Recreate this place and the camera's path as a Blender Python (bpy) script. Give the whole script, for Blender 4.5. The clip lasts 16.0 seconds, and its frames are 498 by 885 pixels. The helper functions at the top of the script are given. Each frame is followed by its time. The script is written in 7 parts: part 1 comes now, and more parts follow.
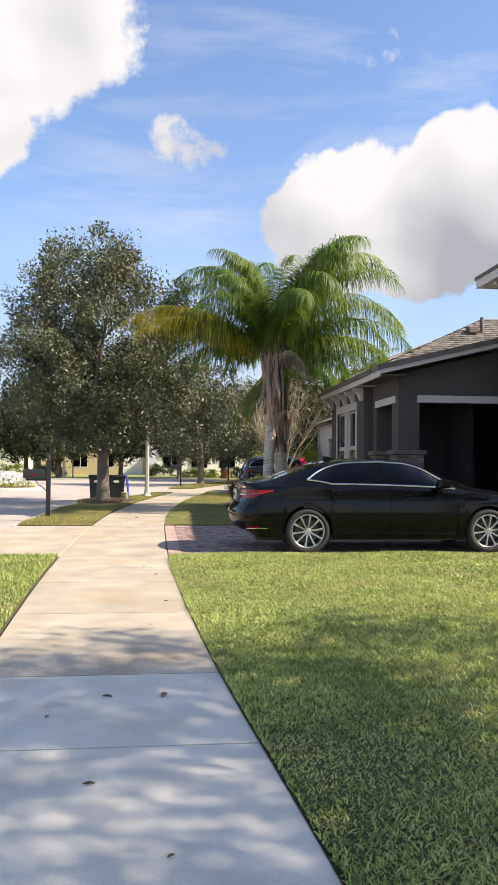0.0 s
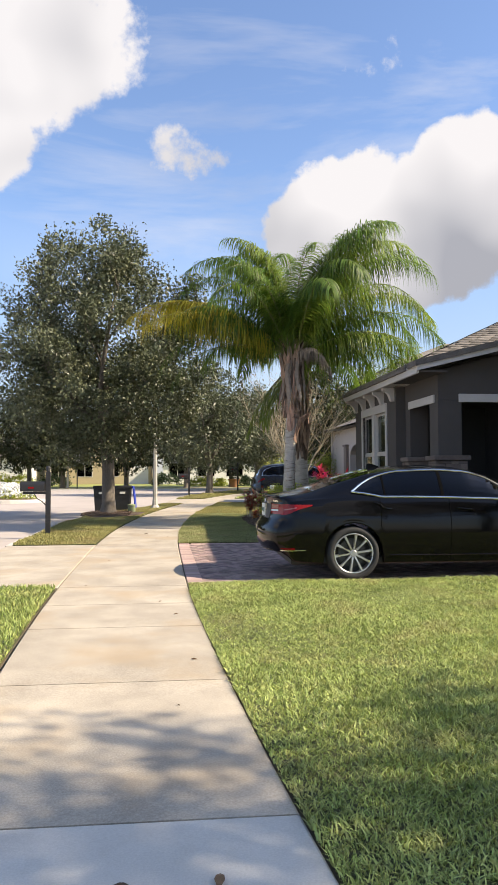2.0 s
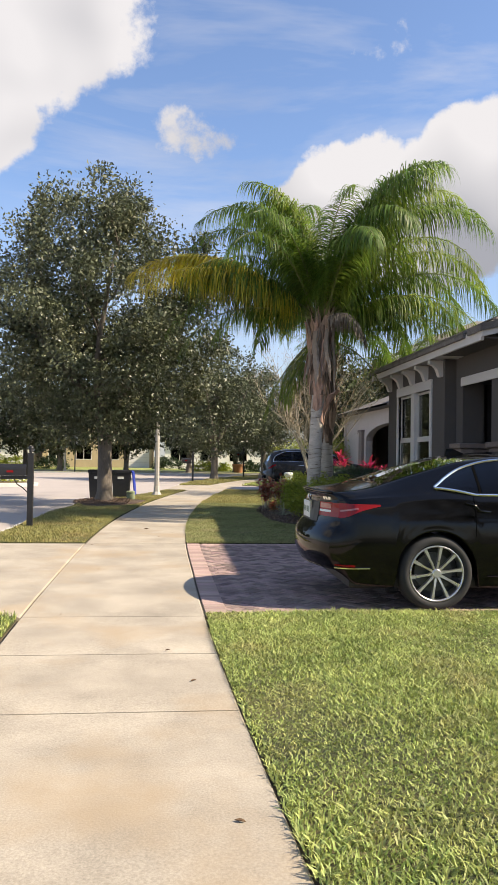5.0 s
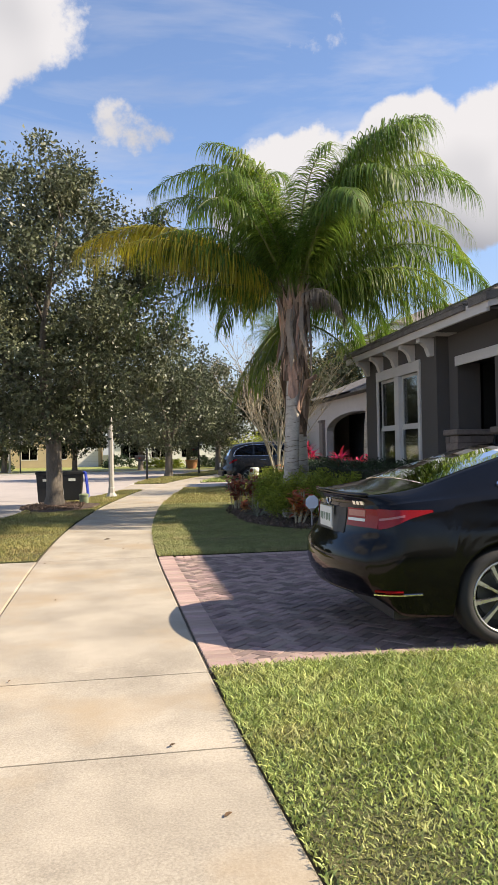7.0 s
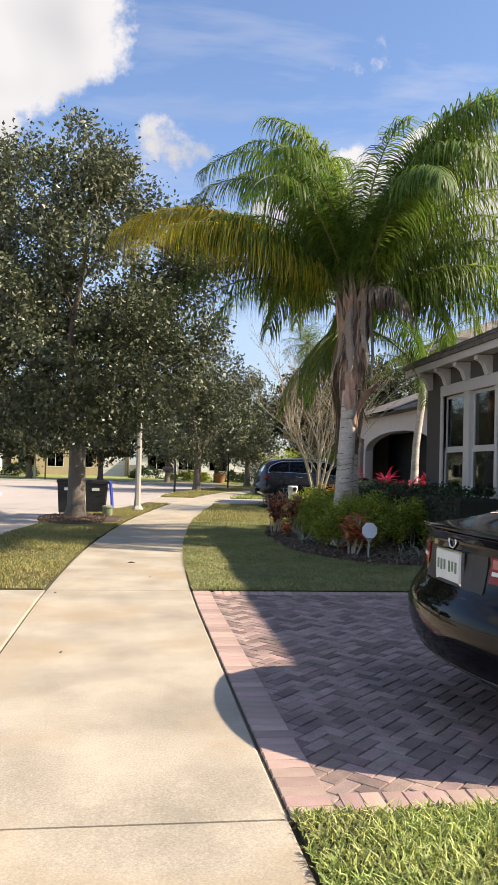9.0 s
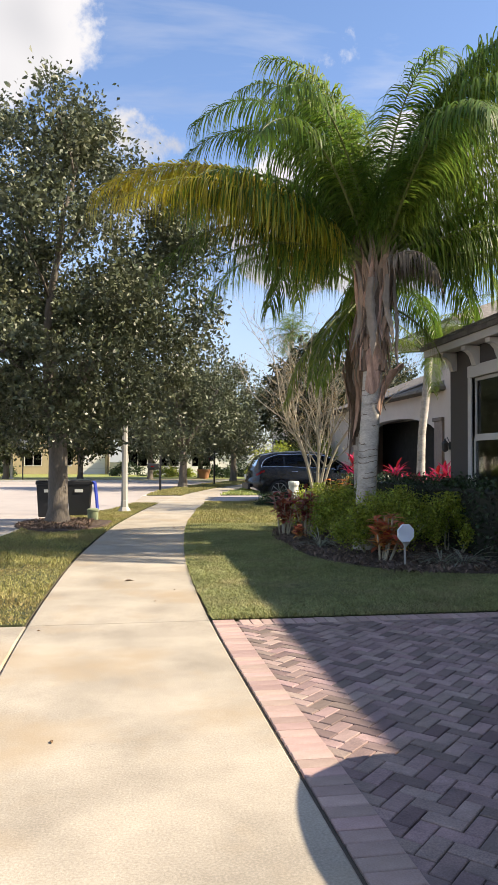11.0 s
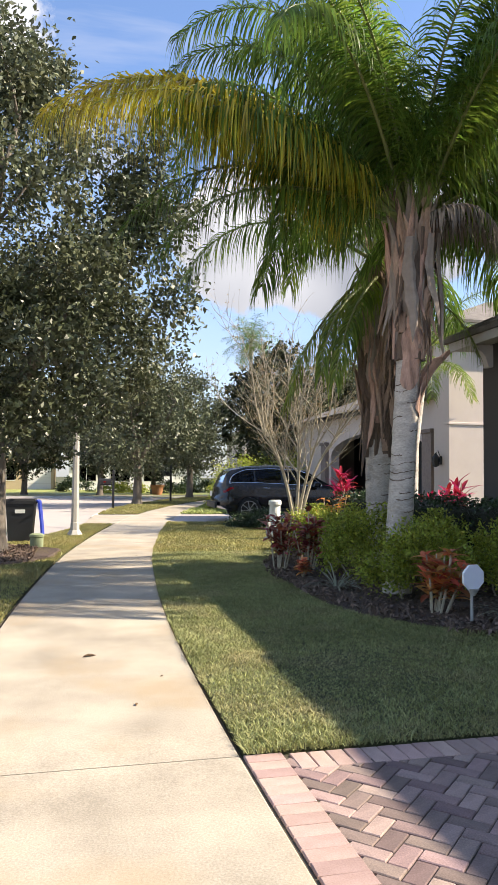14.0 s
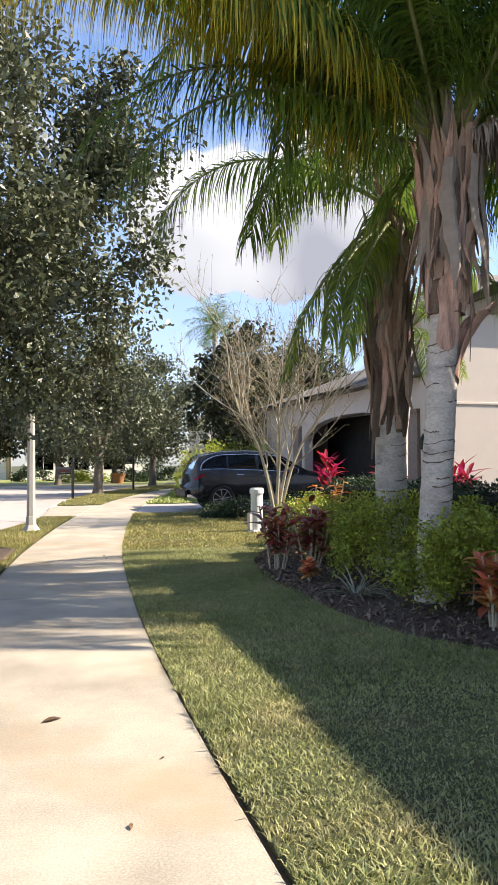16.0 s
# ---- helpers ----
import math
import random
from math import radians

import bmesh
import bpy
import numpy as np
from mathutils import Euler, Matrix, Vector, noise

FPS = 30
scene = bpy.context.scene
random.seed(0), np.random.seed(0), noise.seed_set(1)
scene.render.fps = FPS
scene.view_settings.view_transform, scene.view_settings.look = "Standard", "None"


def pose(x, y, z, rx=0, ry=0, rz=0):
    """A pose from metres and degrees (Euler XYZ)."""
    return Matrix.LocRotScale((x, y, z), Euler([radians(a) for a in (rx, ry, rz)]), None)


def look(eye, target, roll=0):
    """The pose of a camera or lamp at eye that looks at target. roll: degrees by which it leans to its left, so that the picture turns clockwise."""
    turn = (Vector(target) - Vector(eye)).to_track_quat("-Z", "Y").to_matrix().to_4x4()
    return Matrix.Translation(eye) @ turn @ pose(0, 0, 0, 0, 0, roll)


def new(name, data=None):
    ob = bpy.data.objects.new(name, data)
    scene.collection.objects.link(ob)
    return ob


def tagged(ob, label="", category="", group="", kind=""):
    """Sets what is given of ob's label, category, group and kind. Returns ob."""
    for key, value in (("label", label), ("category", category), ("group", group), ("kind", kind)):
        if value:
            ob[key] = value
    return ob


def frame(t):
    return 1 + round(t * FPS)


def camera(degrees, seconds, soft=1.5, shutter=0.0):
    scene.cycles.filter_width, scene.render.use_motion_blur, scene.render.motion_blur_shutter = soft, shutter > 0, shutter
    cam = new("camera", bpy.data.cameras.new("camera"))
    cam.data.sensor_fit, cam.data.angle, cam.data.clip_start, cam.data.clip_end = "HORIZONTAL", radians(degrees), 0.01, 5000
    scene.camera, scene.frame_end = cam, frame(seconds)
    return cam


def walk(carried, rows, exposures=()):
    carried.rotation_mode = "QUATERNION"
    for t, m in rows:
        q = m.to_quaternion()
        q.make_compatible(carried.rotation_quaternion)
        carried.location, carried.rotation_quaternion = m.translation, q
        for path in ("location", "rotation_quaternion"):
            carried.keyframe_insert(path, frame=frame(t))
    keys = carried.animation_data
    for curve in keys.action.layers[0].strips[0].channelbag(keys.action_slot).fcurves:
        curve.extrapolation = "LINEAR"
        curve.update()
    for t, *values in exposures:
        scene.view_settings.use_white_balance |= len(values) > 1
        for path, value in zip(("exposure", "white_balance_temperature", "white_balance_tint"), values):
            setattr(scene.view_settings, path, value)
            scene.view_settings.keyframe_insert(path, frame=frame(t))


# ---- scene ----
cam = camera(37.4, 16.0, soft=1.1)
METRES, EYE, TILT, LEAN, TURN = 14.4, 1.35, 1.22, 0.0, -6.1
ROWS = [
    (0.0, 0.0, 0.0, 0.0, -0.0, 0.47, -0.46),
    (0.5, -0.0074, 0.0313, -0.0013, 0.03, 0.29, -0.48),
    (1.0, -0.0141, 0.062, 0.0008, 0.18, 0.5, -0.35),
    (1.5, -0.0228, 0.0916, -0.0003, 0.25, 0.88, -0.11),
    (2.0, -0.0252, 0.1241, -0.0004, 0.36, 1.06, 0.21),
    (2.5, -0.0324, 0.1542, -0.0015, 0.89, 0.82, 0.53),
    (3.0, -0.0353, 0.1849, -0.0028, 1.42, 0.28, 0.3),
    (5.5, -0.0615, 0.3399, -0.0054, 0.08, -0.1, -1.19),
    (6.0, -0.0723, 0.3685, -0.0063, -1.19, -0.22, -0.59),
    (6.5, -0.0772, 0.3989, -0.0091, -2.6, -0.43, 0.16),
    (7.0, -0.0831, 0.4286, -0.0064, -3.6, -0.54, 0.98),
    (7.5, -0.0885, 0.4578, -0.0082, -4.53, -0.45, 1.03),
    (8.0, -0.0921, 0.4876, -0.0066, -3.07, 0.53, -0.31),
    (8.5, -0.0994, 0.5173, -0.0084, -1.88, 1.27, -1.2),
    (9.0, -0.1014, 0.5502, -0.0098, -1.56, 0.7, -1.71),
    (9.5, -0.1082, 0.5783, -0.0115, -1.24, -0.07, -1.31),
    (12.0, -0.1389, 0.7325, -0.0115, -5.03, 1.14, 0.13),
    (12.5, -0.1416, 0.7667, -0.0137, -5.69, 1.81, 0.07),
    (13.0, -0.1506, 0.7993, -0.0143, -6.15, 2.21, -0.04),
    (13.5, -0.1532, 0.8295, -0.0166, -6.93, 1.99, -0.3),
    (14.0, -0.1581, 0.8588, -0.0149, -7.19, 1.47, -0.62),
    (14.5, -0.1635, 0.889, -0.0163, -7.56, 1.13, -0.36),
    (15.0, -0.1632, 0.9203, -0.0157, -8.51, 0.91, -0.04),
    (15.5, -0.1688, 0.9503, -0.0178, -9.48, 0.78, 0.11),
    (16.0, -0.1692, 0.9808, -0.0193, -10.36, 0.46, 0.09),
]
EXPOSURES = [(0.0, 1.04, 7000, 13), (3.0, 0.92, 7000, 13), (7.0, 0.86, 7000, 13), (9.0, 0.95, 7000, 13), (12.0, 1.06, 6900, 12), (16.0, 1.26, 6700, 13)]
walk(cam, [(t, pose(0, 0, EYE, TILT, LEAN, TURN) @ pose(METRES * x, METRES * y, METRES * z, 90 + pitch, roll, yaw)) for t, x, y, z, yaw, pitch, roll in ROWS], EXPOSURES)

# ---- world and sun ----
SUN_E, SUN_AZ = radians(40.0), radians(-17.0)
to_sun = Vector((math.cos(SUN_E) * math.cos(SUN_AZ), math.cos(SUN_E) * math.sin(SUN_AZ), math.sin(SUN_E)))
sun = new("sun", bpy.data.lights.new("sun", "SUN"))
sun.data.energy, sun.data.angle, sun.data.color = 4.8, radians(0.55), (1.0, 0.90, 0.74)
sun.matrix_world = look((0, 0, 30), Vector((0, 0, 30)) - to_sun)
world = bpy.data.worlds.new("sky")
scene.world = world
world.use_nodes = True


def build_sky(tree):
    n, l = tree.nodes, tree.links
    n.clear()

    def node(kind, **kw):
        o = n.new(kind)
        for k, v in kw.items():
            if k == "op":
                o.operation = v
            elif k == "i":
                for a, b in v.items():
                    o.inputs[a].default_value = b
        return o

    def m(op, a, b=None, c=None, clamp=False):
        o = n.new("ShaderNodeMath")
        o.operation, o.use_clamp = op, clamp
        for k, v in enumerate((a, b, c)):
            if v is None:
                continue
            if isinstance(v, (int, float)):
                o.inputs[k].default_value = v
            else:
                l.new(v, o.inputs[k])
        return o.outputs[0]

    sky = n.new("ShaderNodeTexSky")
    sky.sky_type, sky.sun_disc = "NISHITA", False
    sky.sun_elevation, sky.sun_rotation = SUN_E, math.pi / 2 - SUN_AZ
    sky.air_density, sky.dust_density, sky.ozone_density = 1.0, 0.5, 1.3
    way = n.new("ShaderNodeTexCoord").outputs["Generated"]
    sep = n.new("ShaderNodeSeparateXYZ")
    l.new(way, sep.inputs[0])
    big = node("ShaderNodeTexNoise", i={"Scale": 9.0, "Detail": 12.0, "Roughness": 0.6})
    fine = node("ShaderNodeTexNoise", i={"Scale": 2.2, "Detail": 6.0, "Roughness": 0.6, "Distortion": 0.4})
    stretch = node("ShaderNodeMapping", i={"Scale": (1.0, 1.0, 4.5), "Location": (0.3, 0.1, 0.0)})
    l.new(way, big.inputs["Vector"])
    l.new(way, stretch.inputs[0])
    l.new(stretch.outputs[0], fine.inputs["Vector"])
    rough = m("SUBTRACT", big.outputs[0], 0.5)
    total = None
    # cumulus heaps: azimuth and elevation in degrees, half-widths, weight
    for az, el, wa, we, k in ((-15.5, 31, 12.5, 9.5, 1.05), (-17.5, 24, 7.5, 6, 1.25), (11.5, 18.5, 5, 5.5, 1.0), (21, 18, 10, 6.5, 1.15), (14.5, 20.5, 4.5, 4.5, 1.0), (22.5, 21.5, 5.5, 4.2, 1.0), (29, 21, 5, 5, 1.0),
                              (12, 15.5, 5, 4, 0.8), (0.5, 23.5, 5.5, 3.0, 0.52), (60, 25, 20, 9, 0.9), (110, 30, 18, 9, 0.9), (170, 24, 22, 9, 0.9), (-70, 26, 22, 9, 0.9), (-120, 34, 16, 9, 0.9)):
        a, e = radians(az), radians(el)
        d = Vector((math.sin(a) * math.cos(e), math.cos(a) * math.cos(e), math.sin(e)))
        side, up = Vector((math.cos(a), -math.sin(a), 0)), Vector((-math.sin(a) * math.sin(e), -math.cos(a) * math.sin(e), math.cos(e)))
        dots = []
        for v in (d, side, up):
            o = node("ShaderNodeVectorMath", op="DOT_PRODUCT", i={1: v})
            l.new(way, o.inputs[0])
            dots.append(o.outputs["Value"])
        u = m("DIVIDE", dots[1], math.sin(radians(wa)))
        w = m("DIVIDE", dots[2], math.sin(radians(we)))
        r2 = m("ADD", m("MULTIPLY", u, u), m("MULTIPLY", w, w))
        blob = m("MULTIPLY", m("MULTIPLY", m("SUBTRACT", 1.0, r2, clamp=True), m("GREATER_THAN", dots[0], 0.0)), k)
        total = blob if total is None else m("MAXIMUM", total, blob)
    heap = m("ADD", total, m("MULTIPLY", rough, 1.75))
    ramp = n.new("ShaderNodeMapRange")
    ramp.interpolation_type = "SMOOTHSTEP"
    ramp.inputs[1].default_value, ramp.inputs[2].default_value = 0.27, 0.5
    l.new(heap, ramp.inputs[0])
    thin = n.new("ShaderNodeMapRange")
    thin.inputs[1].default_value, thin.inputs[2].default_value, thin.inputs[4].default_value = 0.47, 0.78, 0.6
    l.new(fine.outputs[0], thin.inputs[0])
    low = n.new("ShaderNodeMapRange")
    low.inputs[1].default_value, low.inputs[2].default_value, low.inputs[3].default_value, low.inputs[4].default_value = 0.02, 0.34, 0.62, 0.0
    l.new(sep.outputs[2], low.inputs[0])
    cover = m("MAXIMUM", m("MAXIMUM", ramp.outputs[0], thin.outputs[0]), low.outputs[0])
    # grey undersides: thicker parts and lower edges of the heaps
    lift = node("ShaderNodeMapping", i={"Location": (0.0, 0.0, -0.05)})
    l.new(way, lift.inputs[0])
    big2 = node("ShaderNodeTexNoise", i={"Scale": 3.2, "Detail": 3.0, "Roughness": 0.5})
    l.new(lift.outputs[0], big2.inputs["Vector"])
    shade = n.new("ShaderNodeMapRange")
    shade.inputs[1].default_value, shade.inputs[2].default_value = 0.45, 0.70
    drop = m("MULTIPLY", m("SUBTRACT", 0.36, sep.outputs[2]), 0.7)
    l.new(m("ADD", big2.outputs[0], drop), shade.inputs[0])
    tone = n.new("ShaderNodeMix")
    tone.data_type = "RGBA"
    tone.inputs["A"].default_value, tone.inputs["B"].default_value = (4.3, 4.4, 4.65, 1), (2.0, 2.15, 2.5, 1)
    l.new(shade.outputs[0], tone.inputs["Factor"])
    mix = n.new("ShaderNodeMix")
    mix.data_type = "RGBA"
    l.new(cover, mix.inputs["Factor"])
    deep = n.new("ShaderNodeMix")
    deep.data_type, deep.blend_type = "RGBA", "MULTIPLY"
    deep.inputs["Factor"].default_value, deep.inputs["B"].default_value = 1.0, (0.93, 1.03, 1.19, 1)
    l.new(sky.outputs[0], deep.inputs["A"])
    l.new(deep.outputs["Result"], mix.inputs["A"])
    l.new(tone.outputs["Result"], mix.inputs["B"])
    back = node("ShaderNodeBackground", i={"Strength": 0.108})
    l.new(mix.outputs["Result"], back.inputs[0])
    out = n.new("ShaderNodeOutputWorld")
    l.new(back.outputs[0], out.inputs[0])


build_sky(world.node_tree)

# ---- materials ----


def material(name, dark, light, rough=0.8, metal=0.0, scale=8.0, fine=60.0, bump=0.3, contrast=0.5, spread=0.0, island=0.0,
             stretch=(1, 1, 1), stain=None, stain_scale=0.6, stain_amount=0.5, coat=0.0, spec=0.5, through_light=0.0, relief=0.004, distance=None, hue=None):
    """A procedural surface: two noise scales of colour, optional stains, fine relief, and colour spread per object or per island."""
    mat = bpy.data.materials.new(name)
    mat.use_nodes = True
    n, l = mat.node_tree.nodes, mat.node_tree.links
    bsdf = n["Principled BSDF"]
    tex = n.new("ShaderNodeTexCoord")
    mp = n.new("ShaderNodeMapping")
    mp.inputs["Scale"].default_value = stretch
    l.new(tex.outputs["Object"], mp.inputs[0])

    def noise_at(s, detail=5.0, r=0.6):
        o = n.new("ShaderNodeTexNoise")
        o.inputs["Scale"].default_value, o.inputs["Detail"].default_value, o.inputs["Roughness"].default_value = s, detail, r
        l.new(mp.outputs[0], o.inputs["Vector"])
        return o.outputs[0]

    def mrange(v, a, b, c=0.0, d=1.0):
        o = n.new("ShaderNodeMapRange")
        for k, q in enumerate((a, b, c, d)):
            o.inputs[k + 1].default_value = q
        l.new(v, o.inputs[0])
        return o.outputs[0]

    def mix(f, a, b, kind="MIX"):
        o = n.new("ShaderNodeMix")
        o.data_type, o.blend_type = "RGBA", kind
        for k, v in (("Factor", f), ("A", a), ("B", b)):
            if isinstance(v, (int, float)):
                o.inputs[k].default_value = v
            elif isinstance(v, tuple):
                o.inputs[k].default_value = (*v, 1)
            else:
                l.new(v, o.inputs[k])
        return o.outputs["Result"]

    coarse, grain = noise_at(scale), noise_at(fine, 3.0)
    both = n.new("ShaderNodeMath")
    both.operation = "MULTIPLY_ADD"
    both.inputs[1].default_value = 0.45
    l.new(grain, both.inputs[0])
    half = n.new("ShaderNodeMath")
    half.operation = "MULTIPLY"
    half.inputs[1].default_value = 0.55
    l.new(coarse, half.inputs[0])
    l.new(half.outputs[0], both.inputs[2])
    w = 0.08 + 0.36 * contrast
    colour = mix(mrange(both.outputs[0], w, 1 - w), dark, light)
    if stain:
        colour = mix(mrange(noise_at(stain_scale, 4.0), 0.5, 0.68, 0.0, stain_amount), colour, stain)
    if spread or island:
        if spread:
            r = n.new("ShaderNodeObjectInfo").outputs["Random"]
        else:
            r = n.new("ShaderNodeNewGeometry").outputs["Random Per Island"]
        k = spread or island
        hsv = n.new("ShaderNodeHueSaturation")
        l.new(colour, hsv.inputs["Color"])
        l.new(mrange(r, 0, 1, 1 - k, 1 + k), hsv.inputs["Value"])
        if hue:
            wob = n.new("ShaderNodeTexWhiteNoise")
            wob.noise_dimensions = "1D"
            l.new(r, wob.inputs["W"])
            l.new(mrange(wob.outputs[0], 0, 1, 0.5 - hue, 0.5 + hue), hsv.inputs["Hue"])
        colour = hsv.outputs[0]
    l.new(colour, bsdf.inputs["Base Color"])
    l.new(mrange(coarse, 0.3, 0.7, max(rough - 0.08, 0.02), min(rough + 0.08, 1)), bsdf.inputs["Roughness"])
    bsdf.inputs["Metallic"].default_value = metal
    bsdf.inputs["Specular IOR Level"].default_value = spec
    bsdf.inputs["Coat Weight"].default_value = coat
    bsdf.inputs["Coat Roughness"].default_value = 0.03
    if bump:
        b = n.new("ShaderNodeBump")
        b.inputs["Strength"].default_value, b.inputs["Distance"].default_value = bump, relief
        l.new(both.outputs[0], b.inputs["Height"])
        l.new(b.outputs[0], bsdf.inputs["Normal"])
    if through_light:
        tr = n.new("ShaderNodeBsdfTranslucent")
        l.new(colour, tr.inputs[0])
        ms = n.new("ShaderNodeMixShader")
        ms.inputs[0].default_value = through_light
        l.new(bsdf.outputs[0], ms.inputs[1])
        l.new(tr.outputs[0], ms.inputs[2])
        l.new(ms.outputs[0], n["Material Output"].inputs[0])
    return mat


def glass_material(name, tint, rough=0.02, ior=1.45):
    mat = bpy.data.materials.new(name)
    mat.use_nodes = True
    b = mat.node_tree.nodes["Principled BSDF"]
    b.inputs["Base Color"].default_value = (*tint, 1)
    b.inputs["Roughness"].default_value = rough
    b.inputs["Transmission Weight"].default_value = 1.0
    b.inputs["IOR"].default_value = ior
    return mat


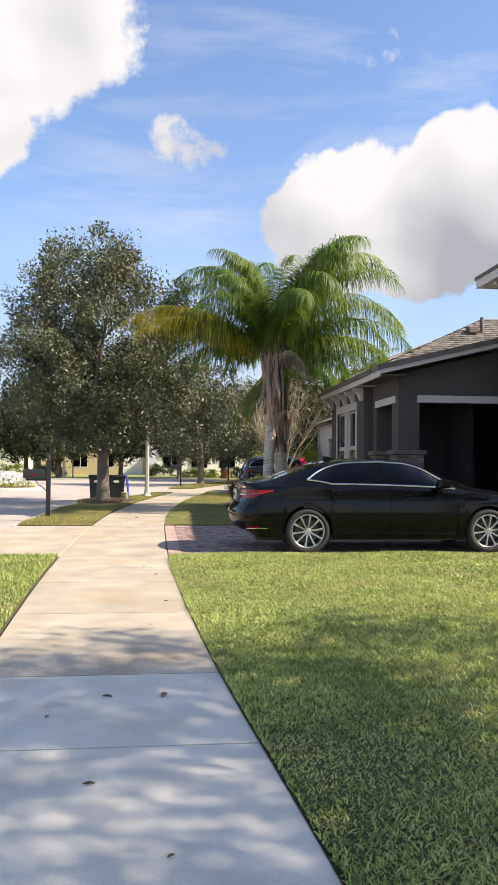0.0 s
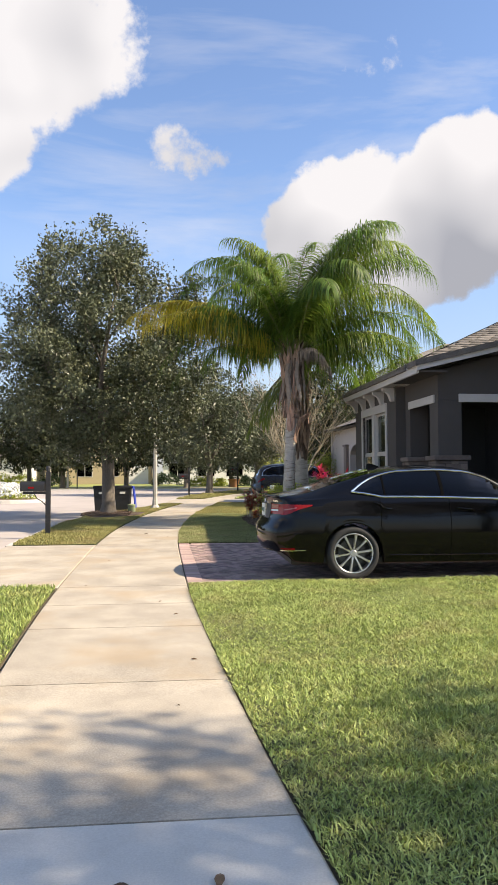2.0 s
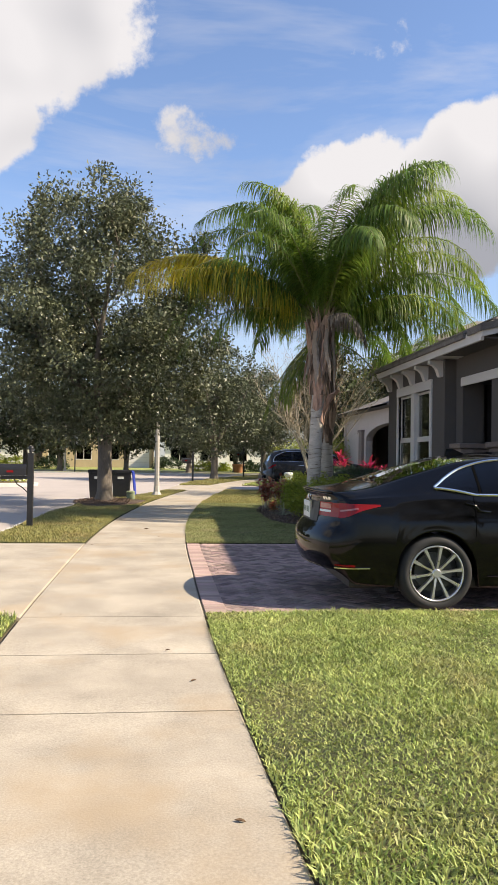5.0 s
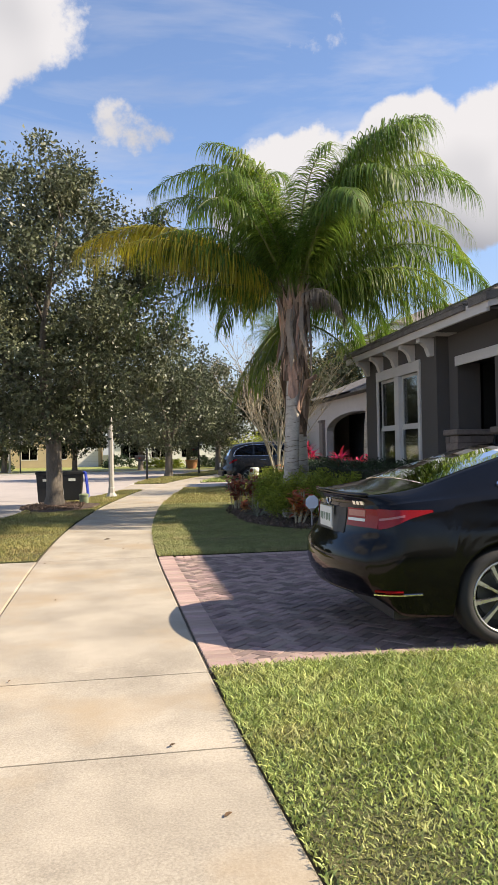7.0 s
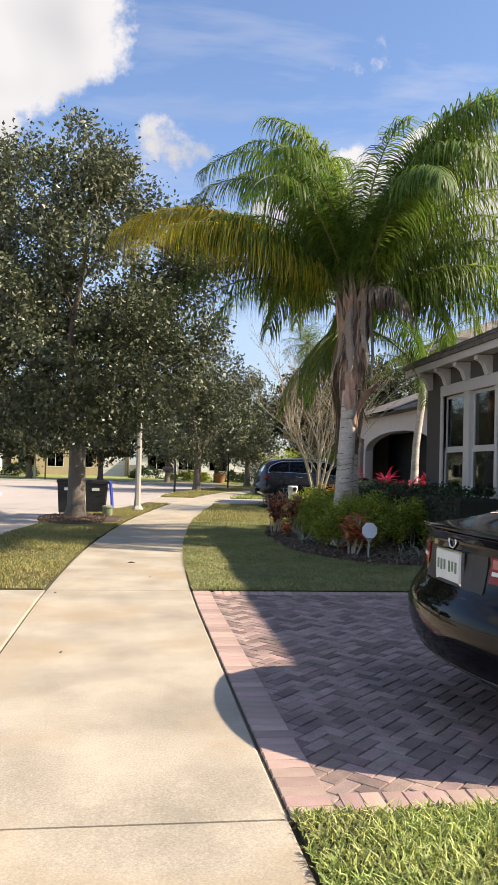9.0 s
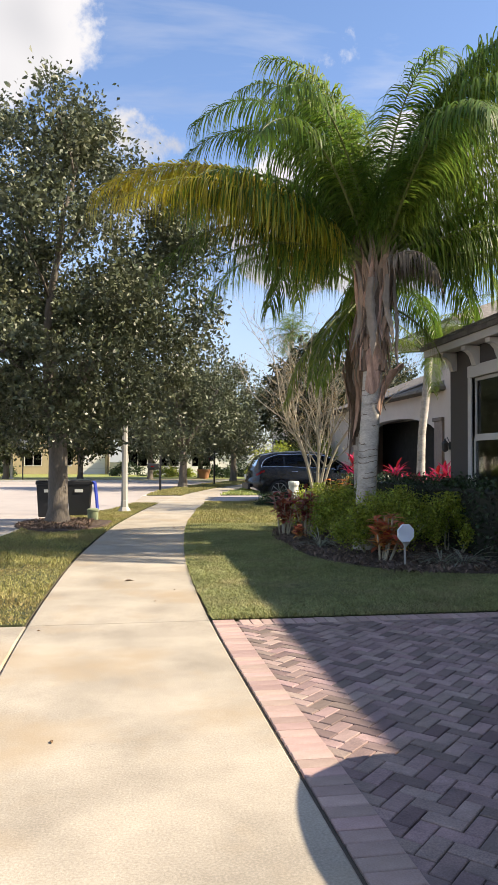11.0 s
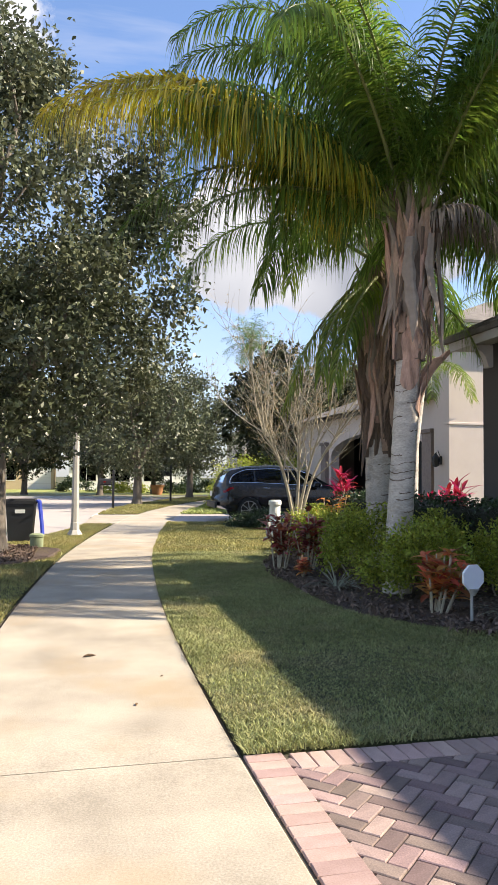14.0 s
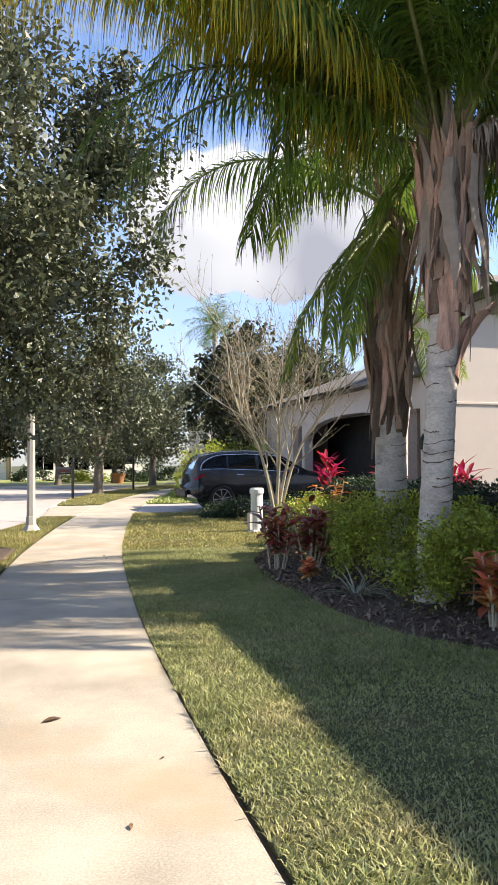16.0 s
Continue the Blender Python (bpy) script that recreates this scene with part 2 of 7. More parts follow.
M = dict(
    concrete=material("concrete", (0.27, 0.236, 0.185), (0.485, 0.428, 0.338), 0.9, scale=1.6, fine=95, bump=1.0, contrast=0.78, spread=0.06, stain=(0.37, 0.28, 0.175), stain_scale=0.9, stain_amount=0.65, relief=0.003),
    concrete_pale=material("concrete_pale", (0.43, 0.41, 0.36), (0.62, 0.595, 0.53), 0.9, scale=2.2, fine=110, bump=0.6, contrast=0.62, spread=0.04, stain=(0.33, 0.315, 0.28), stain_scale=1.2, stain_amount=0.5, relief=0.003),
    joint=material("joint_dirt", (0.05, 0.04, 0.03), (0.12, 0.10, 0.07), 0.95, scale=20, fine=200),
    soil=material("soil", (0.07, 0.052, 0.035), (0.17, 0.13, 0.085), 0.95, scale=14, fine=120, bump=0.8, relief=0.02),
    turf=material("turf", (0.025, 0.032, 0.01), (0.08, 0.085, 0.028), 0.9, scale=5, fine=90, bump=0.9, relief=0.03, stain=(0.17, 0.14, 0.05), stain_scale=1.1, stain_amount=0.6),
    blade=material("grass_blade", (0.155, 0.22, 0.042), (0.54, 0.60, 0.20), 0.55, scale=1.3, fine=9, bump=0, contrast=0.6, island=0.5, hue=0.02, through_light=0.3, stain=(0.42, 0.37, 0.16), stain_scale=1.6, stain_amount=0.55),
    blade_pale=material("grass_blade_pale", (0.18, 0.20, 0.065), (0.42, 0.43, 0.18), 0.55, scale=1.3, fine=9, bump=0, contrast=0.7, island=0.4, hue=0.02, through_light=0.3, stain=(0.46, 0.39, 0.2), stain_scale=1.2, stain_amount=0.6),
    blade_dry=material("grass_blade_dry", (0.22, 0.215, 0.06), (0.42, 0.38, 0.14), 0.6, scale=1.3, fine=9, bump=0, contrast=0.7, island=0.35, hue=0.02, through_light=0.3, stain=(0.36, 0.28, 0.12), stain_scale=0.8, stain_amount=0.7),
    road=material("road", (0.36, 0.315, 0.28), (0.46, 0.41, 0.37), 0.9, scale=3, fine=60, bump=0.4, contrast=0.5, stain=(0.30, 0.265, 0.24), stain_scale=0.3),
    kerb=material("kerb", (0.42, 0.40, 0.36), (0.58, 0.55, 0.5), 0.9, scale=3, fine=80),
    paver=material("paver", (0.125, 0.09, 0.082), (0.40, 0.285, 0.25), 0.9, scale=6, fine=120, bump=0.5, contrast=0.6, spread=0.45, hue=0.02, relief=0.004, stain=(0.075, 0.068, 0.068), stain_scale=1.6, stain_amount=0.7),
    paver_rest=material("paver_rest", (0.125, 0.09, 0.082), (0.40, 0.285, 0.25), 0.9, scale=6, fine=120, bump=0.5, contrast=0.6, island=0.36, hue=0.02, relief=0.004, stain=(0.085, 0.068, 0.068), stain_scale=0.9, stain_amount=0.7),
    paver_edge=material("paver_edge", (0.29, 0.195, 0.165), (0.47, 0.345, 0.30), 0.9, scale=6, fine=120, bump=0.5, contrast=0.6, spread=0.2, hue=0.015, relief=0.004),
    mulch=material("mulch", (0.045, 0.03, 0.022), (0.16, 0.11, 0.08), 0.95, scale=30, fine=120, bump=1.0, relief=0.03),
    chip=material("mulch_chip", (0.07, 0.045, 0.033), (0.32, 0.23, 0.175), 0.95, scale=9, fine=60, island=0.5),
    oak_bark=material("oak_bark", (0.085, 0.07, 0.055), (0.22, 0.19, 0.155), 0.95, scale=9, fine=50, bump=1.0, relief=0.03, stretch=(1, 1, 0.25)),
    palm_bark=material("palm_bark", (0.30, 0.26, 0.215), (0.74, 0.68, 0.60), 0.9, scale=5, fine=40, bump=0.8, relief=0.012, stretch=(0.8, 0.8, 1.8), stain=(0.11, 0.09, 0.075), stain_scale=3.0),
    sheath=material("palm_sheath", (0.19, 0.115, 0.075), (0.60, 0.43, 0.32), 0.8, scale=6, fine=40, bump=0.8, relief=0.01, stretch=(3, 3, 0.4), stain=(0.06, 0.035, 0.025), stain_scale=3),
    sheath_dark=material("palm_sheath_dark", (0.05, 0.034, 0.025), (0.25, 0.175, 0.125), 0.9, scale=8, fine=50, bump=1.0, relief=0.015, stretch=(3, 3, 0.4)),
    sheath_pink=material("palm_sheath_inner", (0.34, 0.19, 0.13), (0.66, 0.44, 0.34), 0.8, scale=7, fine=40, bump=0.6, stretch=(3, 3, 0.5), stain=(0.10, 0.06, 0.045), stain_scale=4.0, stain_amount=0.7),
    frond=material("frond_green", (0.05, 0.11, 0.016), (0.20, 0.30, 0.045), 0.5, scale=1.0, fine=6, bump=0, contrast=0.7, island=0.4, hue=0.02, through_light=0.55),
    # lit copy of the frond green, with the sunlight put into its lighter colour
    frond_lit=material("frond_sunlit_green", (0.08, 0.14, 0.016), (0.26, 0.34, 0.05), 0.5, scale=1.0, fine=6, bump=0, contrast=0.7, island=0.4, hue=0.02, through_light=0.55),
    frond_yellow=material("frond_yellow", (0.30, 0.28, 0.02), (0.66, 0.54, 0.06), 0.5, scale=1.0, fine=6, bump=0, contrast=0.6, island=0.3, hue=0.02, through_light=0.35),
    frond_dead=material("frond_dead", (0.17, 0.135, 0.105), (0.36, 0.30, 0.25), 0.9, scale=2.0, fine=9, bump=0, island=0.3),
    rachis=material("frond_stalk", (0.10, 0.13, 0.035), (0.22, 0.23, 0.08), 0.5, scale=4, fine=30, bump=0.1),
    oak_leaf=material("oak_leaf", (0.038, 0.052, 0.026), (0.16, 0.18, 0.095), 0.46, scale=0.7, fine=5, bump=0, contrast=0.6, island=0.45, hue=0.015, through_light=0.18, stain=(0.14, 0.11, 0.05), stain_scale=0.9, stain_amount=0.22),
    far_leaf=material("far_leaf", (0.025, 0.036, 0.014), (0.085, 0.095, 0.04), 0.6, scale=0.4, fine=3, bump=0, contrast=0.6, island=0.5, hue=0.02, through_light=0.2),
    twig=material("twig", (0.26, 0.225, 0.15), (0.56, 0.50, 0.37), 0.9, scale=6, fine=40, bump=0.3),
    twig_leaf=material("dry_leaf", (0.20, 0.145, 0.05), (0.40, 0.28, 0.13), 0.7, scale=1, fine=6, bump=0, island=0.5, hue=0.03, through_light=0.3),
    hedge_leaf=material("hedge_leaf", (0.014, 0.03, 0.012), (0.045, 0.08, 0.028), 0.4, scale=1.2, fine=8, bump=0, island=0.5, through_light=0.2),
    bush_leaf=material("bush_leaf", (0.15, 0.20, 0.018), (0.47, 0.51, 0.08), 0.5, scale=1.2, fine=8, bump=0, island=0.5, hue=0.02, through_light=0.35),
    hedge_inner_shade=material("hedge_inner_shade", (0.012, 0.014, 0.008), (0.035, 0.035, 0.02), 0.95, scale=14, fine=60, bump=1.0, relief=0.03),
    croton_leaf=material("croton_leaf", (0.46, 0.12, 0.04), (0.84, 0.38, 0.17), 0.4, scale=3, fine=14, bump=0, spread=0.5, hue=0.035, through_light=0.35, stain=(0.30, 0.20, 0.05), stain_scale=5, stain_amount=0.6),
    croton_dark=material("croton_leaf_dark", (0.22, 0.04, 0.03), (0.56, 0.16, 0.10), 0.4, scale=3, fine=14, bump=0, spread=0.5, hue=0.03, through_light=0.3),
    croton_orange=material("croton_leaf_orange", (0.45, 0.14, 0.02), (0.75, 0.33, 0.06), 0.4, scale=3, fine=14, bump=0, spread=0.4, hue=0.03, through_light=0.35),
    ti_leaf=material("ti_leaf", (0.28, 0.012, 0.04), (0.62, 0.045, 0.12), 0.4, scale=3, fine=14, bump=0, spread=0.4, hue=0.02, through_light=0.4),
    strap_leaf=material("strap_leaf", (0.16, 0.17, 0.11), (0.36, 0.36, 0.27), 0.6, scale=3, fine=14, bump=0, island=0.4, through_light=0.2),
    stucco=material("stucco_brown_grey", (0.078, 0.069, 0.063), (0.108, 0.096, 0.088), 0.95, scale=2, fine=160, bump=0.5, contrast=0.5, relief=0.004),
    stucco_pale=material("stucco_beige", (0.53, 0.455, 0.405), (0.62, 0.545, 0.485), 0.95, scale=2, fine=160, bump=0.5, contrast=0.5, relief=0.004),
    stucco_white=material("stucco_white", (0.70, 0.68, 0.64), (0.8, 0.78, 0.74), 0.95, scale=2, fine=160, bump=0.3, relief=0.004),
    stucco_tan=material("stucco_tan", (0.42, 0.33, 0.20), (0.52, 0.42, 0.27), 0.95, scale=2, fine=160, bump=0.3, relief=0.004),
    trim=material("trim_white", (0.55, 0.52, 0.48), (0.66, 0.63, 0.59), 0.6, scale=3, fine=60, bump=0.15),
    # near-black that stands in for the deep shade inside the porches
    recess_shade=material("recess_shade_black", (0.007, 0.007, 0.0075), (0.014, 0.0135, 0.014), 0.6, scale=3, fine=50, bump=0.1),
    shingle=material("shingle", (0.10, 0.088, 0.076), (0.23, 0.205, 0.18), 0.95, scale=4, fine=60, bump=0.9, contrast=0.8, relief=0.012, stretch=(1, 1, 1)),
    shingle_row=material("shingle_row", (0.11, 0.10, 0.088), (0.24, 0.215, 0.19), 0.95, scale=5, fine=60, bump=0.6, contrast=0.8, island=0.3, relief=0.01),
    stone=material("ledge_stone", (0.13, 0.10, 0.085), (0.26, 0.21, 0.18), 0.9, scale=9, fine=70, bump=0.8, spread=0.35, relief=0.01),
    paint_black=material("car_paint_black", (0.002, 0.002, 0.0025), (0.003, 0.003, 0.0035), 0.08, scale=2, fine=900, bump=0, coat=0.0, spec=0.28),
    paint_grey=material("car_paint_dark_grey", (0.010, 0.011, 0.014), (0.015, 0.016, 0.019), 0.22, metal=0.0, scale=2, fine=900, bump=0, coat=0.3, spec=0.4),
    plastic=material("black_plastic", (0.012, 0.012, 0.012), (0.022, 0.022, 0.022), 0.5, scale=6, fine=150, bump=0.1),
    rubber=material("tyre_rubber", (0.012, 0.012, 0.012), (0.03, 0.03, 0.03), 0.85, scale=12, fine=150, bump=0.3),
    alloy=material("alloy", (0.50, 0.50, 0.51), (0.62, 0.62, 0.63), 0.3, metal=0.9, scale=6, fine=150, bump=0),
    chrome=material("chrome", (0.80, 0.80, 0.80), (0.88, 0.88, 0.88), 0.12, metal=1.0, scale=6, fine=150, bump=0),
    brake=material("brake_disc", (0.06, 0.06, 0.06), (0.12, 0.12, 0.12), 0.45, metal=0.8, scale=6, fine=90, bump=0),
    red_lens=material("red_lens", (0.17, 0.003, 0.005), (0.27, 0.005, 0.008), 0.12, scale=8, fine=90, bump=0, coat=0.0, spec=0.3),
    pink_lens=material("pink_lens", (0.26, 0.045, 0.04), (0.36, 0.08, 0.07), 0.15, scale=8, fine=90, bump=0, coat=1.0),
    plate=material("plate_white", (0.62, 0.64, 0.60), (0.74, 0.75, 0.72), 0.4, scale=20, fine=90, bump=0),
    plate_ink=material("plate_ink", (0.10, 0.16, 0.11), (0.15, 0.22, 0.15), 0.5, scale=20, fine=90, bump=0),
    tint=glass_material("tinted_glass", (0.02, 0.021, 0.023), ior=1.25),
    pane=glass_material("window_pane", (0.75, 0.8, 0.8)),
    gap_black=material("shut_line_black", (0.0015, 0.0015, 0.0015), (0.0025, 0.0025, 0.0025), 0.9, scale=4, fine=40, bump=0, spec=0.05),
    room_shade=material("room_shade_black", (0.008, 0.008, 0.009), (0.02, 0.02, 0.022), 0.8, scale=4, fine=40, bump=0),
    pole=material("concrete_pole", (0.34, 0.325, 0.29), (0.47, 0.45, 0.41), 0.7, scale=3, fine=90, bump=0.2, stretch=(1, 1, 0.3)),
    iron=material("black_iron", (0.010, 0.010, 0.011), (0.022, 0.022, 0.023), 0.45, scale=6, fine=90, bump=0.2),
    bin_black=material("bin_black", (0.012, 0.013, 0.015), (0.022, 0.023, 0.026), 0.5, scale=3, fine=90, bump=0.1),
    bin_green=material("bin_green", (0.01, 0.22, 0.13), (0.02, 0.30, 0.18), 0.5, scale=3, fine=90, bump=0.1),
    bin_blue=material("bin_blue", (0.012, 0.03, 0.30), (0.02, 0.05, 0.42), 0.45, scale=3, fine=90, bump=0.1),
    sign_white=material("sign_white", (0.80, 0.83, 0.88), (0.86, 0.88, 0.93), 0.4, scale=6, fine=90, bump=0),
    ped_white=material("pedestal_white", (0.60, 0.62, 0.56), (0.72, 0.73, 0.68), 0.6, scale=3, fine=60, bump=0.1),
    box_green=material("valve_green", (0.20, 0.24, 0.13), (0.28, 0.32, 0.18), 0.7, scale=5, fine=60, bump=0.2),
    terracotta=material("terracotta", (0.30, 0.13, 0.06), (0.42, 0.2, 0.10), 0.8, scale=5, fine=60, bump=0.2),
    flower=material("white_flower", (0.7, 0.7, 0.66), (0.85, 0.85, 0.82), 0.7, scale=5, fine=30, bump=0, island=0.15),
    leaf_dry=material("fallen_leaf", (0.07, 0.04, 0.02), (0.19, 0.11, 0.05), 0.8, scale=9, fine=60, bump=0.2, spread=0.4),
)
lamp_glow = material("lamp_globe", (0.75, 0.76, 0.78), (0.85, 0.86, 0.88), 0.3, scale=5, fine=40, bump=0)
M["globe"] = lamp_glow

# ---- mesh helpers ----


def part(name, geo, mat, parent=None, label="", smooth=False):
    """Links a bmesh or a Geo as one mesh object, under parent if one is given. Vertices are in the parent's own space."""
    me = bpy.data.meshes.new(name)
    if isinstance(geo, bmesh.types.BMesh):
        geo.to_mesh(me)
        geo.free()
    else:
        me.from_pydata(geo.v, [], geo.f)
    mats = mat if isinstance(mat, (list, tuple)) else [mat]
    for q in mats:
        me.materials.append(q)
    if not isinstance(geo, bmesh.types.BMesh) and geo.m:
        me.polygons.foreach_set("material_index", geo.m)
    if smooth:
        me.polygons.foreach_set("use_smooth", [True] * len(me.polygons))
    me.update()
    ob = new(name, me)
    if parent:
        ob.parent = parent
    if label:
        ob["label"] = label
    return ob


def thing(name, label, category, place=(0, 0, 0), turn=0.0, group="", kind=""):
    ob = new(name)
    ob.empty_display_size = 0.2
    ob.matrix_basis = pose(*place, 0, 0, turn)
    return tagged(ob, label, category, group, kind)


def share(name, mesh, parent, m):
    ob = new(name, mesh)
    ob.parent = parent
    ob.matrix_basis = m
    return ob


class Geo:
    """Vertices and faces gathered by hand."""

    def __init__(self):
        self.v, self.f, self.m = [], [], []

    def face(self, pts):
        k = len(self.v)
        self.v += [tuple(p) for p in pts]
        self.f.append(tuple(range(k, k + len(pts))))

    def box(self, x0, y0, z0, x1, y1, z1, b=0.0):
        k = len(self.v)
        if b <= 0:
            self.v += [(x, y, z) for z in (z0, z1) for x, y in ((x0, y0), (x1, y0), (x1, y1), (x0, y1))]
            self.f += [tuple(k + i for i in q) for q in ((3, 2, 1, 0), (4, 5, 6, 7), (0, 1, 5, 4), (1, 2, 6, 5), (2, 3, 7, 6), (3, 0, 4, 7))]
            return self
        rings = []
        for z, s in ((z0, b), (z0 + b, 0), (z1 - b, 0), (z1, b)):
            rings.append([(x0 + s, y0 + s, z), (x1 - s, y0 + s, z), (x1 - s, y1 - s, z), (x0 + s, y1 - s, z)])
        return self.loft(rings)

    def loft(self, rings, closed=True, caps=True):
        k, n = len(self.v), len(rings[0])
        for r in rings:
            self.v += [tuple(p) for p in r]
        for i in range(len(rings) - 1):
            for j in range(n if closed else n - 1):
                a, b = k + i * n + j, k + i * n + (j + 1) % n
                self.f.append((a, b, b + n, a + n))
        if caps and closed:
            self.f.append(tuple(k + j for j in reversed(range(n))))
            self.f.append(tuple(k + (len(rings) - 1) * n + j for j in range(n)))
        return self

    def tube(self, pts, radii, n=8, caps=True, squash=1.0):
        pts = [Vector(p) for p in pts]
        if isinstance(radii, (int, float)):
            radii = [radii] * len(pts)
        rings, side = [], None
        for i, p in enumerate(pts):
            d = (pts[min(i + 1, len(pts) - 1)] - pts[max(i - 1, 0)])
            if d.length < 1e-9:
                d = Vector((0, 0, 1))
            d.normalize()
            if side is None:
                side = d.orthogonal().normalized()
            side = (side - d * side.dot(d)).normalized()
            up = d.cross(side)
            rings.append([p + (side * math.cos(a) + up * math.sin(a) * squash) * radii[i] for a in (2 * math.pi * j / n for j in range(n))])
        return self.loft(rings, True, caps)

    def lathe(self, profile, n=20, centre=(0, 0, 0)):
        cx, cy, cz = centre
        rings = [[(cx + r * math.cos(2 * math.pi * j / n), cy + r * math.sin(2 * math.pi * j / n), cz + z) for j in range(n)] for r, z in profile]
        return self.loft(rings)

    def prism(self, outline, z0, z1):
        return self.loft([[(x, y, z0) for x, y in outline], [(x, y, z1) for x, y in outline]])


def big_mesh(name, verts, faces, mat, parent=None, label="", smooth=False, index=None):
    """A large mesh from arrays: verts (n, 3), faces (m, 3 or 4)."""
    verts, faces = np.asarray(verts, dtype=np.float32), np.asarray(faces, dtype=np.int32)
    me = bpy.data.meshes.new(name)
    k = faces.shape[1]
    me.vertices.add(len(verts))
    me.vertices.foreach_set("co", verts.ravel())
    me.loops.add(faces.size)
    me.loops.foreach_set("vertex_index", faces.ravel())
    me.polygons.add(len(faces))
    me.polygons.foreach_set("loop_start", np.arange(0, faces.size, k, dtype=np.int32))
    for q in (mat if isinstance(mat, (list, tuple)) else [mat]):
        me.materials.append(q)
    if index is not None:
        me.polygons.foreach_set("material_index", np.asarray(index, dtype=np.int32))
    if smooth:
        me.polygons.foreach_set("use_smooth", np.ones(len(faces), dtype=bool))
    me.update(calc_edges=True)
    ob = new(name, me)
    if parent:
        ob.parent = parent
    if label:
        ob["label"] = label
    return ob


rng = np.random.default_rng(7)


def unit(a):
    return a / np.maximum(np.linalg.norm(a, axis=1, keepdims=True), 1e-9)


def leaf_cloud(centres, size, flat=0.35, aspect=0.5, out=None, up=0.5):
    """Leaves as folded diamonds at the centres: vertices and quads. out: directions that the leaves follow."""
    n = len(centres)
    d = unit(rng.normal(size=(n, 3)) + (0 if out is None else out * 1.2))
    nrm = unit(rng.normal(size=(n, 3)) * 0.8 + np.array((0, 0, up)))
    s = unit(np.cross(d, nrm))
    nrm = np.cross(s, d)
    ln = (size * rng.uniform(0.6, 1.35, n))[:, None]
    wd = ln * aspect
    c = np.asarray(centres)
    a, b = c - d * ln * 0.5, c + d * ln * 0.5 - nrm * ln * 0.12
    e, g = c + s * wd * 0.5 + nrm * ln * flat * 0.3, c - s * wd * 0.5 + nrm * ln * flat * 0.3
    v = np.stack((a, e, b, g), 1).reshape(-1, 3)
    f = np.arange(4 * n).reshape(n, 4)
    return v, f

# ---- plan ----
EDGE_Y = [-12, -5, 0, 2.45, 3.6, 4.82, 8.55, 10.9, 16.3, 20, 23, 26, 29, 32, 35, 38, 42, 48, 56, 66, 80]
EDGE_X = [1.7, 1.05, 0.76, 0.58, 0.45, 0.32, 0.07, -0.03, -0.13, -0.05, 0.16, 0.43, 0.85, 1.3, 1.85, 2.45, 3.4, 5.2, 8.2, 13.0, 21.0]
WIDE = 1.55
DRIVE_NEAR, DRIVE_FAR = 10.93, 16.22
DRIVE2_NEAR, DRIVE2_FAR = 34.8, 39.8
ROAD_Z = -0.10


def smooth_interp(y, ys, xs):
    """Interpolates with rounded corners."""
    return float(sum(np.interp(y + d, ys, xs) for d in (-1.2, -0.6, 0, 0.6, 1.2)) / 5)


def edge_r(y):
    return smooth_interp(y, EDGE_Y, EDGE_X)


def edge_l(y):
    return edge_r(y) - WIDE


KERB_Y = [-14, 0, 10, 16, 22, 26, 29, 31.5, 34, 37, 40, 44, 50, 58, 68, 80]
KERB_X = [-1.6, -2.6, -3.1, -3.25, -3.2, -2.9, -2.2, -1.2, -0.6, -0.4, -0.1, 0.5, 2.0, 5.0, 10.0, 18.0]


def kerb_x(y):
    return smooth_interp(y, KERB_Y, KERB_X)


def strip(fa, fb, y0, y1, z, step=0.5):
    """A sheet between two lines along y."""
    n = max(2, int((y1 - y0) / step) + 1)
    g = Geo()
    ys = [y0 + (y1 - y0) * i / (n - 1) for i in range(n)]
    for a, b in zip(ys, ys[1:]):
        g.face([(fa(a), a, z), (fb(a), a, z), (fb(b), b, z), (fa(b), b, z)])
    return g


def slab(fa, fb, y0, y1, z0, z1, step=0.6, gap=0.006):
    """A solid slab between two lines along y, with softened top edges."""
    y0, y1 = y0 + gap, y1 - gap
    n = max(2, int((y1 - y0) / step) + 2)
    rings = []
    for i in range(n):
        y = y0 + (y1 - y0) * i / (n - 1)
        a, b, c = fa(y), fb(y), 0.012
        dz = c if i in (0, n - 1) else 0.0
        rings.append([(a, y, z0), (b, y, z0), (b, y, z1 - c), (b - c, y, z1 - dz * 0.5), (a + c, y, z1 - dz * 0.5), (a, y, z1 - c)])
    return Geo().loft(rings)


# ---- ground, road, sidewalk, driveways ----
tagged(part("ground", Geo().box(-900, -900, -0.6, 900, 900, -0.16), M["turf"]), "level grassy ground reaching the horizon", "ground", kind="structure")
road_far = lambda y: -60.0
g = strip(road_far, lambda y: kerb_x(y) - 0.14, -60, 80, ROAD_Z, 1.0)
tagged(part("road", g, M["road"]), "sunlit pinkish grey residential street", "road", kind="structure")
# kerb with its gutter lip
for y0, y1 in ((-14, 10.9), (16.3, 34.2), (38.6, 80)):
    tagged(part("kerb", slab(lambda y: kerb_x(y) - 0.16, kerb_x, y0, y1, -0.3, -0.005), M["kerb"]), "low pale concrete kerb along the street", "kerb", kind="structure")

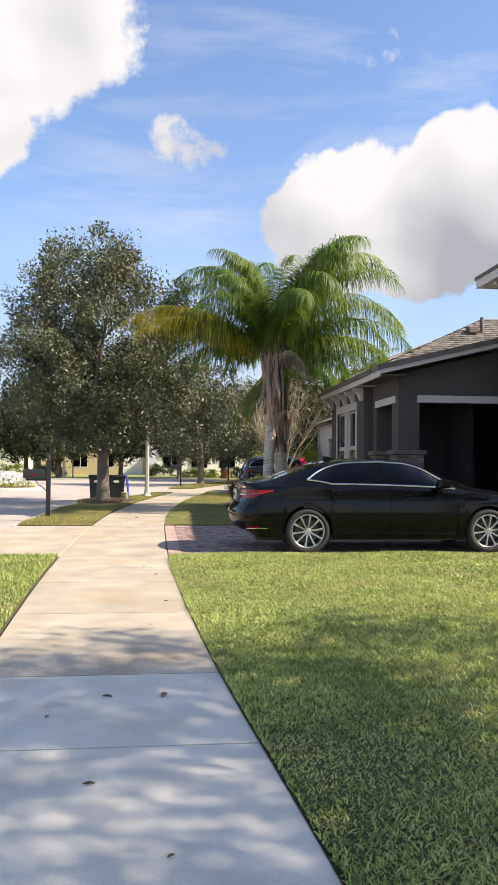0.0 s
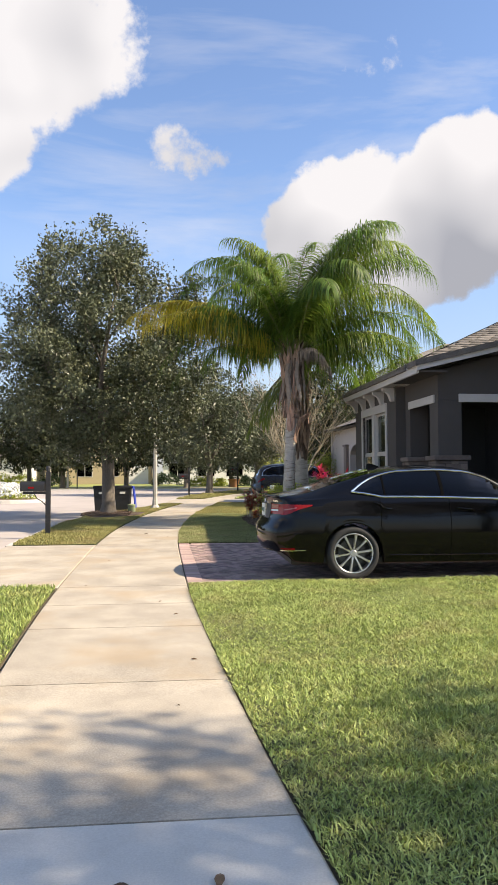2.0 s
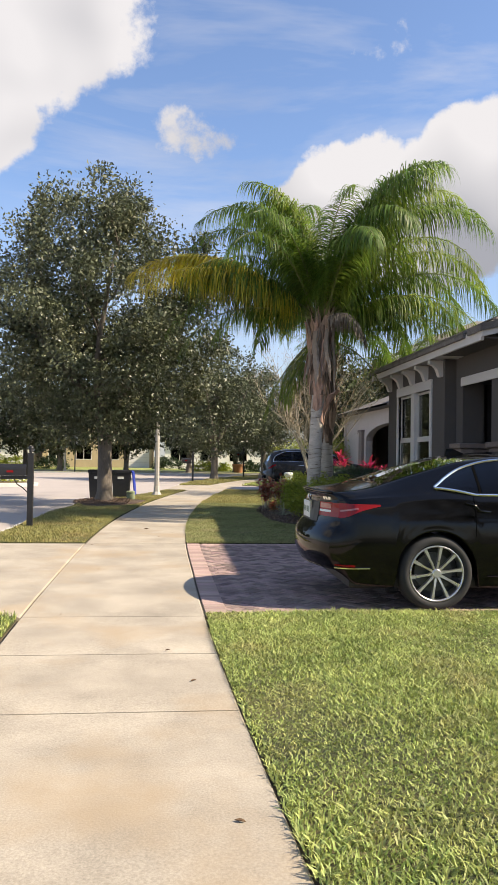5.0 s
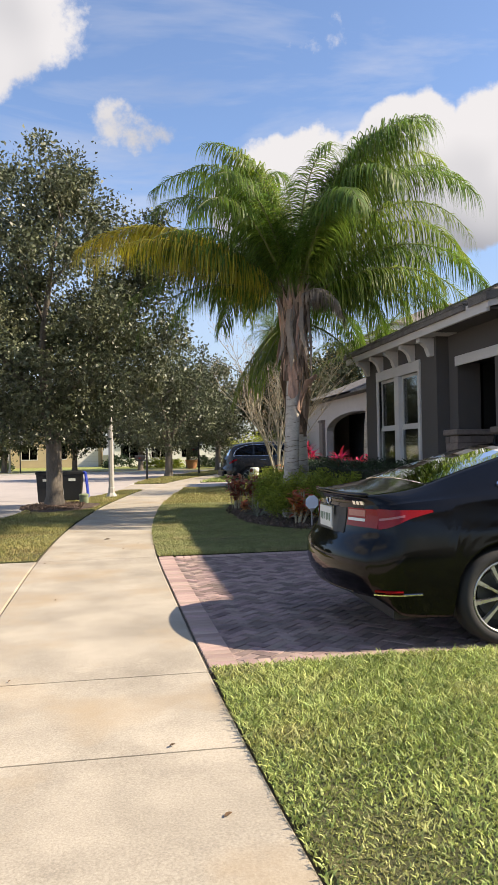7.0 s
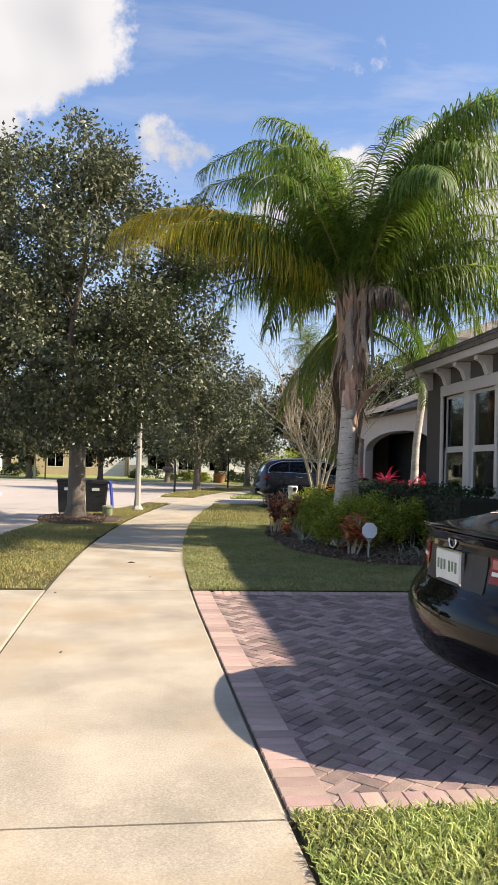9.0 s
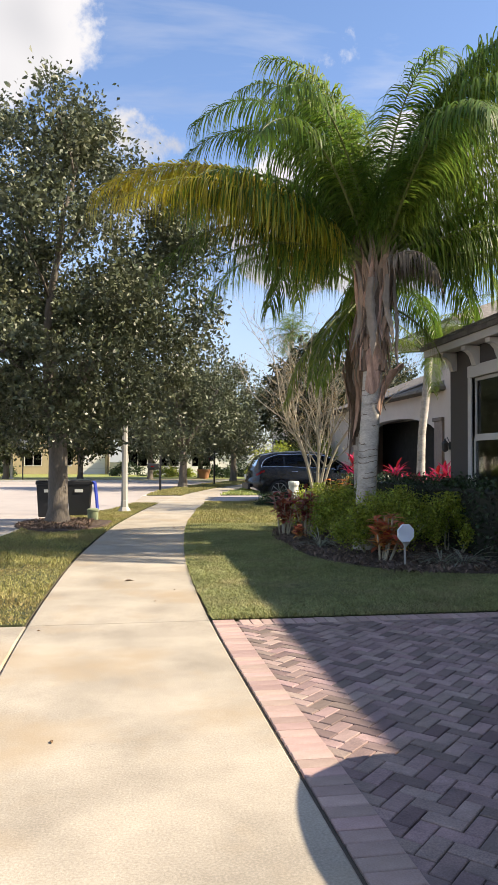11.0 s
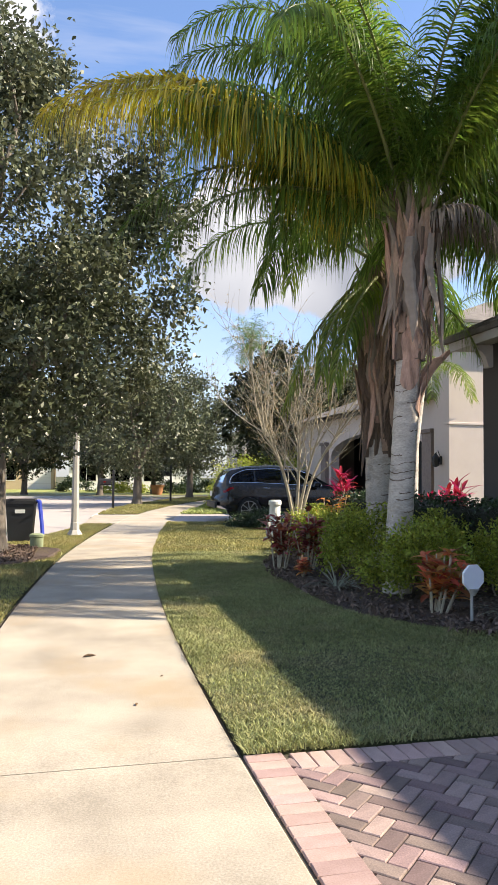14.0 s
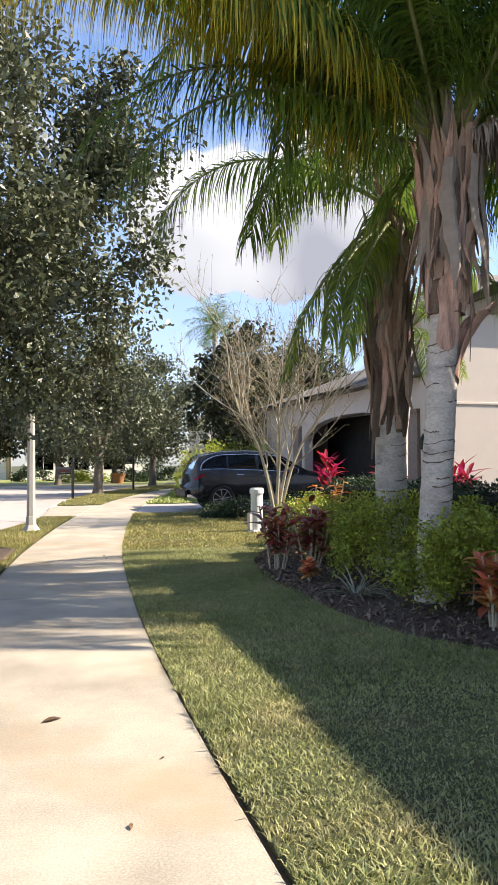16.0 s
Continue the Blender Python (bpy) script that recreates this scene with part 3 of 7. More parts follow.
sidewalk = thing("sidewalk", "tan concrete sidewalk in jointed slabs", "sidewalk", kind="structure")
part("bedding", strip(lambda y: edge_l(y) + 0.01, lambda y: edge_r(y) - 0.01, -12, 80, -0.018, 1.0), M["joint"], sidewalk)
JOINTS = [-12, -10, -8, -6, -4.4, -2.8, -1.2, 0.5, 2.05, 3.6, 4.82, 6.8, 8.55, 9.72, 10.93, 16.22, 20.8, 22.3, 23.8, 25.3, 26.8, 28.3, 29.8, 31.3, 32.8, 34.8, 39.8, 41.5, 43, 44.5, 46, 48, 50, 53, 56, 60, 64, 70, 80]
for a, b in zip(JOINTS, JOINTS[1:]):
    mat = M["concrete_pale"] if b < 5 else M["concrete"]
    part("concrete_slab", slab(edge_l, edge_r, a, b, -0.12, 0.0, gap=0.007 if b < 11 or abs(b - 16.22) < 0.1 else 0.003), mat, sidewalk)

apron = slab(lambda y: kerb_x(y) - 0.1, lambda y: edge_l(y) - 0.012, DRIVE_NEAR, DRIVE_FAR, -0.2, -0.002)
tagged(part("driveway_apron", apron, M["concrete"]), "pale concrete driveway apron between sidewalk and street", "driveway", kind="structure")
apron = slab(lambda y: kerb_x(y) - 0.1, lambda y: edge_l(y) - 0.012, DRIVE2_NEAR, DRIVE2_FAR, -0.2, -0.002)
tagged(part("driveway_apron", apron, M["concrete"]), "pale concrete apron of the neighbouring driveway", "driveway", kind="structure")
drive2 = slab(lambda y: edge_r(y) + 0.012, lambda y: 10.2, DRIVE2_NEAR, DRIVE2_FAR, -0.2, -0.004)
tagged(part("driveway", drive2, M["road"]), "shaded paved driveway of the neighbouring house", "driveway", kind="structure")

# lawns: soil sheets, the blades follow at the end
LAWNS = [
    ("lawn", lambda y: edge_r(y) + 0.028, lambda y: 14.0, -12, DRIVE_NEAR - 0.02, "thick green front lawn with pale tips"),
    ("lawn", lambda y: edge_r(y) + 0.028, lambda y: 14.0, DRIVE_FAR + 0.02, DRIVE2_NEAR, "front lawn partly in shade beside the planting bed"),
    ("lawn", lambda y: edge_r(y) + 0.028, lambda y: 34.0, DRIVE2_FAR, 70, "lawn of the houses further along the sidewalk"),
    ("verge", kerb_x, lambda y: edge_l(y) - 0.04, -12, DRIVE_NEAR, "strip of lawn between sidewalk and street"),
    ("verge", kerb_x, lambda y: edge_l(y) - 0.04, DRIVE_FAR, 34.2, "dry patchy grass strip with a street tree"),
    ("verge", kerb_x, lambda y: edge_l(y) - 0.04, 39.9, 70, "grass strip along the curving sidewalk"),
]
for name, fa, fb, y0, y1, label in LAWNS:
    tagged(part(name, slab(fa, fb, y0, y1, -0.3, 0.012, 0.5, 0.0), M["turf"]), label, "lawn", kind="structure")
    tagged(part("soil_edge", slab(lambda y: fa(y) - 0.06, lambda y: fb(y) + 0.03, y0 - 0.03, y1 + 0.02, -0.31, -0.035, 0.5, 0.0), M["soil"]), "dark trimmed soil edge of the lawn", "soil", kind="structure")

# planting bed
BED = [(1.75, 20.2), (1.9, 19.5), (2.3, 18.9), (3.1, 18.4), (4.2, 18.1), (4.9, 18.1), (4.95, 24.5), (4.9, 30.5), (4.2, 31.6), (3.7, 30.5), (3.6, 27.8), (2.8, 25.8), (2.1, 24.2), (1.8, 22.5)]
g = Geo()
cx, cy = 3.3, 22.5
g.loft([[(x, y, 0.0) for x, y in BED], [(cx + (x - cx) * 0.97, cy + (y - cy) * 0.97, 0.045) for x, y in BED], [(cx + (x - cx) * 0.8, cy + (y - cy) * 0.85, 0.08) for x, y in BED]])
bed = part("planting_bed", g, M["mulch"])
tagged(bed, "dark bark mulch bed below the palms", "planting bed", kind="structure")
n = 9000
px, py = rng.uniform(1.7, 4.9, n), rng.uniform(18.2, 26, n)
keep = ((px - 3.4) / 1.75) ** 2 + ((py - 21.6) / 3.9) ** 2 < 1
px, py = px[keep], py[keep]
v, f = leaf_cloud(np.stack((px, py, 0.06 + rng.uniform(0, 0.03, len(px))), 1), 0.075, aspect=0.35, up=2.5)
tagged(big_mesh("mulch_chips", v, f, M["chip"]), "scattered brown bark chips and dead leaves", "mulch", kind="stuff")

# far side of the street
FAR_Y = 63.5
far_edge = lambda x: FAR_Y + 0.012 * (x + 8) ** 2 * (1 if x < -8 else 0) - (0.06 * (x + 8) if x > -8 else 0)


def along_x(fa, fb, x0, x1, z0, z1, step=2.0):
    n = int((x1 - x0) / step) + 1
    rings = []
    for i in range(n):
        x = x0 + (x1 - x0) * i / (n - 1)
        rings.append([(x, fa(x), z0), (x, fb(x), z0), (x, fb(x), z1), (x, fa(x), z1)])
    return Geo().loft(rings)


# ---- vegetation builders ----


def limb(g, base, way, length, r0, r1, bend=0.15, n=7, seg=6):
    pts, rad = [Vector(base)], [r0]
    d = Vector(way).normalized()
    for i in range(seg):
        d = (d + Vector((random.uniform(-bend, bend), random.uniform(-bend, bend), random.uniform(-bend * 0.3, bend * 0.8)))).normalized()
        pts.append(pts[-1] + d * length / seg)
        rad.append(r0 + (r1 - r0) * (i + 1) / seg)
    g.tube(pts, rad, n)
    return pts, d


def broad_tree(name, label, place, height, trunk_h, radius, leaves, leaf_size, trunk_r=0.16, leaf_mat="oak_leaf", seed=1, squash=1.0, bare=0.0, bark="oak_bark", group="", top=1.0, lean=(0, 0), shift=0.0):
    """A street tree: tapered trunk with limbs and a crown of leaf clumps with gaps."""
    random.seed(seed)
    tree = thing(name, label, "tree", place, 0, group)
    g = Geo()
    trunk_pts = [(0, 0, -0.1), (0, 0, 0.05), (0.01, 0, 0.35), (0.03 + lean[0] * 0.4, 0.02, trunk_h * 0.6), (lean[0], lean[1], trunk_h)]
    g.tube(trunk_pts, [trunk_r * 1.7, trunk_r * 1.45, trunk_r * 1.1, trunk_r, trunk_r * 0.92], 12)
    tips = []
    limbs = 6
    for i in range(limbs):
        a = 2 * math.pi * (i + random.uniform(-0.3, 0.3)) / limbs
        tilt = random.uniform(0.35, 0.8) if i < limbs - 1 else 0.08
        L = (height - trunk_h) * random.uniform(0.5, 0.72) * (1 if i < limbs - 1 else 0.75)
        w = Vector((math.sin(tilt) * math.cos(a), math.sin(tilt) * math.sin(a), math.cos(tilt)))
        pts, d = limb(g, (lean[0], lean[1], trunk_h - random.uniform(0, 0.5)), w, L, trunk_r * 0.62, trunk_r * 0.16, 0.16)
        for j in range(2, len(pts)):
            for _ in range(2):
                b = Vector((random.gauss(0, 1), random.gauss(0, 1), random.gauss(0.35, 0.7))).normalized()
                bl = L * random.uniform(0.25, 0.5)
                sub, e = limb(g, pts[j], (b + d * 0.6), bl, trunk_r * 0.17, trunk_r * 0.04, 0.22, 5, 4)
                tips += sub[2:]
    part("trunk", g, M[bark], tree, smooth=True)
    # clumps around an egg-shaped envelope and along branches
    mid = trunk_h + (height - trunk_h) * 0.34
    clumps = [t for t in tips]
    while len(clumps) < 420:
        u = unit(rng.normal(size=(1, 3)))[0]
        r = rng.uniform(0.45, 1.0) ** 0.6
        z = u[2] * (height - mid) * r if u[2] > 0 else u[2] * (mid - trunk_h * 0.72) * r
        taper = 1.0 - 0.45 * max(u[2], 0) * top
        clumps.append(Vector((shift + u[0] * radius * r * taper, u[1] * radius * r * taper, mid + z)))
    clumps = np.array([tuple(c) for c in clumps])
    ok = clumps[:, 2] > trunk_h * 0.72
    clumps = clumps[ok]
    w = rng.uniform(0.3, 1.0, len(clumps))
    pick = rng.choice(len(clumps), leaves, p=w / w.sum())
    off = np.clip(rng.normal(size=(leaves, 3)), -1.7, 1.7) * (radius * 0.075 * rng.uniform(0.5, 1.3, len(clumps))[pick])[:, None]
    pts = clumps[pick] + off
    v, f = leaf_cloud(pts, leaf_size, out=unit(off), aspect=0.5)
    big_mesh("crown", v, f, M[leaf_mat], tree)
    return tree


def shrub(name, label, place, rx, ry, h, leaves, size, mat, seed=1, category="shrub", lift=0.0, aspect=0.5, group=""):
    """A low shrub: woody stems below a ragged shell of leaves."""
    random.seed(seed)
    tree = thing(name, label, category, place, 0, group)
    for i in range(6):
        g = Geo()
        a = random.uniform(0, 6.28)
        limb(g, (rx * 0.3 * math.cos(a), ry * 0.3 * math.sin(a), -0.02), (math.cos(a) * 0.6, math.sin(a) * 0.6, 1), h * 0.75, 0.014, 0.004, 0.25, 5, 4)
        part("stem", g, M["twig"], tree)
    n_cl = 42
    u = unit(rng.normal(size=(n_cl, 3)))
    u[:, 2] = np.abs(u[:, 2])
    r = rng.uniform(0.55, 1.0, n_cl)[:, None]
    cl = u * r * np.array((rx, ry, (h - lift)))
    cl[:, 2] = lift + np.maximum(cl[:, 2], 0.06)
    pick = rng.integers(0, n_cl, leaves)
    off = rng.normal(size=(leaves, 3)) * np.array((rx, ry, h)) * 0.105
    p = cl[pick] + off
    p[:, 2] = np.clip(p[:, 2], 0.05, h * 1.08)
    v, f = leaf_cloud(p, size, out=unit(p - np.array((0, 0, h * 0.3))) * 0.6, aspect=aspect)
    big_mesh("foliage", v, f, M[mat], tree)
    return tree


def blade_leaf(g, base, way, length, width, droop, seg=4, fold=0.25):
    """A strap-like leaf that arches over."""
    d = Vector(way).normalized()
    side = d.cross(Vector((0, 0, 1)))
    side = side.normalized() if side.length > 0.01 else Vector((1, 0, 0))
    p = Vector(base)
    k = len(g.v)
    for i in range(seg + 1):
        t = i / seg
        w = width * (math.sin(math.pi * min(0.12 + 0.88 * t, 1.0)) ** 0.7 if t < 1 else 0.02) * 0.5
        upv = side.cross(d)
        g.v += [tuple(p - side * w + upv * w * fold), tuple(p), tuple(p + side * w + upv * w * fold)]
        d = (d + Vector((0, 0, -droop / seg))).normalized()
        p = p + d * length / seg
    for i in range(seg):
        a = k + i * 3
        g.f += [(a, a + 1, a + 4, a + 3), (a + 1, a + 2, a + 5, a + 4)]


def rosette_plant(name, label, place, stems, leaf_len, leaf_w, mat, height, seed=1, per=16, spread=0.3, droop=0.9, category="shrub", low=0.2, rise=0.5):
    """Crotons and cordylines: bare canes with whorls of broad leaves."""
    random.seed(seed)
    plant = thing(name, label, category, place)
    for s in range(stems):
        a = random.uniform(0, 6.28)
        rr = spread * random.uniform(0.1, 1)
        top_p = Vector((rr * math.cos(a), rr * math.sin(a), height * random.uniform(0.6, 1.0)))
        b = Vector((top_p.x * 0.35, top_p.y * 0.35, -0.02))
        part("cane", Geo().tube([b, b.lerp(top_p, 0.5) + Vector((0.02, 0.01, 0)), top_p], [0.013, 0.011, 0.008], 6), M["twig"], plant)
        for i in range(per):
            t = random.uniform(low, 1.0)
            p = b.lerp(top_p, t)
            an = i * 2.4 + random.uniform(-0.4, 0.4)
            up = rise * random.uniform(0.2, 1.6)
            g = Geo()
            blade_leaf(g, p, (math.cos(an), math.sin(an), up), leaf_len * random.uniform(0.65, 1.15), leaf_w * random.uniform(0.8, 1.2), droop * random.uniform(0.5, 1.3))
            part("leaf", g, M[mat], plant)
    return plant


def strap_clump(name, label, place, blades, length, seed):
    random.seed(seed)
    plant = thing(name, label, "plant", place)
    g = Geo()
    for i in range(blades):
        a = random.uniform(0, 6.28)
        blade_leaf(g, (0.03 * math.cos(a), 0.03 * math.sin(a), 0.0), (math.cos(a), math.sin(a), random.uniform(0.3, 1.6)), length * random.uniform(0.6, 1.2), 0.016, random.uniform(0.9, 1.6))
    part("blades", g, M["strap_leaf"], plant)
    return plant


def frond_mesh(origin, az, elev, length, droop, leaflet, hang, count, twist=0.0, width=0.0145, curl=0.0):
    """One pinnate frond: a curved stalk and two rows of hanging leaflets. Returns stalk points, radii, leaflet vertices and quads."""
    d = np.array((math.cos(az) * math.cos(elev), math.sin(az) * math.cos(elev), math.sin(elev)))
    p = np.array(origin, dtype=float)
    seg = 18
    pts, dirs = [p.copy()], [d.copy()]
    for i in range(seg):
        t = i / seg
        d = d + np.array((-math.sin(az) * curl, math.cos(az) * curl, -droop * (0.12 + 2.1 * t ** 1.25))) / seg
        d = d / np.linalg.norm(d)
        p = p + d * length / seg
        pts.append(p.copy())
        dirs.append(d.copy())
    pts, dirs = np.array(pts), np.array(dirs)
    radii = [0.032 * (1 - 0.93 * (i / seg) ** 0.8) + 0.002 for i in range(seg + 1)]
    ts = np.linspace(0.17, 0.995, count)
    ts = np.repeat(ts, 2) + rng.normal(0, 0.004, count * 2)
    ts = np.clip(ts, 0.12, 1.0)
    sgn = np.tile((1.0, -1.0), count)
    base = np.stack([np.interp(ts, np.linspace(0, 1, seg + 1), pts[:, k]) for k in range(3)], 1)
    dd = unit(np.stack([np.interp(ts, np.linspace(0, 1, seg + 1), dirs[:, k]) for k in range(3)], 1))
    side = unit(np.cross(dd, np.tile((0, 0, 1.0), (len(dd), 1))))
    upv = np.cross(side, dd)
    ln = leaflet * (0.35 + 0.65 * np.sin(np.pi * np.clip(0.12 + 0.80 * ts, 0, 1))) * rng.uniform(0.8, 1.15, len(ts))
    w = unit(side * sgn[:, None] * 0.95 + dd * (0.35 + 0.5 * ts[:, None]) + upv * rng.uniform(-0.15, 0.55, len(ts))[:, None] + rng.normal(0, 0.17, (len(ts), 3)))
    q = base.copy()
    rows = []
    s = 5
    sway = rng.normal(0, 0.12, (len(ts), 3))
    for i in range(s + 1):
        t = i / s
        wd = width * (0.6 + 0.8 * math.sin(math.pi * min(t + 0.12, 1.0))) * (1 - 0.85 * t ** 3)
        across = unit(np.cross(w, upv + dd * 0.3 + rng.normal(0, 0.02, w.shape)))
        rows.append((q - across * wd / 2, q + across * wd / 2))
        if i < s:
            w = unit(w + np.array((0, 0, -1.0)) * (hang * (0.45 + 1.0 * t))[..., None] / s if isinstance(hang, np.ndarray) else w + np.array((0.0, 0.0, -hang * (0.45 + 1.1 * t) / s)) + sway * t)
            q = q + w * (ln / s)[:, None]
    n = len(ts)
    verts = np.stack([x for r in rows for x in r], 1).reshape(-1, 3)
    per = 2 * (s + 1)
    quads = np.array([(2 * i, 2 * i + 1, 2 * i + 3, 2 * i + 2) for i in range(s)])
    faces = (np.arange(n)[:, None, None] * per + quads[None]).reshape(-1, 4)
    return pts, radii, verts, faces


def palm_fronds(parent, fronds, origin):
    for az, elev, length, droop, leaflet, hang, count, mat in fronds:
        o = (origin[0] + random.uniform(-0.05, 0.05), origin[1] + random.uniform(-0.05, 0.05), origin[2] + random.uniform(-0.1, 0.1))
        pts, rad, v, f = frond_mesh(o, radians(az), radians(elev), length, droop, leaflet, hang, count, curl=random.uniform(-0.25, 0.25))
        fr = big_mesh("frond", v, f, M[mat], parent)
        part("stalk", Geo().tube(pts, rad, 6), M["rachis" if mat != "frond_dead" else "frond_dead"], fr, smooth=True)


def ringed_trunk(g, pts, radii, n=16):
    """A trunk with shallow leaf-scar rings."""
    P, R = [], []
    pts = [Vector(p) for p in pts]
    for i in range(len(pts) - 1):
        steps = max(2, int((pts[i + 1] - pts[i]).length / 0.07))
        for k in range(steps):
            t = k / steps
            P.append(pts[i].lerp(pts[i + 1], t))
            r = radii[i] + (radii[i + 1] - radii[i]) * t
            R.append(r * (1.0 + (0.025 if len(P) % 3 == 0 else 0.0) + random.uniform(-0.008, 0.008)))
    P.append(pts[-1])
    R.append(radii[-1])
    g.tube(P, R, n)


def sheath_strip(g, base, top, out, width, thick=0.007, flare=0.1, n=12):
    """A dry boot: a curved, wavy leaf base that clings to the trunk, narrows at both ends and peels away at its tip."""
    base, top, out = Vector(base), Vector(top), Vector(out).normalized()
    side = (top - base).normalized().cross(out).normalized()
    ph, tw = random.uniform(0, 6), random.uniform(-0.9, 0.9)
    rings = []
    for i in range(n + 1):
        t = i / n
        p = base.lerp(top, t) + out * (flare * t ** 2.2 + 0.012 * math.sin(9 * t + ph)) + side * 0.035 * math.sin(t * 5 + ph)
        w = width * (0.30 + 0.85 * math.sin(math.pi * (0.18 + 0.74 * t)) ** 1.4) * (1 + 0.18 * math.sin(t * 23 + ph)) * (1 - 0.9 * max(0, t - 0.82) / 0.18) + 0.003
        s2 = (side * math.cos(tw * t) + out * math.sin(tw * t)).normalized()
        row = [p + s2 * w * s - out * w * (0.55 * s * s + 0.12 * math.sin(4 * s + ph)) for s in (-1, -0.6, -0.2, 0.2, 0.6, 1)]
        back = [q - out * thick for q in reversed(row)]
        rings.append(row + back)
    g.loft(rings)

# ---- house beside the driveway ----


def split_boxes(name, g, mat, parent):
    """Each box of a Geo made of plain boxes becomes a part of its own."""
    for k in range(0, len(g.v), 8):
        b = Geo()
        b.v = g.v[k:k + 8]
        b.f = [(3, 2, 1, 0), (4, 5, 6, 7), (0, 1, 5, 4), (1, 2, 6, 5), (2, 3, 7, 6), (3, 0, 4, 7)]
        part(name, b, mat, parent)


def gabled_sheet(g, pts_low, pts_high, thick=0.12):
    """A roof slope as a solid sheet: outline points in order, lowered by thick for its underside."""
    outline = [Vector(p) for p in pts_low + pts_high]
    g.loft([[p - Vector((0, 0, thick)) for p in outline], outline])


def shingle_courses(name, parent, a, b, c, d, rows, mat):
    """Courses of shingles over the slope with low edge a-b and high edge d-c: thin overlapping strips cut into tabs."""
    a, b, c, d = (Vector(p) for p in (a, b, c, d))
    nrm = (b - a).cross(d - a).normalized()
    if nrm.z < 0:
        nrm = -nrm
    verts, faces = [], []
    for i in range(rows):
        t0, t1 = i / rows, (i + 1.12) / rows
        l0, r0 = a.lerp(d, t0), b.lerp(c, t0)
        l1, r1 = a.lerp(d, min(t1, 1)), b.lerp(c, min(t1, 1))
        tabs = max(3, int((r0 - l0).length / 0.32))
        s = random.uniform(-0.5, 0.5) / tabs
        for k in range(tabs):
            u0, u1 = max(k / tabs + s, 0), min((k + 0.97) / tabs + s, 1)
            if u1 <= u0:
                continue
            lift0, lift1 = nrm * random.uniform(0.016, 0.024), nrm * 0.006
            j = len(verts)
            verts += [tuple(l0.lerp(r0, u0) + lift0), tuple(l0.lerp(r0, u1) + lift0), tuple(l1.lerp(r1, u1) + lift1), tuple(l1.lerp(r1, u0) + lift1),
                      tuple(l0.lerp(r0, u0)), tuple(l0.lerp(r0, u1))]
            faces += [(j, j + 1, j + 2, j + 3), (j + 4, j + 5, j + 1, j)]
    big_mesh(name, verts, faces, M[mat], parent)


def window_unit(parent, x, y0, y1, z0, z1, name="window", trim=0.11, mull=True):
    """A window in a wall that faces -x: outer trim, sashes, panes and a dark room behind."""
    g = Geo()
    win = part(name, Geo().box(x - 0.035, y0 - trim, z1, x + 0.1, y1 + trim, z1 + trim * 1.9, 0.008), M["trim"], parent, "white trim header")
    part("sill", Geo().box(x - 0.05, y0 - trim, z0 - 0.10, x + 0.1, y1 + trim, z0, 0.008), M["trim"], win)
    for y in (y0 - trim, y1):
        part("jamb", Geo().box(x - 0.03, y, z0, x + 0.1, y + trim, z1, 0.006), M["trim"], win)
    bays = [(y0, y1)]
    if mull:
        m = (y0 + y1) / 2
        part("mullion", Geo().box(x - 0.03, m - 0.12, z0, x + 0.1, m + 0.12, z1, 0.006), M["trim"], win)
        bays = [(y0, m - 0.12), (m + 0.12, y1)]
    for a, b in bays:
        zm = z0 + (z1 - z0) * 0.46
        g = Geo()
        for za, zb, dx in ((z0, zm, 0.03), (zm, z1, 0.05)):
            g.box(x + dx, a, za, x + dx + 0.03, a + 0.05, zb)
            g.box(x + dx, b - 0.05, za, x + dx + 0.03, b, zb)
            g.box(x + dx, a + 0.05, za, x + dx + 0.03, b - 0.05, za + 0.055)
            g.box(x + dx, a + 0.05, zb - 0.055, x + dx + 0.03, b - 0.05, zb)
        sash = part("sash", g, M["trim"], win)
        for za, zb, dx in ((z0, zm, 0.03), (zm, z1, 0.05)):
            p = part("pane", Geo().box(x + dx + 0.012, a + 0.05, za + 0.055, x + dx + 0.018, b - 0.05, zb - 0.055), M["pane"], win)
            p.visible_shadow = False
    return win


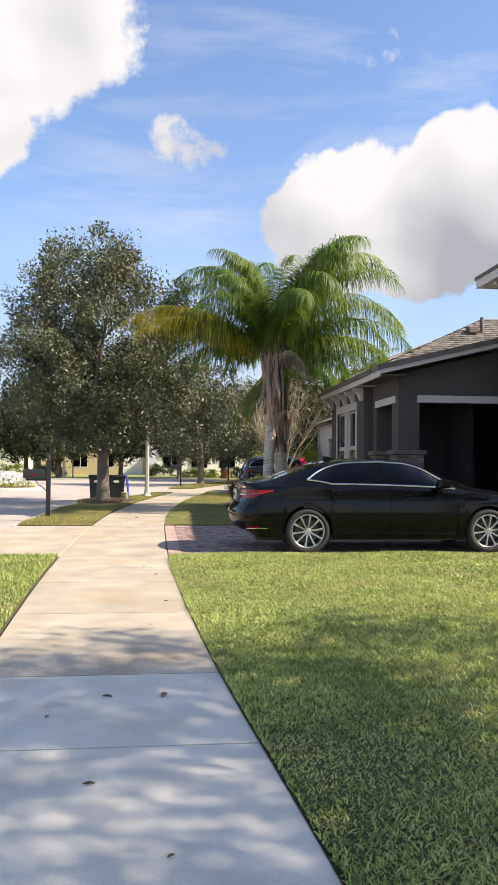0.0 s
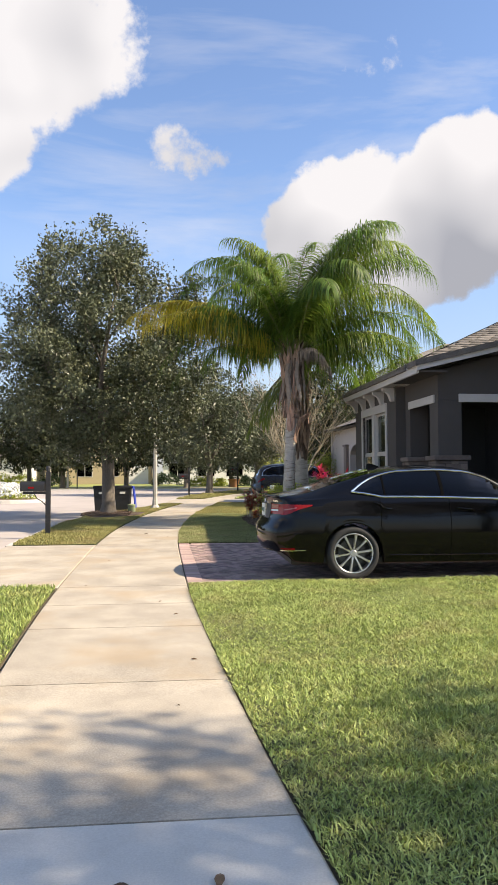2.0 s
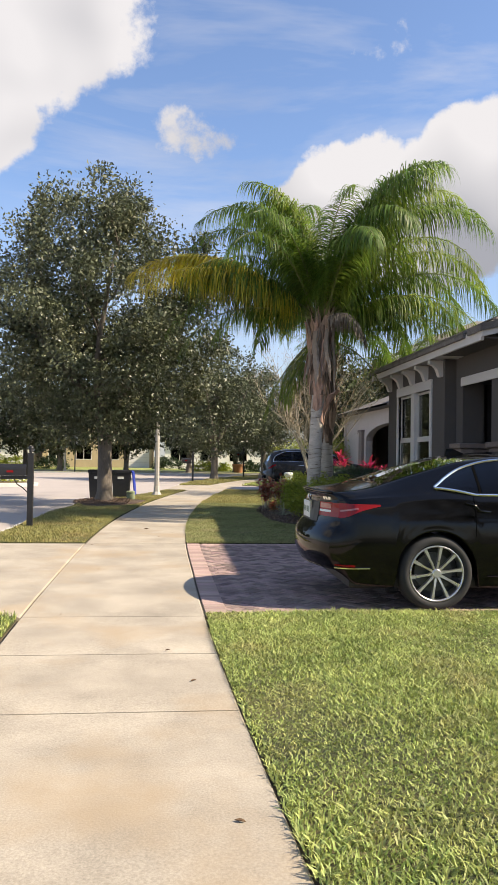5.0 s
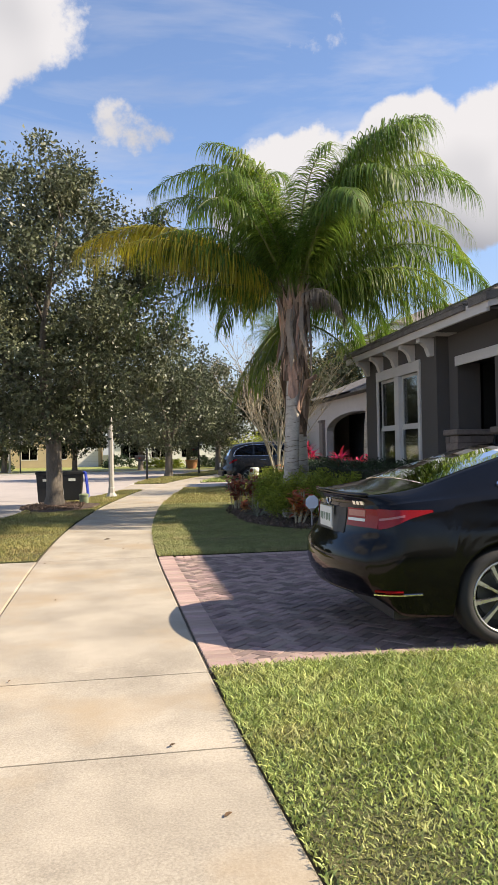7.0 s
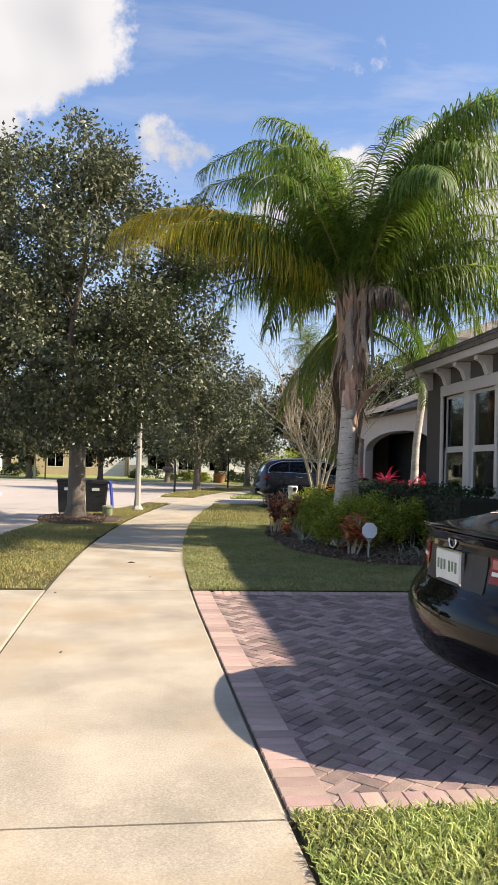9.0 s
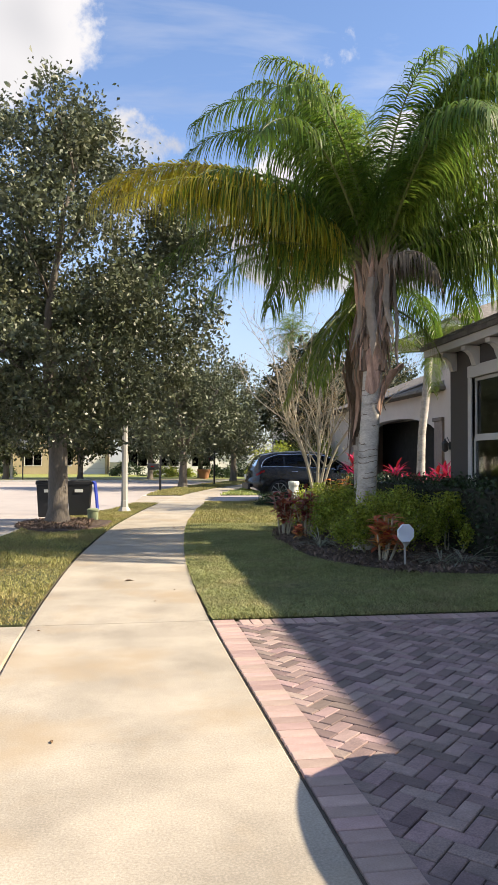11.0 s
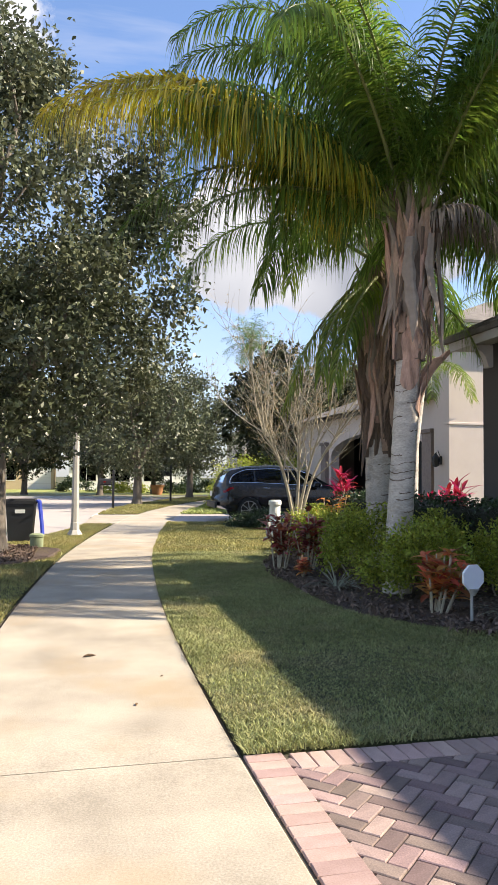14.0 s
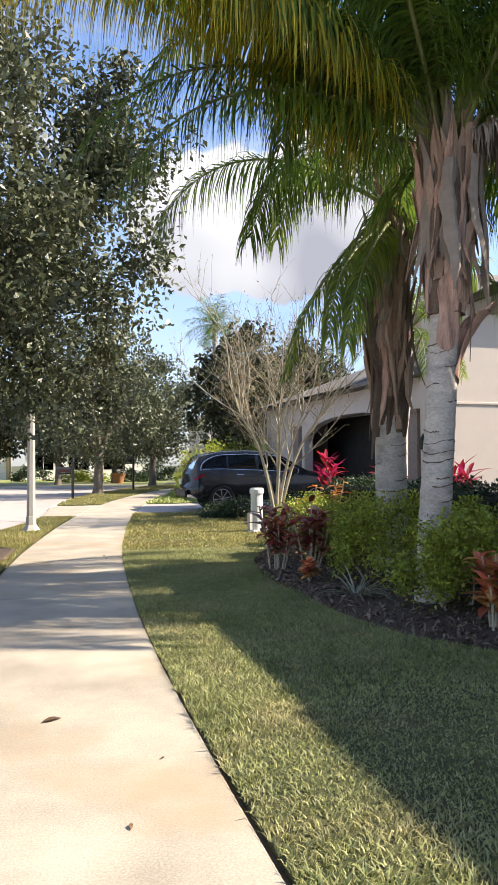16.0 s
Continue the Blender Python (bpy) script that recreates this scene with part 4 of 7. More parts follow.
def house_one():
    h = thing("house", "single-storey dark brown-grey stucco house with white trim and a taller wing", "house")
    s, XA, XB = M["stucco"], 4.97, 5.2
    # window bay with real opening
    wy0, wy1, wz0, wz1 = 19.38, 21.54, 0.95, 2.84
    g = Geo()
    g.box(XA, 18.57, -0.05, XA + 0.2, wy0, 3.42)
    g.box(XA, wy1, -0.05, XA + 0.2, 22.4, 3.42)
    g.box(XA, wy0, -0.05, XA + 0.2, wy1, wz0)
    g.box(XA, wy0, wz1, XA + 0.2, wy1, 3.42)
    g.box(XA + 0.2, 18.57, -0.05, 12, 18.77, 3.42)
    g.box(XA + 0.2, 22.2, -0.05, 12, 22.4, 3.42)
    split_boxes("bay_wall", g, s, h)
    g = Geo()
    g.box(XA + 1.6, 18.78, 0.0, XA + 1.7, 22.19, 3.4)
    # near-black wall: the unlit room's darkness is put into its colour
    part("room_wall", g, M["room_shade"], h)
    window_unit(h, XA, wy0, wy1, wz0, wz1)
    # porch: two openings and a corner pillar
    g = Geo()
    g.box(XB, 18.22, -0.05, XB + 0.42, 18.56, 2.86)
    g.box(XB, 16.42, 2.86, XB + 0.3, 18.56, 3.42)
    g.box(XB + 0.3, 16.42, 2.86, 12.5, 16.72, 3.42)
    g.face([(XB - 0.15, 16.46, 3.42), (14.5, 16.46, 3.42), (9.2, 16.46, 4.42)])
    part("porch_wall", g, s, h)
    part("pillar", Geo().box(XB, 16.42, 1.7, XB + 0.5, 16.92, 2.86, 0.01), s, h)
    # porch back, inner wall and ceiling are near-black: shade put into their colour
    part("porch_back", Geo().box(XB + 1.9, 16.9, -0.05, XB + 2.0, 18.5, 3.4), M["recess_shade"], h)
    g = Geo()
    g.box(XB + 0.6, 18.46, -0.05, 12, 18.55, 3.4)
    part("porch_inner", g, M["recess_shade"], h)
    part("porch_ceiling", Geo().box(XB + 0.31, 16.73, 2.87, 12, 18.5, 2.93), M["recess_shade"], h)
    part("porch_floor", Geo().box(XB, 16.42, -0.1, 12, 18.5, 0.05), M["concrete"], h)
    part("lintel", Geo().box(XB - 0.03, 16.60, 2.80, XB - 0.002, 18.26, 2.97, 0.006), M["trim"], h)
    part("lintel", Geo().box(XB + 0.44, 16.37, 2.80, 12.4, 16.418, 2.97, 0.006), M["trim"], h)
    for px, py in ((XB - 0.08, 16.34), (XB - 0.08, 18.08)):
        base = part("pillar_base", Geo().box(px + 0.03, py + 0.03, -0.05, px + 0.63, py + 0.45, 1.6), M["joint"], h)
        part("cap", Geo().box(px - 0.05, py - 0.05, 1.6, px + 0.72, py + 0.53, 1.7, 0.015), M["stone"], base)
        z = 0.0
        while z < 1.58:
            hh = random.choice((0.07, 0.09, 0.12))
            hh = min(hh, 1.59 - z)
            y, cuts = 0.0, []
            while y < 0.46:
                w = min(random.uniform(0.16, 0.34), 0.48 - y)
                d = random.uniform(0.0, 0.02)
                part("ledge_stone", Geo().box(px - d, py + y, z, px + 0.06, py + y + w - 0.006, z + hh - 0.006, 0.004), M["stone"], base)
                y += w
            x = 0.03
            while x < 0.64:
                w = min(random.uniform(0.16, 0.34), 0.66 - x)
                d = random.uniform(0.0, 0.02)
                part("ledge_stone", Geo().box(px + x, py - d, z, px + x + w - 0.006, py + 0.05, z + hh - 0.006, 0.004), M["stone"], base)
                x += w
            z += hh
    # eaves and corbels
    EX, EZ = XA - 0.32, 3.35
    g = Geo()
    g.box(EX, 18.2, EZ, EX + 0.05, 22.85, EZ + 0.19)
    g.box(EX + 0.05, 18.2, EZ + 0.02, XA + 0.25, 22.85, EZ + 0.05)
    part("fascia", g, M["trim"], h)
    for i in range(5):
        y = 18.66 + i * 0.865
        g = Geo()
        prof = [(0, 0.0), (0.27, 0.0), (0.27, -0.07), (0.2, -0.09), (0.13, -0.16), (0.09, -0.27), (0.07, -0.32), (0.0, -0.32)]
        g.loft([[(XA - q, y, EZ + z) for q, z in prof], [(XA - q, y + 0.15, EZ + z) for q, z in prof]])
        part("corbel", g, M["trim"], h)
    # front gable rake
    RY = 16.05
    ax, az = 9.3, 4.52
    g = Geo()
    for (x0, z0), (x1, z1) in (((EX, 3.40), (ax, az)), ((ax, az), (14.0, 3.40))):
        g.loft([[(x0, RY, z0), (x0, RY + 0.05, z0), (x0, RY + 0.05, z0 + 0.2), (x0, RY, z0 + 0.2)], [(x1, RY, z1), (x1, RY + 0.05, z1), (x1, RY + 0.05, z1 + 0.2), (x1, RY, z1 + 0.2)]])
    g.box(EX, RY + 0.05, EZ, EX + 0.05, 18.2, EZ + 0.19)
    part("fascia", g, M["trim"], h)
    g = Geo()
    g.box(EX + 0.05, RY + 0.05, EZ + 0.03, XB + 0.1, 18.2, EZ + 0.06)
    part("soffit", g, s, h)
    # roofs
    g = Geo()
    # front gable running back into the main hip
    gabled_sheet(g, [(EX - 0.04, RY - 0.03, 3.61), (EX - 0.04, 16.6, 3.61)], [(ax, 18.2, 4.74), (ax, RY - 0.03, 4.74)])
    gabled_sheet(g, [(14.0, 18.2, 3.61), (14.0, RY - 0.03, 3.61)], [(ax, RY - 0.03, 4.74), (ax, 18.2, 4.74)])
    lo = [(EX - 0.05, 16.75, 3.56), (14.5, 16.75, 3.56), (14.5, 22.92, 3.56), (EX - 0.05, 22.92, 3.56)]
    hi = [(8.6, 19.5, 5.42), (11.5, 19.5, 5.42), (11.5, 19.56, 5.42), (8.6, 19.56, 5.42)]
    g.loft([[(x, y, z - 0.08) for x, y, z in lo], lo, hi])
    roof = part("roof", g, M["shingle"], h)
    shingle_courses("shingles", roof, (EX - 0.05, 16.75, 3.57), (EX - 0.05, 22.92, 3.57), (8.6, 19.56, 5.43), (8.6, 19.5, 5.43), 26, "shingle_row")
    shingle_courses("shingles", roof, (EX - 0.05, 16.75, 3.57), (14.5, 16.75, 3.57), (11.5, 19.5, 5.43), (8.6, 19.5, 5.43), 26, "shingle_row")
    for x, y, z in ((7.9, 18.6, 4.95), (8.7, 18.3, 4.75)):
        part("vent", Geo().box(x - 0.12, y - 0.1, z - 0.1, x + 0.12, y + 0.14, z + 0.08, 0.02), M["shingle"], roof)
    part("vent_pipe", Geo().tube([(8.2, 18.7, 4.8), (8.2, 18.7, 5.3)], 0.05, 10), M["shingle"], roof)
    # taller wing over the garage
    WX, WY0, WY1 = 7.38, 10.6, 15.75
    g = Geo()
    g.box(WX, WY0, -0.05, WX + 7, WY1, 5.50)
    g.box(12.0, 15.76, -0.05, 12.3, 22.4, 3.5)
    split_boxes("wing_wall", g, s, h)
    part("garage_door", Geo().box(WX - 0.03, 11.0, 0.0, WX - 0.004, 15.4, 2.3, 0.005), M["stucco"], h)
    e = 0.42
    g = Geo()
    g.box(WX - e, WY0 - e, 5.43, WX - e + 0.05, WY1 + e, 5.62)
    g.box(WX - e + 0.05, WY1 + e - 0.05, 5.43, WX + 7 + e, WY1 + e, 5.62)
    g.box(WX - e + 0.05, WY0 - e, 5.43, WX + 7 + e, WY0 - e + 0.05, 5.62)
    g.box(WX - e + 0.06, WY0 - e + 0.06, 5.44, WX + 7 + e, WY1 + e - 0.06, 5.48)
    part("fascia", g, M["trim"], h)
    prof = [(0, 0.0), (0.3, 0.0), (0.3, -0.07), (0.2, -0.1), (0.12, -0.2), (0.08, -0.34), (0.0, -0.34)]
    for y in (15.4, 14.3, 13.2, 12.1):
        part("corbel", Geo().loft([[(WX - q, y, 5.43 + z) for q, z in prof], [(WX - q, y + 0.15, 5.43 + z) for q, z in prof]]), M["trim"], h)
    g = Geo()
    lo = [(WX - e - 0.03, WY0 - e - 0.03, 5.69), (WX + 7.4, WY0 - e - 0.03, 5.69), (WX + 7.4, WY1 + e + 0.03, 5.69), (WX - e - 0.03, WY1 + e + 0.03, 5.69)]
    hi = [(WX + 2.7, 13.0, 7.1), (WX + 4.0, 13.0, 7.1), (WX + 4.0, 13.4, 7.1), (WX + 2.7, 13.4, 7.1)]
    g.loft([[(x, y, z - 0.07) for x, y, z in lo], lo, hi])
    part("wing_roof", g, M["shingle"], h)
    return h


house_one()


# ---- second house ----
def house_two():
    h = thing("house", "two-storey beige stucco house with an arched garage porch", "house")
    s = M["stucco_pale"]
    X, Y0, Y1, H = 9.3, 31.4, 46.0, 5.6
    YU = Y0 + 4.6
    g = Geo()
    g.box(X, Y0, -0.05, 22, Y0 + 0.25, H)
    g.box(X, Y0 + 0.25, -0.05, X + 0.25, Y0 + 0.9, H)
    g.box(X + 0.9, Y0 + 0.25, 3.2, X + 1.1, YU, H)
    g.box(X + 1.1, YU - 0.25, 3.2, 22, YU, H)
    g.box(X + 1.8, Y0 + 0.25, -0.05, X + 2.0, Y1, 3.2)
    g.box(X, Y1 - 0.25, -0.05, 22, Y1, 3.75)
    split_boxes("wall", g, s, h)
    # arched porch front
    A0, A1, AZ = 33.1, 41.5, 2.3
    pts = [(Y0 + 0.9, 0.0), (A0, 0.0), (A0, AZ)]
    for i in range(1, 12):
        a = math.pi - math.pi * i / 12
        pts.append(((A0 + A1) / 2 + (A1 - A0) / 2 * math.cos(a), AZ + 0.75 * math.sin(a)))
    pts += [(A1, AZ), (A1, 0.0), (Y1 - 0.25, 0.0), (Y1 - 0.25, 3.75), (Y0 + 0.9, 3.75)]
    g = Geo()
    g.loft([[(X + 0.1, y, z) for y, z in pts], [(X + 0.45, y, z) for y, z in pts]])
    part("arch_wall", g, s, h)
    part("porch_ceiling", Geo().box(X + 0.46, Y0 + 0.26, 3.21, X + 1.8, Y1 - 0.26, 3.3), s, h)
    part("porch_side", Geo().box(X + 0.46, Y0 + 0.91, 0, X + 1.79, Y0 + 1.0, 3.2), s, h)
    # oversized near-black door paints the deep shade inside the arch
    part("garage_door", Geo().box(X + 1.75, A0 - 1.6, 0, X + 1.79, A1 + 1.6, 3.15, 0.005), M["recess_shade"], h)
    part("band", Geo().box(X - 0.03, Y0 - 0.03, 2.92, 22, Y0 + 0.27, 2.99, 0.01), M["stucco_pale"], h)
    for yy in (Y0 + 1.0, A1 + 0.3):
        col = part("column", Geo().box(X - 0.05, yy, 0, X + 0.5, yy + 0.6, 2.75, 0.01), M["stone"], h, "stone-clad column")
        part("capital", Geo().box(X - 0.1, yy - 0.05, 2.75, X + 0.55, yy + 0.65, 2.87, 0.01), M["stone"], col)
    # upper windows
    for y in (33.2,):
        win = part("window", Geo().box(X + 0.86, y - 0.55, 3.95, X + 0.895, y + 0.55, 5.15, 0.006), M["trim"], h)
        part("pane", Geo().box(X + 0.85, y - 0.47, 4.03, X + 0.858, y - 0.03, 5.07), M["tint"], win)
        part("pane", Geo().box(X + 0.85, y + 0.03, 4.03, X + 0.858, y + 0.47, 5.07), M["tint"], win)
    # fascia and hipped roofs
    g = Geo()
    g.box(X - 0.4, Y0 - 0.4, H, 22.4, Y0 - 0.35, H + 0.18)
    g.box(X - 0.4, Y0 - 0.35, H, X - 0.35, YU + 0.4, H + 0.18)
    g.box(X - 0.35, Y0 - 0.35, H + 0.01, 22.4, YU + 0.4, H + 0.05)
    part("fascia", g, M["trim"], h)
    g = Geo()
    lo = [(X - 0.45, Y0 - 0.45, H + 0.25), (22.4, Y0 - 0.45, H + 0.25), (22.4, YU + 0.45, H + 0.25), (X - 0.45, YU + 0.45, H + 0.25)]
    hi = [(X + 2.6, Y0 + 2.2, H + 1.5), (18, Y0 + 2.2, H + 1.5), (18, Y0 + 2.4, H + 1.5), (X + 2.6, Y0 + 2.4, H + 1.5)]
    g.loft([[(x, y, z - 0.08) for x, y, z in lo], lo, hi])
    roof = part("roof", g, M["shingle"], h)
    g = Geo()
    lo = [(X - 0.4, Y0 + 0.8, 3.86), (X + 1.0, Y0 + 0.8, 3.86), (X + 1.0, Y1, 3.86), (X - 0.4, Y1, 3.86)]
    hi = [(X + 0.86, Y0 + 1.4, 4.3), (X + 0.89, Y0 + 1.4, 4.3), (X + 0.89, Y1, 4.3), (X + 0.86, Y1, 4.3)]
    g.loft([[(x, y, z - 0.1) for x, y, z in lo], lo, hi])
    lo = [(X - 0.4, YU + 0.02, 3.87), (20, YU + 0.02, 3.87), (20, Y1 + 0.4, 3.87), (X - 0.4, Y1 + 0.4, 3.87)]
    hi = [(X + 3.6, YU + 0.02, 5.5), (17, YU + 0.02, 5.5), (17, Y1 - 4.0, 5.5), (X + 3.6, Y1 - 4.0, 5.5)]
    g.loft([[(x, y, z - 0.1) for x, y, z in lo], lo, hi])
    part("porch_roof", g, M["shingle"], h)
    # wall lantern
    lan = part("wall_lantern", Geo().box(X - 0.02, Y0 + 0.42, 1.8, X - 0.002, Y0 + 0.54, 2.05, 0.004), M["iron"], h)
    part("lantern_cage", Geo().lathe([(0.03, 0), (0.1, 0.05), (0.12, 0.28), (0.05, 0.36), (0.01, 0.42)], 8, (X - 0.17, Y0 + 0.48, 1.72)), M["iron"], lan)
    part("lantern_arm", Geo().tube([(X - 0.01, Y0 + 0.48, 2.0), (X - 0.1, Y0 + 0.48, 2.2), (X - 0.17, Y0 + 0.48, 2.12)], 0.012, 6), M["iron"], lan)
    return h


house_two()


# ---- cars ----
def table(x, pts):
    """Smoothly interpolated table of (x, value)."""
    xs, vs = [p[0] for p in pts], [p[1] for p in pts]
    return float((np.interp(x - 0.05, xs, vs) + 2 * np.interp(x, xs, vs) + np.interp(x + 0.05, xs, vs)) / 4)


class CarShape:
    """A car body as a surface over (length, girth): x from the tail, v from 0 at the sill to 1 at the belt, 2 at the roof's edge, 3 on the centre line."""

    def __init__(self, top, belt, wide, bottom, roof_in, hubs, arch, length, tail=None):
        self.tail = tail
        self.top, self.belt, self.wide, self.bottom, self.roof_in, self.hubs, self.arch, self.length = top, belt, wide, bottom, roof_in, hubs, arch, length

    def low(self, x):
        z = table(x, self.bottom)
        for h in self.hubs:
            d = abs(x - h)
            if d < self.arch:
                z = max(z, 0.34 + math.sqrt(self.arch ** 2 - d * d))
        return z

    def at(self, x, v, side=-1, off=0.0):
        zb, zt, W, R = self.low(x), table(x, self.top), table(x, self.wide), table(x, self.roof_in)
        zbelt = min(table(x, self.belt), zt - 0.03)
        bulge = lambda z: W * (1.0 - 0.05 * max(0.0, (0.5 - z)) / 0.3 - 0.075 * max(0.0, (z - 0.62) / 0.42) ** 1.6)
        if v <= 1:
            z = zb + (zbelt - zb) * v
            y = bulge(z) + (0.010 * math.exp(-((z - 0.80) / 0.03) ** 2))
        elif v <= 2:
            t = v - 1
            y0, y1 = bulge(zbelt) - 0.012, R
            z = zbelt + (zt - 0.055 * min(1, (zt - zbelt) / 0.25) - zbelt) * t
            y = y0 + (y1 - y0) * (t ** 1.25)
        else:
            t = v - 2
            crown = 0.055 * min(1, (zt - zbelt) / 0.25)
            z = zt - crown * (1 - t) ** 1.8
            y = R * (1 - t)
        pull = max(0.0, 1 - x / 0.5) ** 1.5 if self.tail else 0.0
        if pull:
            return Vector((x + pull * tail_x(y, z, self.tail) - off * pull, side * (y + off * (1 - 0.5 * pull)), z + (off if v > 2 else 0)))
        return Vector((x, side * (y + off), z + (off if v > 2 else 0)))

    def v_of(self, x, z):
        """The girth at height z on the flank."""
        zb = self.low(x)
        return (z - zb) / (min(table(x, self.belt), table(x, self.top) - 0.03) - zb)


TAIL_SEDAN = [(0.3, 0.11), (0.42, 0.03), (0.52, 0.0), (0.62, 0.0), (0.70, 0.03), (0.76, 0.10), (0.9, 0.125), (1.0, 0.13), (1.05, 0.09), (1.1, 0.10)]
TAIL_SUV = [(0.4, 0.08), (0.5, 0.0), (0.7, 0.0), (0.8, 0.06), (1.1, 0.1), (1.3, 0.16), (1.8, 0.2)]


def tail_x(y, z, prof):
    """How far the tail's skin stands in from the rearmost point."""
    return 0.17 * (abs(y) / 0.78) ** 2.3 + float(np.interp(z, [p[0] for p in prof], [p[1] for p in prof]))


def tail_panel(prof, y0, y1, z0, z1, off=0.006, ny=6, nz=3, taper=0.0):
    """A thin panel that follows the tail's skin."""
    rings = []
    for i in range(ny + 1):
        y = y0 + (y1 - y0) * i / ny
        zz = [z0 + taper * i / ny + (z1 - z0 - taper * i / ny) * k / nz for k in range(nz + 1)]
        rings.append([(tail_x(y, z, prof) - off, y, z) for z in zz] + [(tail_x(y, z, prof) + 0.02, y, z) for z in reversed(zz)])
    return Geo().loft(rings)


def body_mesh(shape, stations, parent, mat):
    vs = [0, 0.04, 0.12, 0.25, 0.4, 0.5, 0.6, 0.68, 0.76, 0.88, 1.0, 1.06, 1.3, 1.55, 1.8, 1.95, 2.0, 2.1, 2.3, 2.6, 3.0]
    rings = []
    for x in stations:
        right = [shape.at(x, v, -1) for v in vs]
        left = [shape.at(x, v, 1) for v in reversed(vs[:-1])]
        zb = shape.low(x)
        y = right[0].y
        x = right[0].x
        rings.append([Vector((x, y * 0.55, zb + 0.01)), Vector((x, y * 0.9, zb + 0.002))] + right + left + [Vector((x, -y * 0.9, zb + 0.002)), Vector((x, -y * 0.55, zb + 0.01))])
    # curved tail: shrink the last ring towards the centre line
    first = rings[0]
    caps = []
    for k in (0.0, 0.1, 0.2, 0.4, 0.6, 0.8):
        caps.append([Vector((tail_x(p.y * k, p.z, shape.tail), p.y * k, p.z)) for p in first])
    g = Geo().loft(caps + rings, True, False)
    n = len(first)
    g.f.append(tuple(len(g.v) - n + j for j in range(n)))
    ob = part("body", g, mat, parent, smooth=True)
    return ob


def surface_panel(shape, x_of, v_pts, n, parent, name, mat, off=0.006, side=-1, label=""):
    """A thin panel laid on the body between two curves: for n steps, x_of(t) gives x, v_pts(t) gives (v_low, v_high)."""
    g = Geo()
    rings = []
    for i in range(n + 1):
        t = i / n
        x = x_of(t)
        a, b = v_pts(t)
        outer = [shape.at(x, a + (b - a) * k / 4, side, off) for k in range(5)]
        inner = [shape.at(x, a + (b - a) * k / 4, side, off - 0.012) for k in reversed(range(5))]
        rings.append(outer + inner)
    g.loft(rings)
    return part(name, g, mat, parent, label, smooth=False)


def wheel(parent, hub, r, width, spokes, out):
    """Tyre, rim with paired spokes, brake disc and hub cap. out: -1 faces -y, 1 faces +y."""
    x, y, z = hub
    R = Matrix.Translation(hub) @ Matrix.Rotation(radians(90 * (1 if out < 0 else -1)), 4, "X")

    def place(g):
        g.v = [tuple(R @ Vector(p)) for p in g.v]
        return g

    rim = r * 0.745
    prof = [(rim, -width * 0.9), (rim * 1.06, -width * 0.95), (r * 0.95, -width * 0.95), (r, -width * 0.8), (r, -0.05), (r * 0.955, 0.0), (r * 0.87, 0.012), (rim * 1.02, 0.006), (rim * 0.985, -0.02)]
    g = Geo()
    n = 40
    rings = [[(q * math.cos(2 * math.pi * j / n), q * math.sin(2 * math.pi * j / n), zz) for j in range(n)] for q, zz in prof]
    g.loft(rings, True, False)
    tyre = part("tyre", place(g), M["rubber"], parent, smooth=True)
    rimthing = part("rim", place(Geo().loft([[(q * math.cos(2 * math.pi * j / n), q * math.sin(2 * math.pi * j / n), zz) for j in range(n)]
                                              for q, zz in ((rim * 0.985, -width * 0.7), (rim * 0.93, -0.05), (rim * 0.935, 0.0), (rim * 0.985, 0.006), (rim * 1.0, -0.005))], True, False)), M["alloy"], parent, smooth=True)
    part("brake_disc", place(Geo().lathe([(rim * 0.7, -0.12), (rim * 0.7, -0.10)], 28)), M["brake"], rimthing)
    part("wheel_well", place(Geo().lathe([(rim * 0.97, -0.17), (rim * 0.97, -0.16)], 28)), M["plastic"], rimthing)
    part("hub_cap", place(Geo().lathe([(rim * 0.17, -0.05), (rim * 0.17, -0.012), (rim * 0.13, 0.0)], 16)), M["alloy"], rimthing)
    for i in range(spokes):
        a = 2 * math.pi * i / spokes + 0.15
        g = Geo()
        for w0, w1 in ((0.030, 0.040),):
            rings = []
            for q, w, zz in ((rim * 0.14, 0.016, -0.012), (rim * 0.5, 0.012, -0.004), (rim * 0.96, 0.02, -0.002)):
                c, s = math.cos(a), math.sin(a)
                rings.append([(q * c - w * s * k, q * s + w * c * k, zz + d) for k, d in ((-1, -0.03), (1, -0.03), (0.75, 0), (-0.75, 0))])
            g.loft(rings)
        part("spoke", place(g), M["alloy"], rimthing)


def glass_band(shape, x0, x1, lo, hi, parent, name, side, n=14, off=0.008):
    """Side glass between x0 and x1 whose lower and upper limits follow lo(x), hi(x) in girth."""
    return surface_panel(shape, lambda t: x0 + (x1 - x0) * t, lambda t: (lo(x0 + (x1 - x0) * t), hi(x0 + (x1 - x0) * t)), n, parent, name, M["tint"], off, side)


def end_glass(shape, x0, x1, parent, name, n=10, inset=0.93):
    """Windscreen or rear window over the slope between x0 and x1."""
    rings = []
    for i in range(n + 1):
        x = x0 + (x1 - x0) * i / n
        row = [shape.at(x, v, -1, 0.006) for v in (2.05, 2.2, 2.4, 2.7, 3.0)] + [shape.at(x, v, 1, 0.006) for v in (2.7, 2.4, 2.2, 2.05)]
        under = [p - Vector((0, 0, 0.012)) for p in reversed(row)]
        rings.append(row + under)
    return part(name, Geo().loft(rings), M["tint"], parent, smooth=False)


